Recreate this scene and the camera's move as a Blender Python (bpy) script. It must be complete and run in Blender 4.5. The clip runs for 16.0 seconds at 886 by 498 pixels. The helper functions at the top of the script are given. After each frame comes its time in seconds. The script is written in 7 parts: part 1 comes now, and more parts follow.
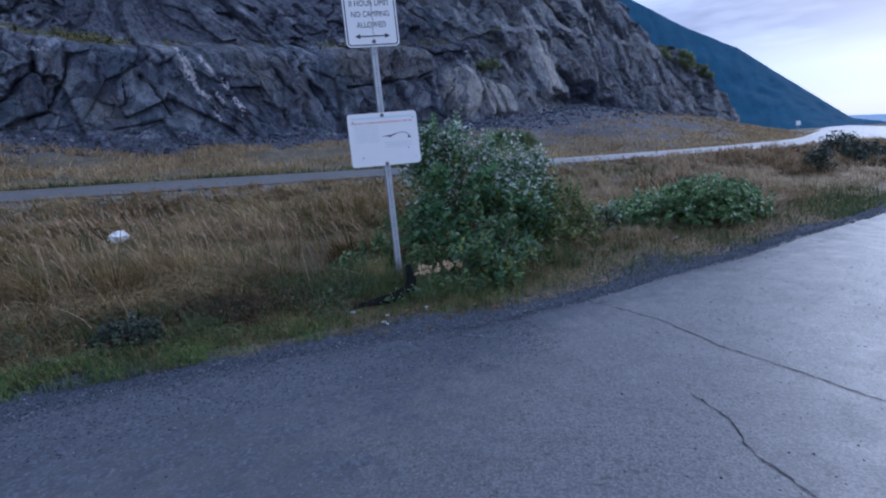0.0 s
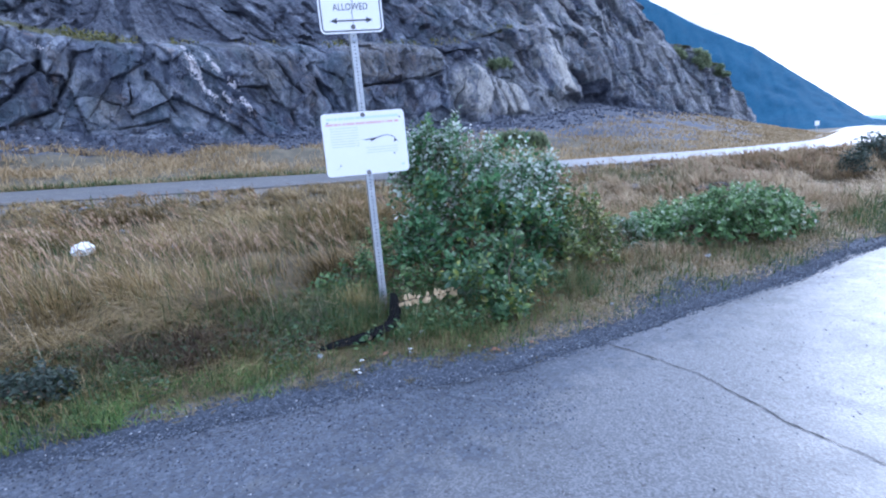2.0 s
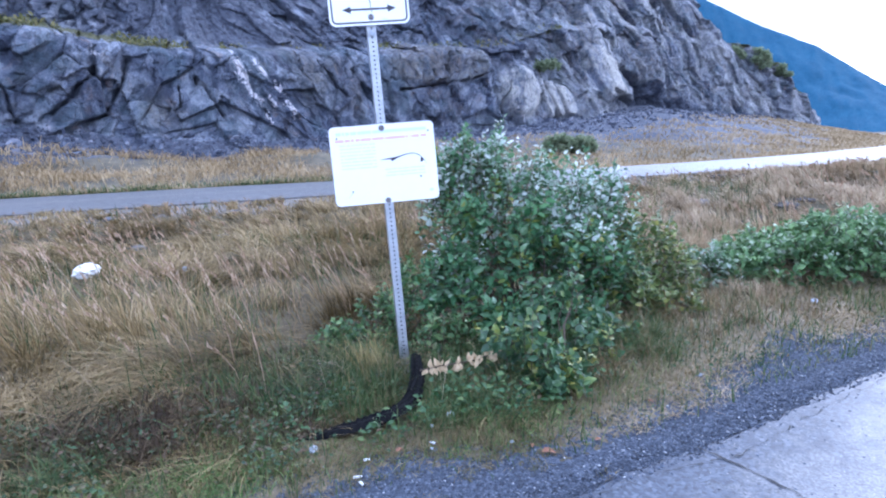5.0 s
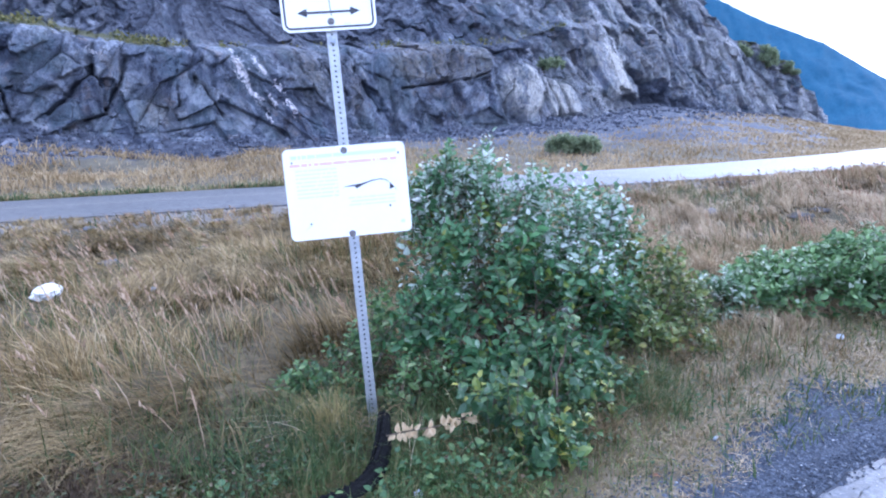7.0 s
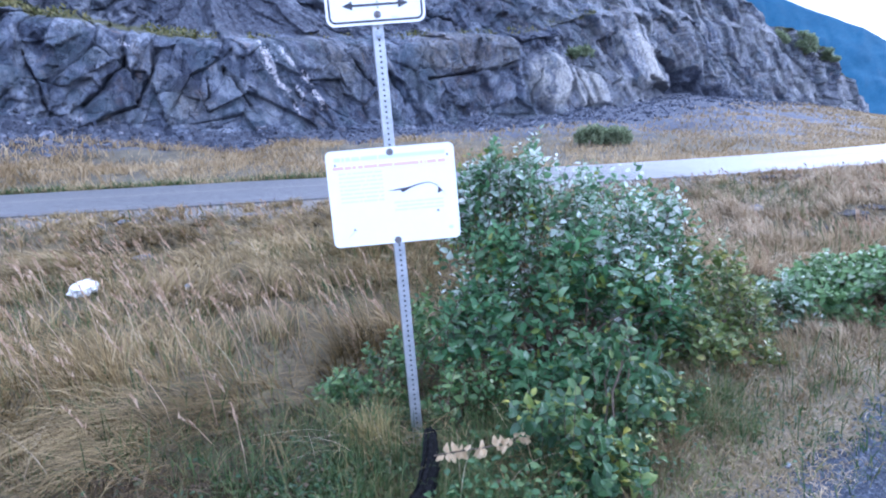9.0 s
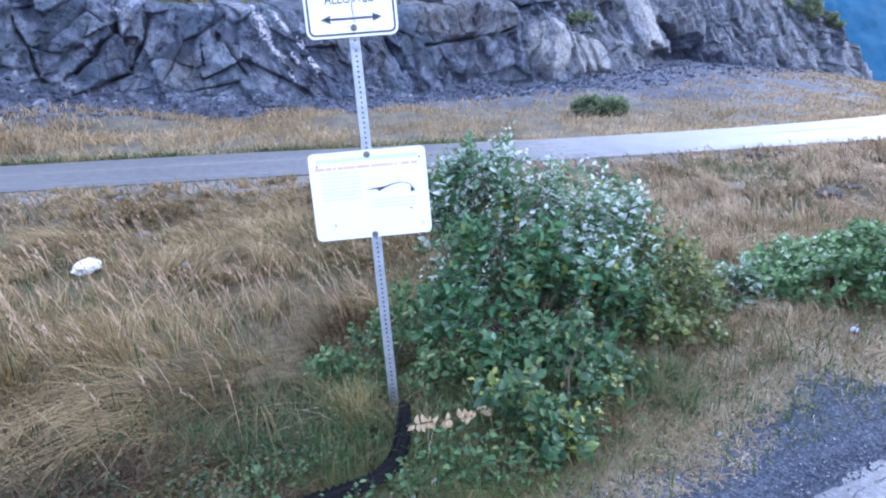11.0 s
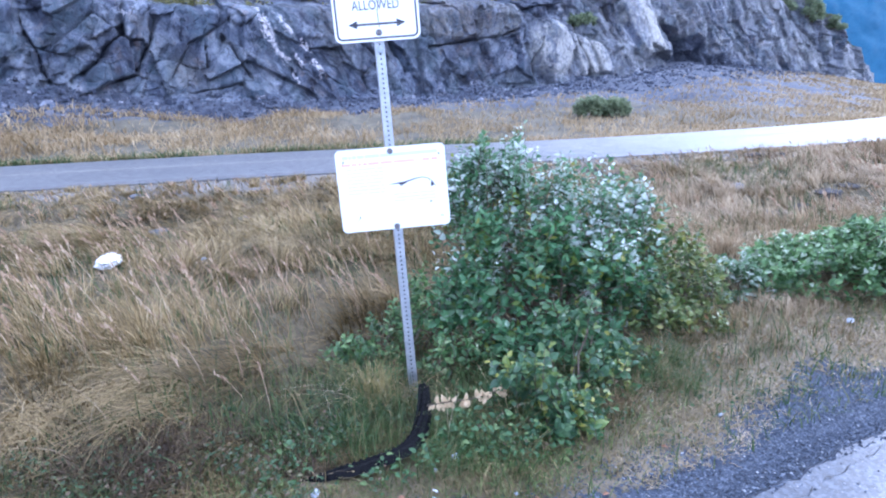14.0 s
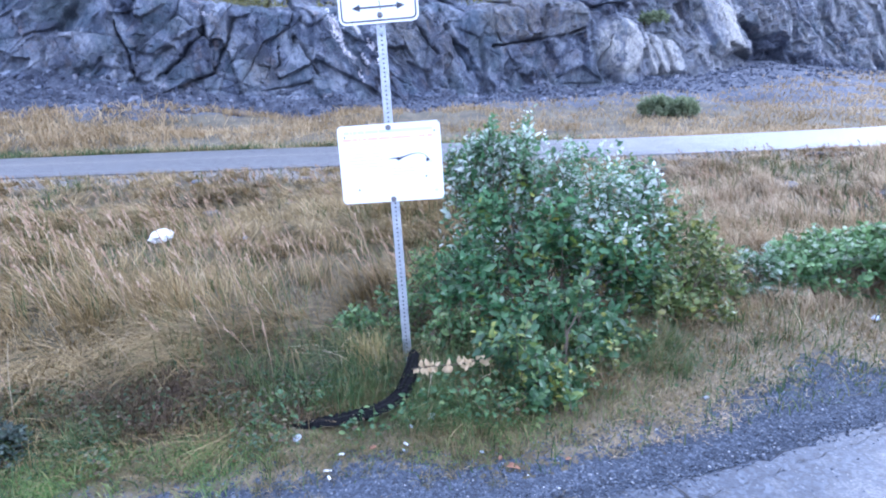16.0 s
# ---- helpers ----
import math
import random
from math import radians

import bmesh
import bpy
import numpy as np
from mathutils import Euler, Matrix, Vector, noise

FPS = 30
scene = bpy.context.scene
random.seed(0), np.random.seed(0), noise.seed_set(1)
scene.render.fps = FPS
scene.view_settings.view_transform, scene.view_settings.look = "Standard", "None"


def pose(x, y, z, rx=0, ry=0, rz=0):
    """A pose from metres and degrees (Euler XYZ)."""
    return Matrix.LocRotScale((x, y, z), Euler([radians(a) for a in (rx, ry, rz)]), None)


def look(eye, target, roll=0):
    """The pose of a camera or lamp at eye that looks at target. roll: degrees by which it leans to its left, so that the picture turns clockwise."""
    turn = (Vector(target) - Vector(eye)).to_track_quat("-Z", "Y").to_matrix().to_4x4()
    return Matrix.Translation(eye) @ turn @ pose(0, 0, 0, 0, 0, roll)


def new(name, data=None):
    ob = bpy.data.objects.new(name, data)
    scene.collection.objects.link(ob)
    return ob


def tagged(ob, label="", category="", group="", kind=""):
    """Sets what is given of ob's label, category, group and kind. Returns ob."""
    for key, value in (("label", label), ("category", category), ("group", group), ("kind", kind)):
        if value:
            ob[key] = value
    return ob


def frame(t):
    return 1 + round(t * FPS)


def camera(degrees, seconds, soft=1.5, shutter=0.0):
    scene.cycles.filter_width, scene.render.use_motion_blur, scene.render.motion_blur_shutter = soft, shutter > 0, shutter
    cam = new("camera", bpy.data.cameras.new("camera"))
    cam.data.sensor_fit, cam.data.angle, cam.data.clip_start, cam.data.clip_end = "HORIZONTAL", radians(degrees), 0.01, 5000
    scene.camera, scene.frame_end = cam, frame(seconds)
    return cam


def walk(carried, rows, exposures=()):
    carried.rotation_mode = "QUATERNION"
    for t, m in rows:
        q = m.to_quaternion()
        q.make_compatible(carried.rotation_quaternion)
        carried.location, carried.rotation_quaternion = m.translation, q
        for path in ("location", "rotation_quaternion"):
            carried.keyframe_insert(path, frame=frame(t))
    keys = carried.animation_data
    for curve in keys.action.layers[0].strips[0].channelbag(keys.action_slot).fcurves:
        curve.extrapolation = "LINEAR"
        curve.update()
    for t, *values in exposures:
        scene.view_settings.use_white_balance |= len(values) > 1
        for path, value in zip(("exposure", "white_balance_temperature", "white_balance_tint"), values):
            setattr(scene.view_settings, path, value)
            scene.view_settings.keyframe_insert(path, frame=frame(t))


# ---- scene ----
cam = camera(78.1, 16.0, soft=2.1)
PATH = [
    (0, (-0.635, -4.828, 1.114), (-0.216, -2.906, 0.752), -3.43),
    (0.5, (-0.563, -4.622, 1.097), (-0.203, -2.687, 0.737), -3.35),
    (1, (-0.407, -4.319, 1.154), (-0.039, -2.386, 0.798), -3.23),
    (1.5, (-0.328, -4.187, 1.163), (0.046, -2.256, 0.803), -3.32),
    (2, (-0.317, -4.092, 1.151), (0.063, -2.161, 0.790), -3.31),
    (2.5, (-0.306, -3.976, 1.174), (0.056, -2.042, 0.814), -3.24),
    (3, (-0.189, -3.754, 1.189), (0.176, -1.821, 0.829), -3.04),
    (3.5, (-0.100, -3.543, 1.240), (0.156, -1.591, 0.886), -3.15),
    (3.7, (-0.102, -3.494, 1.264), (0.113, -1.538, 0.908), -3.23),
    (5.8, (-0.080, -3.067, 1.266), (0.151, -1.109, 0.927), -3.01),
    (6, (0.003, -3.037, 1.316), (0.220, -1.081, 0.961), -3.03),
    (6.5, (0.071, -2.906, 1.321), (0.281, -0.948, 0.969), -3.14),
    (7, (0.127, -2.756, 1.398), (0.338, -0.798, 1.046), -3.04),
    (7.5, (0.102, -2.610, 1.439), (0.307, -0.652, 1.086), -3.15),
    (8, (0.036, -2.538, 1.402), (0.164, -0.572, 1.055), -3.11),
    (8.5, (0.037, -2.541, 1.419), (0.165, -0.576, 1.068), -3.11),
    (8.7, (0.021, -2.547, 1.432), (0.143, -0.584, 1.067), -3.12),
    (10.8, (0.124, -2.811, 1.635), (0.248, -0.859, 1.219), -3.01),
    (11, (0.151, -2.823, 1.640), (0.270, -0.889, 1.142), -3.00),
    (11.5, (0.176, -2.844, 1.612), (0.270, -1.011, 0.817), -3.26),
    (12, (0.147, -2.874, 1.542), (0.219, -1.160, 0.513), -3.39),
    (12.5, (0.157, -2.871, 1.553), (0.235, -1.107, 0.615), -3.33),
    (13, (0.111, -2.871, 1.596), (0.199, -1.054, 0.765), -3.06),
    (13.5, (0.071, -2.920, 1.612), (0.174, -1.018, 1.001), -2.91),
    (14, (0.042, -3.010, 1.634), (0.157, -1.075, 1.142), -2.91),
    (14.5, (-0.030, -3.069, 1.623), (0.079, -1.137, 1.118), -3.12),
    (15, (-0.147, -3.116, 1.586), (-0.218, -1.170, 1.128), -3.12),
    (15.5, (-0.222, -3.201, 1.502), (-0.328, -1.260, 1.033), -3.09),
    (15.7, (-0.077, -3.199, 1.500), (-0.184, -1.259, 1.029), -2.94),
    (15.8, (0.081, -3.197, 1.498), (-0.027, -1.258, 1.024), -2.77),
    (16, (0.437, -3.193, 1.494), (0.326, -1.255, 1.014), -2.40),
]
walk(cam, [(t, look(eye, target, roll)) for t, eye, target, roll in PATH],
     exposures=[(0.0, -0.6, 4850, 14), (0.5, 0.16, 5020, 13), (1.0, 0.47, 5090, 11), (1.5, 0.61, 4970, 11), (2.5, 0.72, 4930, 12), (3.5, 0.83, 4920, 13),
                (6.0, 1.13, 4900, 16), (8.5, 1.13, 4860, 16), (11.0, 1.12, 4920, 16), (12.0, 1.1, 4970, 11), (12.5, 1.32, 5070, 15), (13.2, 1.31, 4970, 16),
                (14.0, 1.3, 4890, 16), (15.0, 1.31, 4900, 16), (16.0, 1.34, 4900, 16)])

# ---- world and sun ----
SUN_ELEVATION, SUN_AZIMUTH = 25.0, 62.0      # degrees; azimuth from +y towards +x
world = bpy.data.worlds.new("overcast_sky")
scene.world = world
world.use_nodes = True
wn, wl = world.node_tree.nodes, world.node_tree.links
sky = wn.new("ShaderNodeTexSky")
sky.sky_type, sky.sun_disc = "NISHITA", False
sky.sun_elevation, sky.sun_rotation = radians(SUN_ELEVATION), radians(SUN_AZIMUTH)
sky.air_density, sky.dust_density = 1.0, 2.0
coord = wn.new("ShaderNodeTexCoord")
stretch = wn.new("ShaderNodeMapping")
stretch.inputs["Scale"].default_value = (1.2, 1.2, 6.0)
clouds = wn.new("ShaderNodeTexNoise")
clouds.inputs["Scale"].default_value, clouds.inputs["Detail"].default_value = 1.6, 6
cover = wn.new("ShaderNodeMapRange")
cover.inputs["From Min"].default_value, cover.inputs["From Max"].default_value = 0.30, 0.62
cover.inputs["To Min"].default_value, cover.inputs["To Max"].default_value = 0.7, 0.9
cloud_mix = wn.new("ShaderNodeMix")
cloud_mix.data_type = "RGBA"
tone = wn.new("ShaderNodeTexNoise")
tone.inputs["Scale"].default_value, tone.inputs["Detail"].default_value = 2.6, 5
bank_ = wn.new("ShaderNodeMapRange")
bank_.inputs["From Min"].default_value, bank_.inputs["From Max"].default_value = 0.5, 0.72
cloud_tone = wn.new("ShaderNodeMix")
cloud_tone.data_type = "RGBA"
cloud_tone.inputs["A"].default_value, cloud_tone.inputs["B"].default_value = (4.6, 4.7, 6.4, 1), (11.2, 11.5, 12.7, 1)
wl.new(stretch.outputs["Vector"], tone.inputs["Vector"])
wl.new(tone.outputs["Fac"], bank_.inputs["Value"])
height = wn.new("ShaderNodeSeparateXYZ")
wl.new(coord.outputs["Generated"], height.inputs[0])
low_glow = wn.new("ShaderNodeMapRange")
low_glow.inputs["From Min"].default_value, low_glow.inputs["From Max"].default_value = 0.17, 0.09
high_glow = wn.new("ShaderNodeMapRange")
high_glow.inputs["From Min"].default_value, high_glow.inputs["From Max"].default_value = 0.24, 0.32
brightest = wn.new("ShaderNodeMath")
brightest.operation = "MAXIMUM"
brighter = wn.new("ShaderNodeMath")
brighter.operation = "MAXIMUM"
wl.new(height.outputs["Z"], low_glow.inputs["Value"])
wl.new(height.outputs["Z"], high_glow.inputs["Value"])
wl.new(low_glow.outputs["Result"], brighter.inputs[0])
wl.new(high_glow.outputs["Result"], brighter.inputs[1])
wl.new(brighter.outputs[0], brightest.inputs[0])
wl.new(bank_.outputs["Result"], brightest.inputs[1])
wl.new(brightest.outputs[0], cloud_tone.inputs["Factor"])
veil_dot = wn.new("ShaderNodeVectorMath")
veil_dot.operation = "DOT_PRODUCT"
veil_dot.inputs[1].default_value = (math.sin(radians(SUN_AZIMUTH)) * math.cos(radians(SUN_ELEVATION)), math.cos(radians(SUN_AZIMUTH)) * math.cos(radians(SUN_ELEVATION)), math.sin(radians(SUN_ELEVATION)))
veil = wn.new("ShaderNodeMapRange")
veil.inputs["From Min"].default_value, veil.inputs["From Max"].default_value = 0.86, 1.0
veil_mix = wn.new("ShaderNodeMix")
veil_mix.data_type = "RGBA"
veil_mix.inputs["B"].default_value = (15.0, 14.8, 15.5, 1)
wl.new(coord.outputs["Generated"], veil_dot.inputs[0])
wl.new(veil_dot.outputs["Value"], veil.inputs["Value"])
veil_high = wn.new("ShaderNodeMath")
veil_high.operation = "MULTIPLY"
wl.new(veil.outputs["Result"], veil_high.inputs[0])
wl.new(high_glow.outputs["Result"], veil_high.inputs[1])
wl.new(veil_high.outputs[0], veil_mix.inputs["Factor"])
wl.new(cloud_tone.outputs["Result"], veil_mix.inputs["A"])
wl.new(veil_mix.outputs["Result"], cloud_mix.inputs["B"])
wl.new(coord.outputs["Generated"], stretch.inputs["Vector"])
wl.new(stretch.outputs["Vector"], clouds.inputs["Vector"])
wl.new(clouds.outputs["Fac"], cover.inputs["Value"])
wl.new(cover.outputs["Result"], cloud_mix.inputs["Factor"])
wl.new(sky.outputs["Color"], cloud_mix.inputs["A"])
wl.new(cloud_mix.outputs["Result"], wn["Background"].inputs["Color"])
wn["Background"].inputs["Strength"].default_value = 0.11

sun = new("sun", bpy.data.lights.new("sun", "SUN"))
sun.data.energy, sun.data.angle, sun.data.color = 1.0, radians(28), (1.0, 0.95, 0.9)
_a, _e = radians(SUN_AZIMUTH), radians(SUN_ELEVATION)
sun.matrix_world = look((math.sin(_a) * math.cos(_e) * 50, math.cos(_a) * math.cos(_e) * 50, math.sin(_e) * 50), (0, 0, 0))


# ---- small tools ----
def table_noise(seed):
    return np.random.default_rng(seed).random((256, 256))


TABLES = [table_noise(s) for s in range(8)]


def vnoise(x, y, seed=0):
    """Smooth value noise, 0 to 1, on arrays."""
    tab = TABLES[seed % 8]
    xi, yi = np.floor(x).astype(int), np.floor(y).astype(int)
    fx, fy = x - xi, y - yi
    fx, fy = fx * fx * (3 - 2 * fx), fy * fy * (3 - 2 * fy)
    a, b = tab[xi % 256, yi % 256], tab[(xi + 1) % 256, yi % 256]
    c, d = tab[xi % 256, (yi + 1) % 256], tab[(xi + 1) % 256, (yi + 1) % 256]
    return (a * (1 - fx) + b * fx) * (1 - fy) + (c * (1 - fx) + d * fx) * fy


def fbm(x, y, seed=0, octaves=4):
    total, amp, norm = 0.0, 1.0, 0.0
    for o in range(octaves):
        total = total + amp * vnoise(x * 2 ** o + 17.3 * o, y * 2 ** o + 9.1 * o, seed + o)
        norm += amp
        amp *= 0.5
    return total / norm


def facets(x, y, seed):
    """Cells with a random flat face each: the face's height (-1 to 1), the distance to the nearest cell edge, and the
    cell's own number.
    """
    rng = np.random.default_rng(seed)
    jx, jy, off, gx, gy = (rng.random((128, 128)) for _ in range(5))
    xi, yi = np.floor(x).astype(int), np.floor(y).astype(int)
    best, second = np.full(x.shape, 1e9), np.full(x.shape, 1e9)
    face, cell = np.zeros(x.shape), np.zeros(x.shape)
    for dx in (-1, 0, 1):
        for dy in (-1, 0, 1):
            cx, cy = xi + dx, yi + dy
            i, j = cx % 128, cy % 128
            px, py = x - (cx + jx[i, j]), y - (cy + jy[i, j])
            d = px * px + py * py
            f = (off[i, j] - 0.5) * 2 + (gx[i, j] - 0.5) * 2.4 * px + (gy[i, j] - 0.5) * 2.4 * py
            nearer = d < best
            second = np.where(nearer, best, np.minimum(second, d))
            face = np.where(nearer, f, face)
            cell = np.where(nearer, jx[i, j], cell)
            best = np.where(nearer, d, best)
    return face, np.sqrt(second) - np.sqrt(best), cell


def mesh_from(name, verts, faces, smooth=False):
    me = bpy.data.meshes.new(name)
    me.from_pydata(np.asarray(verts).tolist() if isinstance(verts, np.ndarray) else verts, [],
                   faces.tolist() if isinstance(faces, np.ndarray) else faces)
    if smooth:
        me.polygons.foreach_set("use_smooth", [True] * len(me.polygons))
    me.update()
    return me


def quick_mesh(name, verts, tris, smooth=False):
    """A large triangle mesh from arrays."""
    me = bpy.data.meshes.new(name)
    me.vertices.add(len(verts))
    me.vertices.foreach_set("co", np.asarray(verts, dtype=np.float32).ravel())
    me.loops.add(tris.size)
    me.loops.foreach_set("vertex_index", tris.astype(np.int32).ravel())
    me.polygons.add(len(tris))
    k = tris.shape[1]
    me.polygons.foreach_set("loop_start", np.arange(0, tris.size, k, dtype=np.int32))
    me.polygons.foreach_set("use_smooth", np.full(len(tris), smooth, dtype=bool))
    me.update(calc_edges=True)
    return me


def grid_faces(nx, ny):
    i, j = np.meshgrid(np.arange(nx - 1), np.arange(ny - 1), indexing="ij")
    a = (i * ny + j).ravel()
    return np.stack([a, a + ny, a + ny + 1, a + 1], axis=1)


def point_value(me, name, values):
    me.attributes.new(name, "FLOAT", "POINT").data.foreach_set("value", np.asarray(values, dtype=np.float32).ravel())


def empty(name, m=None):
    ob = new(name)
    ob.empty_display_size = 0.1
    if m is not None:
        ob.matrix_world = m
    return ob


def part(name, data, material, parent=None, label=""):
    """One mesh object, from a bmesh or mesh data, under a thing or a part."""
    if isinstance(data, bmesh.types.BMesh):
        me = bpy.data.meshes.new(name)
        data.to_mesh(me)
        data.free()
    else:
        me = data
    if material is not None and not me.materials:
        me.materials.append(material)
    ob = new(name, me)
    if parent is not None:
        ob.parent = parent
    return tagged(ob, label=label)


def box_bm(cx, cy, cz, sx, sy, sz, bevel=0.0, bm=None):
    bm = bm or bmesh.new()
    made = bmesh.ops.create_cube(bm, size=1.0, matrix=Matrix.Translation((cx, cy, cz)) @ Matrix.Diagonal((sx, sy, sz, 1)))
    if bevel:
        edges = {e for v in made["verts"] for e in v.link_edges}
        bmesh.ops.bevel(bm, geom=list(edges), offset=bevel, segments=2, affect="EDGES", profile=0.5)
    return bm


def tube(points, radii, sides=6):
    """A bent round rod through points, as vertices and quads."""
    pts = [Vector(p) for p in points]
    verts, quads = [], []
    for k, p in enumerate(pts):
        d = (pts[min(k + 1, len(pts) - 1)] - pts[max(k - 1, 0)]).normalized()
        side = d.cross(Vector((0.3, 0.2, 1)) if abs(d.z) < 0.9 else Vector((1, 0.2, 0))).normalized()
        up = side.cross(d)
        for s in range(sides):
            a = 2 * math.pi * s / sides
            verts.append(tuple(p + (side * math.cos(a) + up * math.sin(a)) * radii[k]))
    for k in range(len(pts) - 1):
        for s in range(sides):
            a, b = k * sides + s, k * sides + (s + 1) % sides
            quads.append((a, b, b + sides, a + sides))
    quads.append(tuple(range(sides))[::-1])
    quads.append(tuple(range((len(pts) - 1) * sides, len(pts) * sides)))
    return verts, quads


# ---- materials ----
class Nodes:
    """Short names for the nodes of one material."""

    def __init__(self, name):
        self.mat = bpy.data.materials.new(name)
        self.mat.use_nodes = True
        self.n, self.l = self.mat.node_tree.nodes, self.mat.node_tree.links
        self.bsdf = self.n["Principled BSDF"]
        self.co = self.n.new("ShaderNodeTexCoord").outputs["Object"]

    def link(self, value, socket):
        if isinstance(value, (int, float)):
            socket.default_value = value
        elif isinstance(value, tuple):
            socket.default_value = (*value, 1) if len(value) == 3 else value
        else:
            self.l.new(value, socket)

    def scaled(self, s, rot=(0, 0, 0)):
        m = self.n.new("ShaderNodeMapping")
        m.inputs["Scale"].default_value = s if isinstance(s, tuple) else (s, s, s)
        m.inputs["Rotation"].default_value = [radians(a) for a in rot]
        self.l.new(self.co, m.inputs["Vector"])
        return m.outputs["Vector"]

    def noise(self, scale, detail=4, rough=0.55, vector=None):
        t = self.n.new("ShaderNodeTexNoise")
        t.inputs["Scale"].default_value, t.inputs["Detail"].default_value, t.inputs["Roughness"].default_value = scale, detail, rough
        self.l.new(vector or self.co, t.inputs["Vector"])
        return t.outputs["Fac"]

    def voronoi(self, scale, feature="F1", out="Distance", vector=None):
        t = self.n.new("ShaderNodeTexVoronoi")
        t.feature = feature
        t.inputs["Scale"].default_value = scale
        self.l.new(vector or self.co, t.inputs["Vector"])
        return t.outputs[out]

    def attr(self, name):
        a = self.n.new("ShaderNodeAttribute")
        a.attribute_name = name
        return a.outputs["Vector" if name == "face" else "Fac"]

    def island(self):
        return self.n.new("ShaderNodeNewGeometry").outputs["Random Per Island"]

    def map(self, value, lo, hi, a=0.0, b=1.0):
        m = self.n.new("ShaderNodeMapRange")
        for key, v in (("From Min", lo), ("From Max", hi), ("To Min", a), ("To Max", b)):
            m.inputs[key].default_value = v
        self.link(value, m.inputs["Value"])
        return m.outputs["Result"]

    def math(self, op, a, b=0.0):
        m = self.n.new("ShaderNodeMath")
        m.operation = op
        self.link(a, m.inputs[0])
        self.link(b, m.inputs[1])
        return m.outputs[0]

    def mix(self, fac, a, b):
        m = self.n.new("ShaderNodeMix")
        m.data_type = "RGBA"
        self.link(fac, m.inputs["Factor"])
        self.link(a, m.inputs["A"])
        self.link(b, m.inputs["B"])
        return m.outputs["Result"]

    def ramp(self, fac, stops):
        r = self.n.new("ShaderNodeValToRGB")
        els = r.color_ramp.elements
        while len(els) < len(stops):
            els.new(0.5)
        for e, (p, c) in zip(els, stops):
            e.position, e.color = p, (*c, 1)
        self.link(fac, r.inputs["Fac"])
        return r.outputs["Color"]

    def bump(self, height, strength=0.5, distance=0.01, normal=None):
        b = self.n.new("ShaderNodeBump")
        b.inputs["Strength"].default_value, b.inputs["Distance"].default_value = strength, distance
        self.link(height, b.inputs["Height"])
        if normal is not None:
            self.l.new(normal, b.inputs["Normal"])
        return b.outputs["Normal"]

    def done(self, color, rough=0.8, metal=0.0, normal=None, spec=0.5, through_light=0.0):
        self.link(color, self.bsdf.inputs["Base Color"])
        self.link(rough, self.bsdf.inputs["Roughness"])
        self.link(metal, self.bsdf.inputs["Metallic"])
        self.bsdf.inputs["Specular IOR Level"].default_value = spec
        if normal is not None:
            self.l.new(normal, self.bsdf.inputs["Normal"])
        if through_light:
            lucent = self.n.new("ShaderNodeBsdfTranslucent")
            self.link(color, lucent.inputs["Color"])
            both = self.n.new("ShaderNodeMixShader")
            both.inputs["Fac"].default_value = through_light
            self.l.new(self.bsdf.outputs[0], both.inputs[1])
            self.l.new(lucent.outputs[0], both.inputs[2])
            self.l.new(both.outputs[0], self.n["Material Output"].inputs["Surface"])
        return self.mat


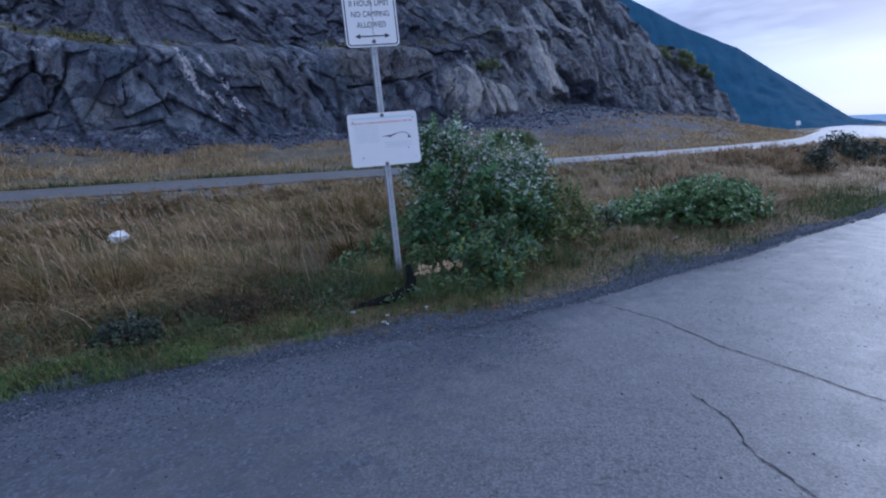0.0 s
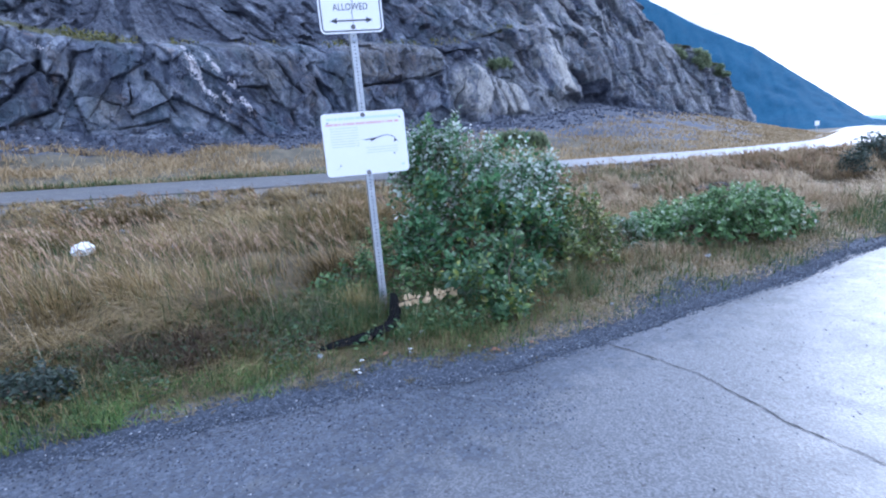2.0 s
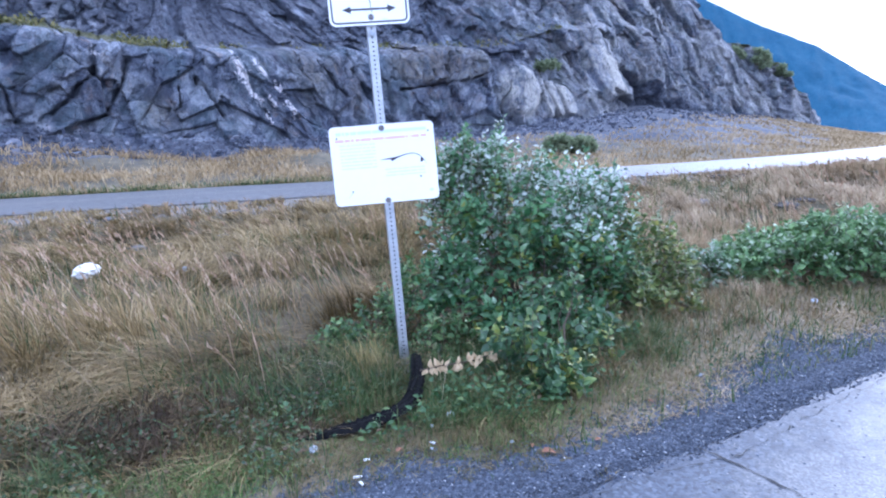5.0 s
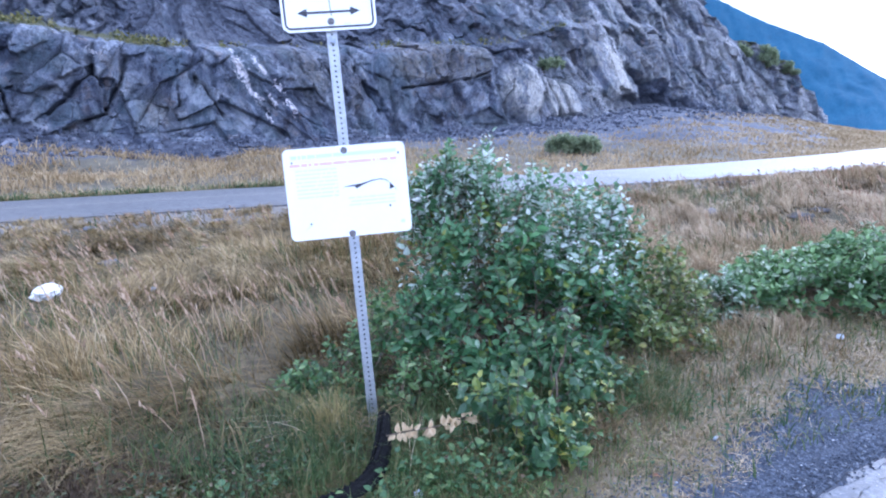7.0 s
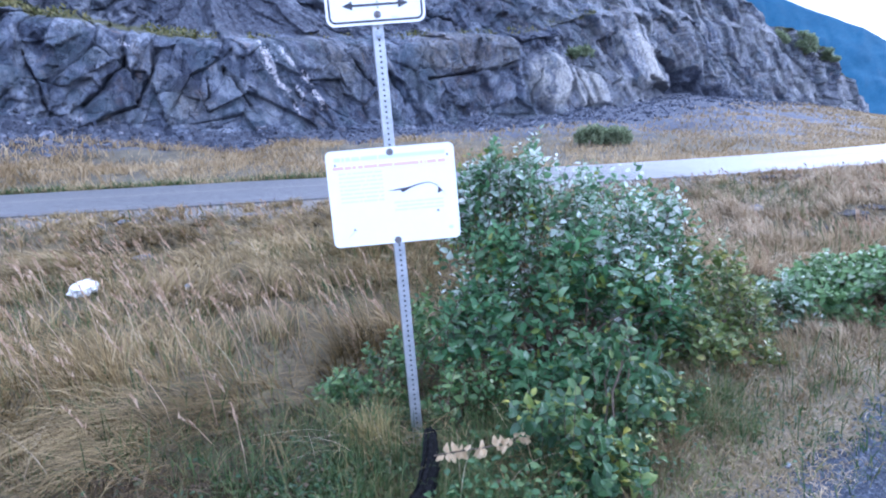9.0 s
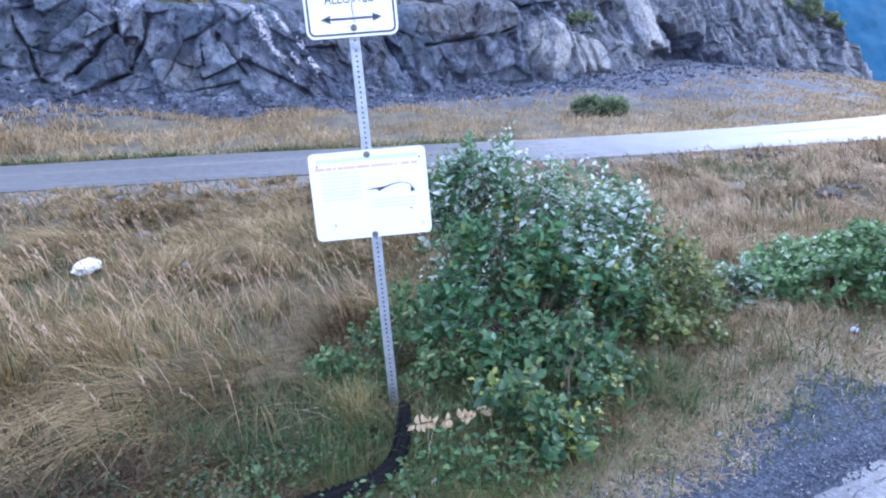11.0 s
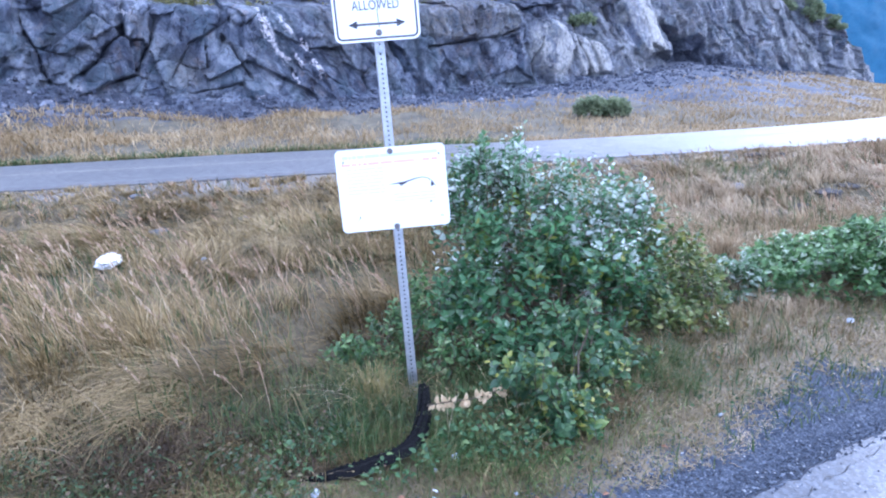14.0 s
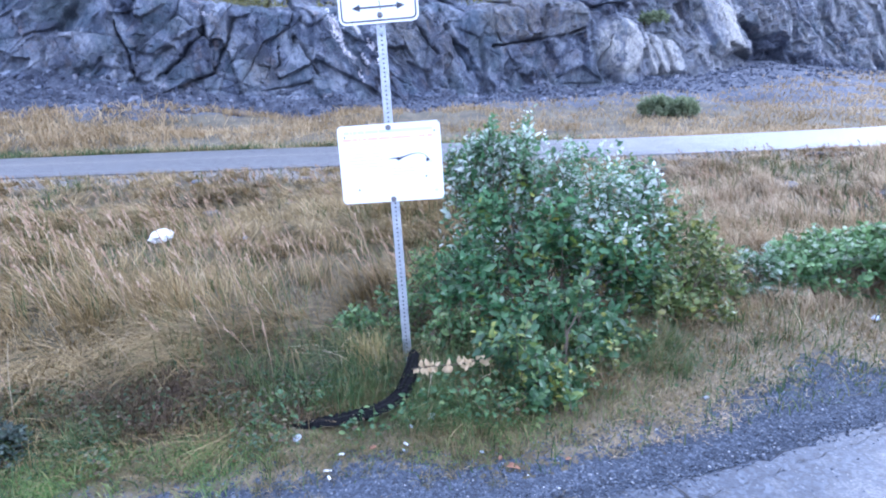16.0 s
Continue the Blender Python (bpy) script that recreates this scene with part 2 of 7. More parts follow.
def make_asphalt(name, dark, light, wet=0.55, pale=None, edge=False):
    k = Nodes(name)
    grain = k.voronoi(70.0, out="Color")
    stone = k.voronoi(70.0)
    big, mid = k.noise(0.7, 5), k.noise(5.0, 5)
    base = k.mix(k.map(big, 0.3, 0.7), dark, light)
    base = k.mix(k.map(mid, 0.45, 0.75, 0, 0.5), base, tuple(c * 0.7 for c in dark))
    base = k.mix(k.map(grain, 0.2, 0.75, 0.0, 1.0), tuple(c * 0.35 for c in dark), base)
    if pale:
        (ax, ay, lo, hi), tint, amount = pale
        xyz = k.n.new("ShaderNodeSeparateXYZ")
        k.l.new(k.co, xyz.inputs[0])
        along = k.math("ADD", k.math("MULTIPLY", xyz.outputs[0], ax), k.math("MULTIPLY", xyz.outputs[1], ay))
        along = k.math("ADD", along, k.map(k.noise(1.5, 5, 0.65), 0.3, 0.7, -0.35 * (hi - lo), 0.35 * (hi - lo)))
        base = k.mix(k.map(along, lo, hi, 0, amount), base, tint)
    base = k.mix(k.map(k.voronoi(120.0, out="Color"), 0.3, 0.8, 0.75, 0.0), base, (0.045, 0.046, 0.055))
    if edge:
        dirt = k.map(k.math("ADD", k.attr("dirt"), k.map(k.noise(7.0, 6, 0.7), 0.3, 0.7, -0.45, 0.45)), 0.3, 0.7, 0, 0.9)
        base = k.mix(dirt, base, k.ramp(k.voronoi(60.0, out="Color"), [(0.0, (0.018, 0.022, 0.035)), (0.6, (0.048, 0.058, 0.086)), (1.0, (0.12, 0.136, 0.175))]))
    pits = k.math("MULTIPLY", k.map(k.noise(34.0, 3, 0.6), 0.59, 0.66), k.map(k.noise(4.0, 4, 0.6), 0.38, 0.55))
    base = k.mix(k.math("MULTIPLY", pits, 0.75), base, (0.022, 0.023, 0.028))
    speck = k.map(k.voronoi(48.0), 0.16, 0.08)
    base = k.mix(k.math("MULTIPLY", speck, k.map(k.voronoi(48.0, out="Color"), 0.58, 0.66)), base, (0.34, 0.335, 0.33))
    n1 = k.bump(k.map(stone, 0.0, 0.6, 1, 0), 0.14, 0.004)
    n2 = k.bump(k.noise(45.0, 5), 0.24, 0.004, n1)
    return k.done(base, k.map(mid, 0.3, 0.8, wet, wet + 0.2), normal=n2, spec=0.55)


# The pull-out's pale tint puts sky glare into its colour, growing towards +x.
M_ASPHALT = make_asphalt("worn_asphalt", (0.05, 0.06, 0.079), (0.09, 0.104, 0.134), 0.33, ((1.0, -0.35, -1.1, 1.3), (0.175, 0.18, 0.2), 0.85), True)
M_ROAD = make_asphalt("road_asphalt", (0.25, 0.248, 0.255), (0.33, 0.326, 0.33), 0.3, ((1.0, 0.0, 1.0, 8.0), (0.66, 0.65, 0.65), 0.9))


def make_ground():
    k = Nodes("verge_ground")
    grav, cliff_foot = k.attr("gravel"), k.attr("talus")
    thatch = k.ramp(k.noise(9.0, 6, 0.7), [(0.3, (0.03, 0.024, 0.012)), (0.5, (0.09, 0.068, 0.033)), (0.7, (0.19, 0.143, 0.072))])
    green = k.mix(k.map(k.noise(2.3, 5), 0.5, 0.7, 0, 0.5), thatch, (0.06, 0.07, 0.03))
    cell = k.voronoi(70.0, out="Color")
    stones = k.ramp(cell, [(0.0, (0.016, 0.02, 0.031)), (0.6, (0.052, 0.064, 0.094)), (1.0, (0.125, 0.145, 0.19))])
    scree = k.ramp(k.math("ADD", k.math("MULTIPLY", k.noise(1.1, 8, 0.75), 0.6), k.math("MULTIPLY", k.voronoi(4.5, out="Color"), 0.4)), [(0.25, (0.03, 0.034, 0.05)), (0.5, (0.072, 0.08, 0.108)), (0.8, (0.155, 0.163, 0.195))])
    edge = k.noise(18.0, 5)
    gm = k.map(k.math("ADD", grav, k.map(edge, 0.3, 0.7, -0.35, 0.35)), 0.45, 0.55)
    tm = k.map(k.math("ADD", cliff_foot, k.map(k.noise(1.2, 6, 0.7), 0.3, 0.7, -0.4, 0.4)), 0.4, 0.6)
    bare = k.ramp(k.noise(1.4, 7, 0.7), [(0.32, (0.05, 0.046, 0.036)), (0.5, (0.105, 0.09, 0.06)), (0.7, (0.185, 0.155, 0.10))])
    green = k.mix(k.attr("soil"), green, bare)
    strewn = k.ramp(k.math("ADD", k.math("MULTIPLY", k.noise(5.0, 6, 0.7), 0.5), k.math("MULTIPLY", k.noise(40.0, 5, 0.7, k.scaled((1, 0.35, 1), (0, 0, 20))), 0.5)), [(0.34, (0.075, 0.065, 0.038)), (0.5, (0.175, 0.14, 0.09)), (0.66, (0.33, 0.265, 0.185))])
    green = k.mix(k.attr("litter"), green, strewn)
    sm = k.map(k.math("ADD", k.attr("shoulder"), k.map(edge, 0.3, 0.7, -0.3, 0.3)), 0.3, 0.6)
    sandy = k.ramp(k.math("ADD", k.math("MULTIPLY", k.noise(3.0, 6, 0.7), 0.6), k.math("MULTIPLY", k.voronoi(30.0, out="Color"), 0.4)), [(0.3, (0.12, 0.105, 0.09)), (0.6, (0.21, 0.19, 0.168)), (0.85, (0.29, 0.268, 0.245))])
    col = k.mix(sm, k.mix(tm, k.mix(gm, green, stones), scree), sandy)
    n = k.bump(k.math("MULTIPLY", k.map(k.voronoi(70.0), 0, 0.6, 1, 0), gm), 0.8, 0.008)
    n = k.bump(k.noise(25.0, 6, 0.7), 0.6, 0.02, n)
    return k.done(col, 0.85, normal=n)


M_GROUND = make_ground()


def make_rock():
    k = Nodes("cliff_rock")
    scree, moss, quartz, pale, joint_shade, tone, tan = (k.attr(n) for n in ("scree", "moss", "quartz", "pale", "joint_shade", "tone", "tan"))
    wob = k.n.new("ShaderNodeTexNoise")
    wob.inputs["Scale"].default_value, wob.inputs["Detail"].default_value = 0.8, 4
    k.l.new(k.co, wob.inputs["Vector"])
    shift = k.n.new("ShaderNodeVectorMath")
    shift.operation = "MULTIPLY_ADD"
    k.l.new(wob.outputs["Color"], shift.inputs[0])
    shift.inputs[1].default_value = (0.5, 0.5, 0.5)
    k.l.new(k.scaled((1.0, 1.0, 0.6), (0, 18, 0)), shift.inputs[2])
    bent = shift.outputs[0]
    grain, fleck = k.noise(2.4, 9, 0.72), k.noise(9.0, 6, 0.75)
    stain = k.noise(0.33, 6, 0.65)
    chip = k.voronoi(2.6, out="Color", vector=bent)
    facet = k.voronoi(0.95, out="Color", vector=bent)
    crack = k.voronoi(1.1, "DISTANCE_TO_EDGE", vector=bent)
    f = k.math("ADD", k.math("MULTIPLY", tone, 0.78), k.math("ADD", k.math("MULTIPLY", grain, 0.26), k.math("MULTIPLY", chip, 0.2)))
    f = k.math("ADD", f, k.math("ADD", k.map(stain, 0.3, 0.7, -0.16, 0.16), k.math("ADD", k.map(fleck, 0.3, 0.7, -0.12, 0.12), k.map(facet, 0.2, 0.8, -0.13, 0.1))))
    rock = k.ramp(f, [(0.28, (0.034, 0.042, 0.076)), (0.44, (0.072, 0.087, 0.137)), (0.57, (0.12, 0.14, 0.2)), (0.72, (0.215, 0.24, 0.31)), (0.9, (0.39, 0.415, 0.48))])
    rust = k.math("MULTIPLY", k.map(k.noise(0.2, 5, 0.6), 0.5, 0.62), k.map(grain, 0.4, 0.62))
    rock = k.mix(k.math("MULTIPLY", rust, 0.6), rock, (0.135, 0.1, 0.08))
    rusty = k.math("MULTIPLY", k.map(chip, 0.72, 0.8), k.map(k.noise(0.45, 5, 0.6), 0.5, 0.62))
    rock = k.mix(k.math("MULTIPLY", rusty, 0.5), rock, (0.25, 0.165, 0.125))
    rock = k.mix(k.math("MULTIPLY", k.map(k.noise(0.42, 5, 0.6, k.scaled((1, 1, 1), (0, 40, 0))), 0.48, 0.6), 0.6), rock, (0.066, 0.105, 0.142))
    rock = k.mix(k.math("MULTIPLY", k.map(k.noise(0.3, 4), 0.52, 0.66), 0.4), rock, (0.062, 0.074, 0.064))
    rock = k.mix(k.math("MULTIPLY", tan, k.map(grain, 0.36, 0.62, 0.1, 0.75)), rock, (0.2, 0.175, 0.145))
    rock = k.mix(k.math("MULTIPLY", pale, k.map(k.math("ADD", k.math("MULTIPLY", grain, 0.6), k.math("MULTIPLY", tone, 0.4)), 0.38, 0.58, 0.05, 0.85)), rock, (0.43, 0.41, 0.375))
    blotch = k.noise(1.25, 7, 0.75, k.scaled((1.0, 1.0, 0.55), (0, 25, 0)))
    rock = k.mix(k.map(blotch, 0.53, 0.58, 0.0, 0.3), rock, (0.28, 0.297, 0.345))
    rock = k.mix(k.map(blotch, 0.47, 0.42, 0.0, 0.5), rock, (0.045, 0.052, 0.08))
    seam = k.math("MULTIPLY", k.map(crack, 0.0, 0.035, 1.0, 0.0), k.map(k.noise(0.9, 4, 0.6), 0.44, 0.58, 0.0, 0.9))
    # Near-black for seams and joints, and for shade painted into hollow and clefts.
    rock = k.mix(k.math("MAXIMUM", k.math("MULTIPLY", seam, 0.8), k.math("MULTIPLY", joint_shade, 0.55)), rock, (0.024, 0.028, 0.042))
    q = k.map(k.math("SUBTRACT", quartz, k.map(k.noise(3.6, 7, 0.75), 0.44, 0.6, 1.0, 0.0)), 0.02, 0.14)
    rock = k.mix(q, rock, (0.78, 0.74, 0.77))
    stones = k.ramp(k.math("ADD", k.math("MULTIPLY", k.noise(1.3, 8, 0.8), 0.6), k.math("MULTIPLY", k.voronoi(4.0, out="Color"), 0.4)), [(0.25, (0.028, 0.032, 0.05)), (0.5, (0.075, 0.084, 0.12)), (0.8, (0.18, 0.193, 0.24))])
    ragged = k.map(k.math("ADD", scree, k.map(k.noise(0.9, 6, 0.7), 0.3, 0.7, -0.4, 0.4)), 0.4, 0.75)
    col = k.mix(ragged, rock, stones)
    mm = k.map(k.math("ADD", moss, k.map(k.noise(0.9, 6, 0.7), 0.3, 0.7, -0.5, 0.35)), 0.42, 0.62)
    col = k.mix(mm, col, k.mix(k.noise(3.0, 4), (0.06, 0.07, 0.025), (0.15, 0.14, 0.06)))
    rough = k.map(pale, 0.5, 0.9, 1, 0.45)
    n = k.bump(k.math("MULTIPLY", k.math("SUBTRACT", k.math("ADD", grain, k.math("MULTIPLY", chip, 0.22)), k.math("MULTIPLY", seam, 0.3)), rough), 0.8, 0.6)
    n = k.bump(fleck, 0.5, 0.12, n)
    return k.done(col, 0.75, normal=n)


M_ROCK = make_rock()


def make_blades(name, stops, patch=0.5, shift=0.35, gloss=0.6, lucent=0.25):
    """Grass: a colour for each blade, shifted by patches of the ground."""
    k = Nodes(name)
    spots = k.math("ADD", k.math("MULTIPLY", k.map(k.noise(patch, 3), 0.32, 0.68), 0.5), k.math("MULTIPLY", k.map(k.noise(patch * 7, 3), 0.32, 0.68), 0.5))
    f = k.math("ADD", k.math("MULTIPLY", k.island(), 1 - shift), k.math("MULTIPLY", spots, shift))
    return k.done(k.ramp(f, stops), gloss, spec=0.3, through_light=lucent)


M_DRY = make_blades("dry_grass", [(0.05, (0.038, 0.034, 0.016)), (0.28, (0.115, 0.09, 0.04)), (0.5, (0.272, 0.196, 0.084)), (0.74, (0.435, 0.325, 0.162)), (0.96, (0.57, 0.465, 0.3))], 0.6, 0.42)
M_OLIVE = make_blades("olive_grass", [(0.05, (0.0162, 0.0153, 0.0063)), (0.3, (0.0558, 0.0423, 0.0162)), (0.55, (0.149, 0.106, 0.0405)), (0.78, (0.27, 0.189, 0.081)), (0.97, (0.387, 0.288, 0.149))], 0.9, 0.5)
M_UMBER = make_blades("brown_weeds", [(0.0, (0.024, 0.018, 0.012)), (0.4, (0.078, 0.052, 0.032)), (0.7, (0.15, 0.105, 0.062)), (0.9, (0.2, 0.15, 0.085)), (1.0, (0.34, 0.27, 0.17))], 2.0, 0.4)
M_SEED = make_blades("seed_heads", [(0.0, (0.26, 0.16, 0.095)), (0.5, (0.43, 0.3, 0.195)), (1.0, (0.62, 0.49, 0.35))], 0.8)
M_PALE = make_blades("pale_grass", [(0.05, (0.09, 0.075, 0.04)), (0.28, (0.24, 0.175, 0.10)), (0.5, (0.42, 0.32, 0.195)), (0.74, (0.58, 0.465, 0.3)), (0.95, (0.74, 0.64, 0.45))], 0.6, 0.55)
M_GREEN = make_blades("green_grass", [(0.0, (0.0164, 0.0369, 0.0123)), (0.35, (0.0426, 0.0861, 0.0279)), (0.62, (0.107, 0.148, 0.0508)), (0.85, (0.221, 0.193, 0.082)), (1.0, (0.328, 0.271, 0.148))], 1.1, 0.4)
M_FAR = make_blades("far_grass", [(0.0, (0.10, 0.085, 0.04)), (0.35, (0.28, 0.2, 0.10)), (0.65, (0.46, 0.35, 0.2)), (1.0, (0.62, 0.51, 0.32))], 0.15, 0.65)


def make_leaf(name, stops, gloss=0.38, lucent=0.2, patch=0.2):
    k = Nodes(name)
    f = k.math("ADD", k.math("MULTIPLY", k.island(), 1 - patch), k.math("MULTIPLY", k.map(k.noise(2.6, 4), 0.3, 0.7), patch))
    f = k.map(f, 0.25 * patch, 1 - 0.25 * patch)
    return k.done(k.ramp(f, stops), gloss, spec=0.55, through_light=lucent)


# The whitest willow tones are pale undersides and sky glints painted as leaf colour.
M_LEAF = make_leaf("willow_leaves", [(0.0, (0.36, 0.35, 0.06)), (0.1, (0.18, 0.25, 0.045)), (0.17, (0.045, 0.11, 0.045)), (0.38, (0.1, 0.21, 0.085)), (0.54, (0.19, 0.335, 0.165)), (0.65, (0.34, 0.46, 0.33)), (0.75, (0.64, 0.71, 0.65)), (1.0, (0.92, 0.93, 0.9))], 0.28, 0.45, 0.34)
M_LEAF_DEEP = make_leaf("elder_leaves", [(0.0, (0.36, 0.34, 0.06)), (0.08, (0.16, 0.22, 0.04)), (0.2, (0.026, 0.075, 0.027)), (0.5, (0.094, 0.222, 0.09)), (0.75, (0.178, 0.335, 0.152)), (0.92, (0.22, 0.35, 0.18)), (1.0, (0.48, 0.56, 0.45))], 0.42, 0.45, 0.25)
M_LEAF_PALE = make_leaf("pale_shrub_leaves", [(0.0, (0.05, 0.10, 0.04)), (0.5, (0.13, 0.22, 0.10)), (0.8, (0.36, 0.42, 0.34)), (1.0, (0.74, 0.76, 0.72))], 0.4, 0.3)
M_LEAF_YELLOW = make_leaf("sapling_leaves", [(0.0, (0.03, 0.07, 0.03)), (0.45, (0.065, 0.14, 0.055)), (0.7, (0.12, 0.2, 0.07)), (0.8, (0.22, 0.28, 0.07)), (0.92, (0.42, 0.38, 0.07)), (1.0, (0.36, 0.43, 0.34))], 0.45, 0.3, 0.3)
M_LEAF_BRAMBLE = make_leaf("bramble_leaves", [(0.0, (0.04, 0.085, 0.03)), (0.5, (0.10, 0.19, 0.06)), (0.85, (0.2, 0.3, 0.10)), (1.0, (0.36, 0.39, 0.22))], 0.42, 0.28)
M_LEAF_OLIVE = make_leaf("currant_leaves", [(0.0, (0.05, 0.085, 0.022)), (0.45, (0.12, 0.17, 0.045)), (0.78, (0.2, 0.24, 0.065)), (0.9, (0.32, 0.31, 0.08)), (0.97, (0.4, 0.42, 0.34)), (1.0, (0.36, 0.2, 0.07))], 0.42, 0.3)
M_LEAF_BERRY = make_leaf("berry_leaves", [(0.0, (0.04, 0.09, 0.03)), (0.5, (0.115, 0.215, 0.07)), (0.82, (0.22, 0.34, 0.13)), (0.94, (0.4, 0.46, 0.34)), (1.0, (0.6, 0.63, 0.54))], 0.4, 0.28)
M_LEAF_WEED = make_leaf("weed_leaves", [(0.0, (0.03, 0.075, 0.025)), (0.6, (0.07, 0.15, 0.045)), (0.9, (0.14, 0.2, 0.06)), (1.0, (0.28, 0.25, 0.09))], 0.5)
M_LEAF_DARK = make_leaf("shrub_leaves", [(0.0, (0.015, 0.03, 0.022)), (0.6, (0.038, 0.058, 0.038)), (1.0, (0.10, 0.125, 0.095))], 0.55)
M_LEAF_FAR = make_leaf("far_shrub_leaves", [(0.0, (0.11, 0.15, 0.085)), (0.6, (0.23, 0.275, 0.15)), (1.0, (0.38, 0.42, 0.26))], 0.75, 0.5)
M_LEAF_LOW = make_leaf("ground_weed_leaves", [(0.0, (0.02, 0.045, 0.015)), (0.35, (0.045, 0.09, 0.03)), (0.55, (0.08, 0.13, 0.045)), (0.7, (0.10, 0.08, 0.04)), (0.85, (0.14, 0.085, 0.05)), (1.0, (0.2, 0.2, 0.09))], 0.55, 0.25)
M_LEAF_DEAD = make_leaf("dead_leaves", [(0.0, (0.45, 0.3, 0.17)), (0.5, (0.62, 0.46, 0.27)), (1.0, (0.72, 0.6, 0.42))], 0.6)


def make_plain(name, a, b, scale=8.0, rough=0.6, metal=0.0, bump=0.2, depth=0.004, spec=0.5):
    """Two tones of one stuff, mottled at two scales, with a fine relief."""
    k = Nodes(name)
    f = k.math("ADD", k.math("MULTIPLY", k.noise(scale, 6), 0.6), k.math("MULTIPLY", k.noise(scale * 9, 4), 0.4))
    col = k.mix(k.map(f, 0.35, 0.65), a, b)
    return k.done(col, k.map(f, 0.3, 0.7, rough - 0.08, rough + 0.1), metal, k.bump(k.noise(scale * 14, 5), bump, depth), spec)


M_BARK = make_plain("bark", (0.07, 0.05, 0.035), (0.16, 0.12, 0.085), 20, 0.85)
M_STEEL = make_plain("galvanised_steel", (0.36, 0.38, 0.4), (0.56, 0.57, 0.58), 14, 0.42, 0.85, 0.1, 0.001)
M_HOLE_SHADE = make_plain("post_hole_shade", (0.03, 0.03, 0.03), (0.06, 0.06, 0.06), 20, 0.8)
M_WHITE = make_plain("sign_white", (0.94, 0.93, 0.925), (0.97, 0.96, 0.955), 5, 0.4, 0, 0.04, 0.0005)
M_BLACK = make_plain("sign_black", (0.03, 0.03, 0.04), (0.055, 0.055, 0.065), 9, 0.5)
# Print colours are moved towards white to carry the overexposure of the panel.
M_BLUE = make_plain("sign_blue", (0.7, 0.82, 0.92), (0.75, 0.85, 0.93), 9, 0.5)
M_GREY = make_plain("sign_grey", (0.76, 0.79, 0.82), (0.84, 0.86, 0.88), 9, 0.5)
M_RED = make_plain("sign_red", (0.78, 0.48, 0.44), (0.84, 0.58, 0.54), 9, 0.5)
M_RUBBER = make_plain("worn_rubber", (0.005, 0.005, 0.006), (0.014, 0.014, 0.015), 30, 0.9, 0, 0.7, 0.006, 0.12)
M_PLASTIC = make_plain("white_plastic", (0.76, 0.77, 0.8), (0.86, 0.87, 0.88), 10, 0.4, 0, 0.2, 0.004)
M_PAPER = make_plain("white_paper", (0.28, 0.32, 0.38), (0.5, 0.53, 0.58), 45, 0.7)
M_STONE = make_plain("grey_stone", (0.06, 0.06, 0.07), (0.2, 0.2, 0.215), 30, 0.8)
M_CRACK = make_plain("crack_dirt", (0.02, 0.02, 0.022), (0.05, 0.048, 0.045), 40, 0.9)
# Aerial haze is painted into the blue of the next two base colours.
M_HAZY_FOREST = make_plain("hazy_far_forest", (0.028, 0.082, 0.145), (0.042, 0.115, 0.19), 0.02, 0.95, 0, 0.4, 3, 0.05)
M_HAZY_HILL = make_plain("hazy_distant_hill", (0.3, 0.42, 0.6), (0.38, 0.5, 0.66), 0.004, 0.95, 0, 0.2, 6, 0.1)
M_LINE = make_plain("road_paint", (0.3, 0.3, 0.305), (0.44, 0.44, 0.44), 2, 0.6)
M_YELLOW = make_plain("road_paint_yellow", (0.42, 0.4, 0.35), (0.52, 0.5, 0.45), 6, 0.6)

# ---- lie of the land ----
EDGE_X = [-60, -2.4, -1.3, -0.2, 0.33, 1.25, 2.0, 3.5, 4.5, 6.9, 14, 60]
EDGE_Y = [-16, -1.78, -1.5, -1.30, -1.33, -1.08, -0.77, -0.27, 0.2, 1.15, 4.2, 26]
ROAD_NEAR, ROAD_FAR, ROAD_Z = 7.5, 15.4, 0.61
FOOT_X = [-90, -40, -20, -12, 0, 15, 28, 45, 62, 87, 100, 118]
FOOT_Y = [26, 26.5, 28.0, 32, 39, 47, 56, 69, 81, 95, 110, 140]
FOOT_Z = [3.0, 3.0, 2.9, 2.0, 2.4, 3.1, 4.9, 5.2, 4.7, 2.4, 1.6, 1.0]


def pave_edge(x):
    return np.interp(x, EDGE_X, EDGE_Y)


def road_bend(x):
    """How far the highway has swung away from its straight line at x."""
    b = np.clip(np.asarray(x, float) - 5.0, 0, 28.0)
    return 0.016 * b * b + 0.9 * np.clip(np.asarray(x, float) - 33.0, 0, None)


def road_bank(x):
    """The crossfall of the highway, which leans inwards through its bend."""
    return np.interp(x, [-6, 6, 40], [0.0, 0.014, 0.03])


def foot_y(x):
    return np.interp(x, FOOT_X, FOOT_Y)


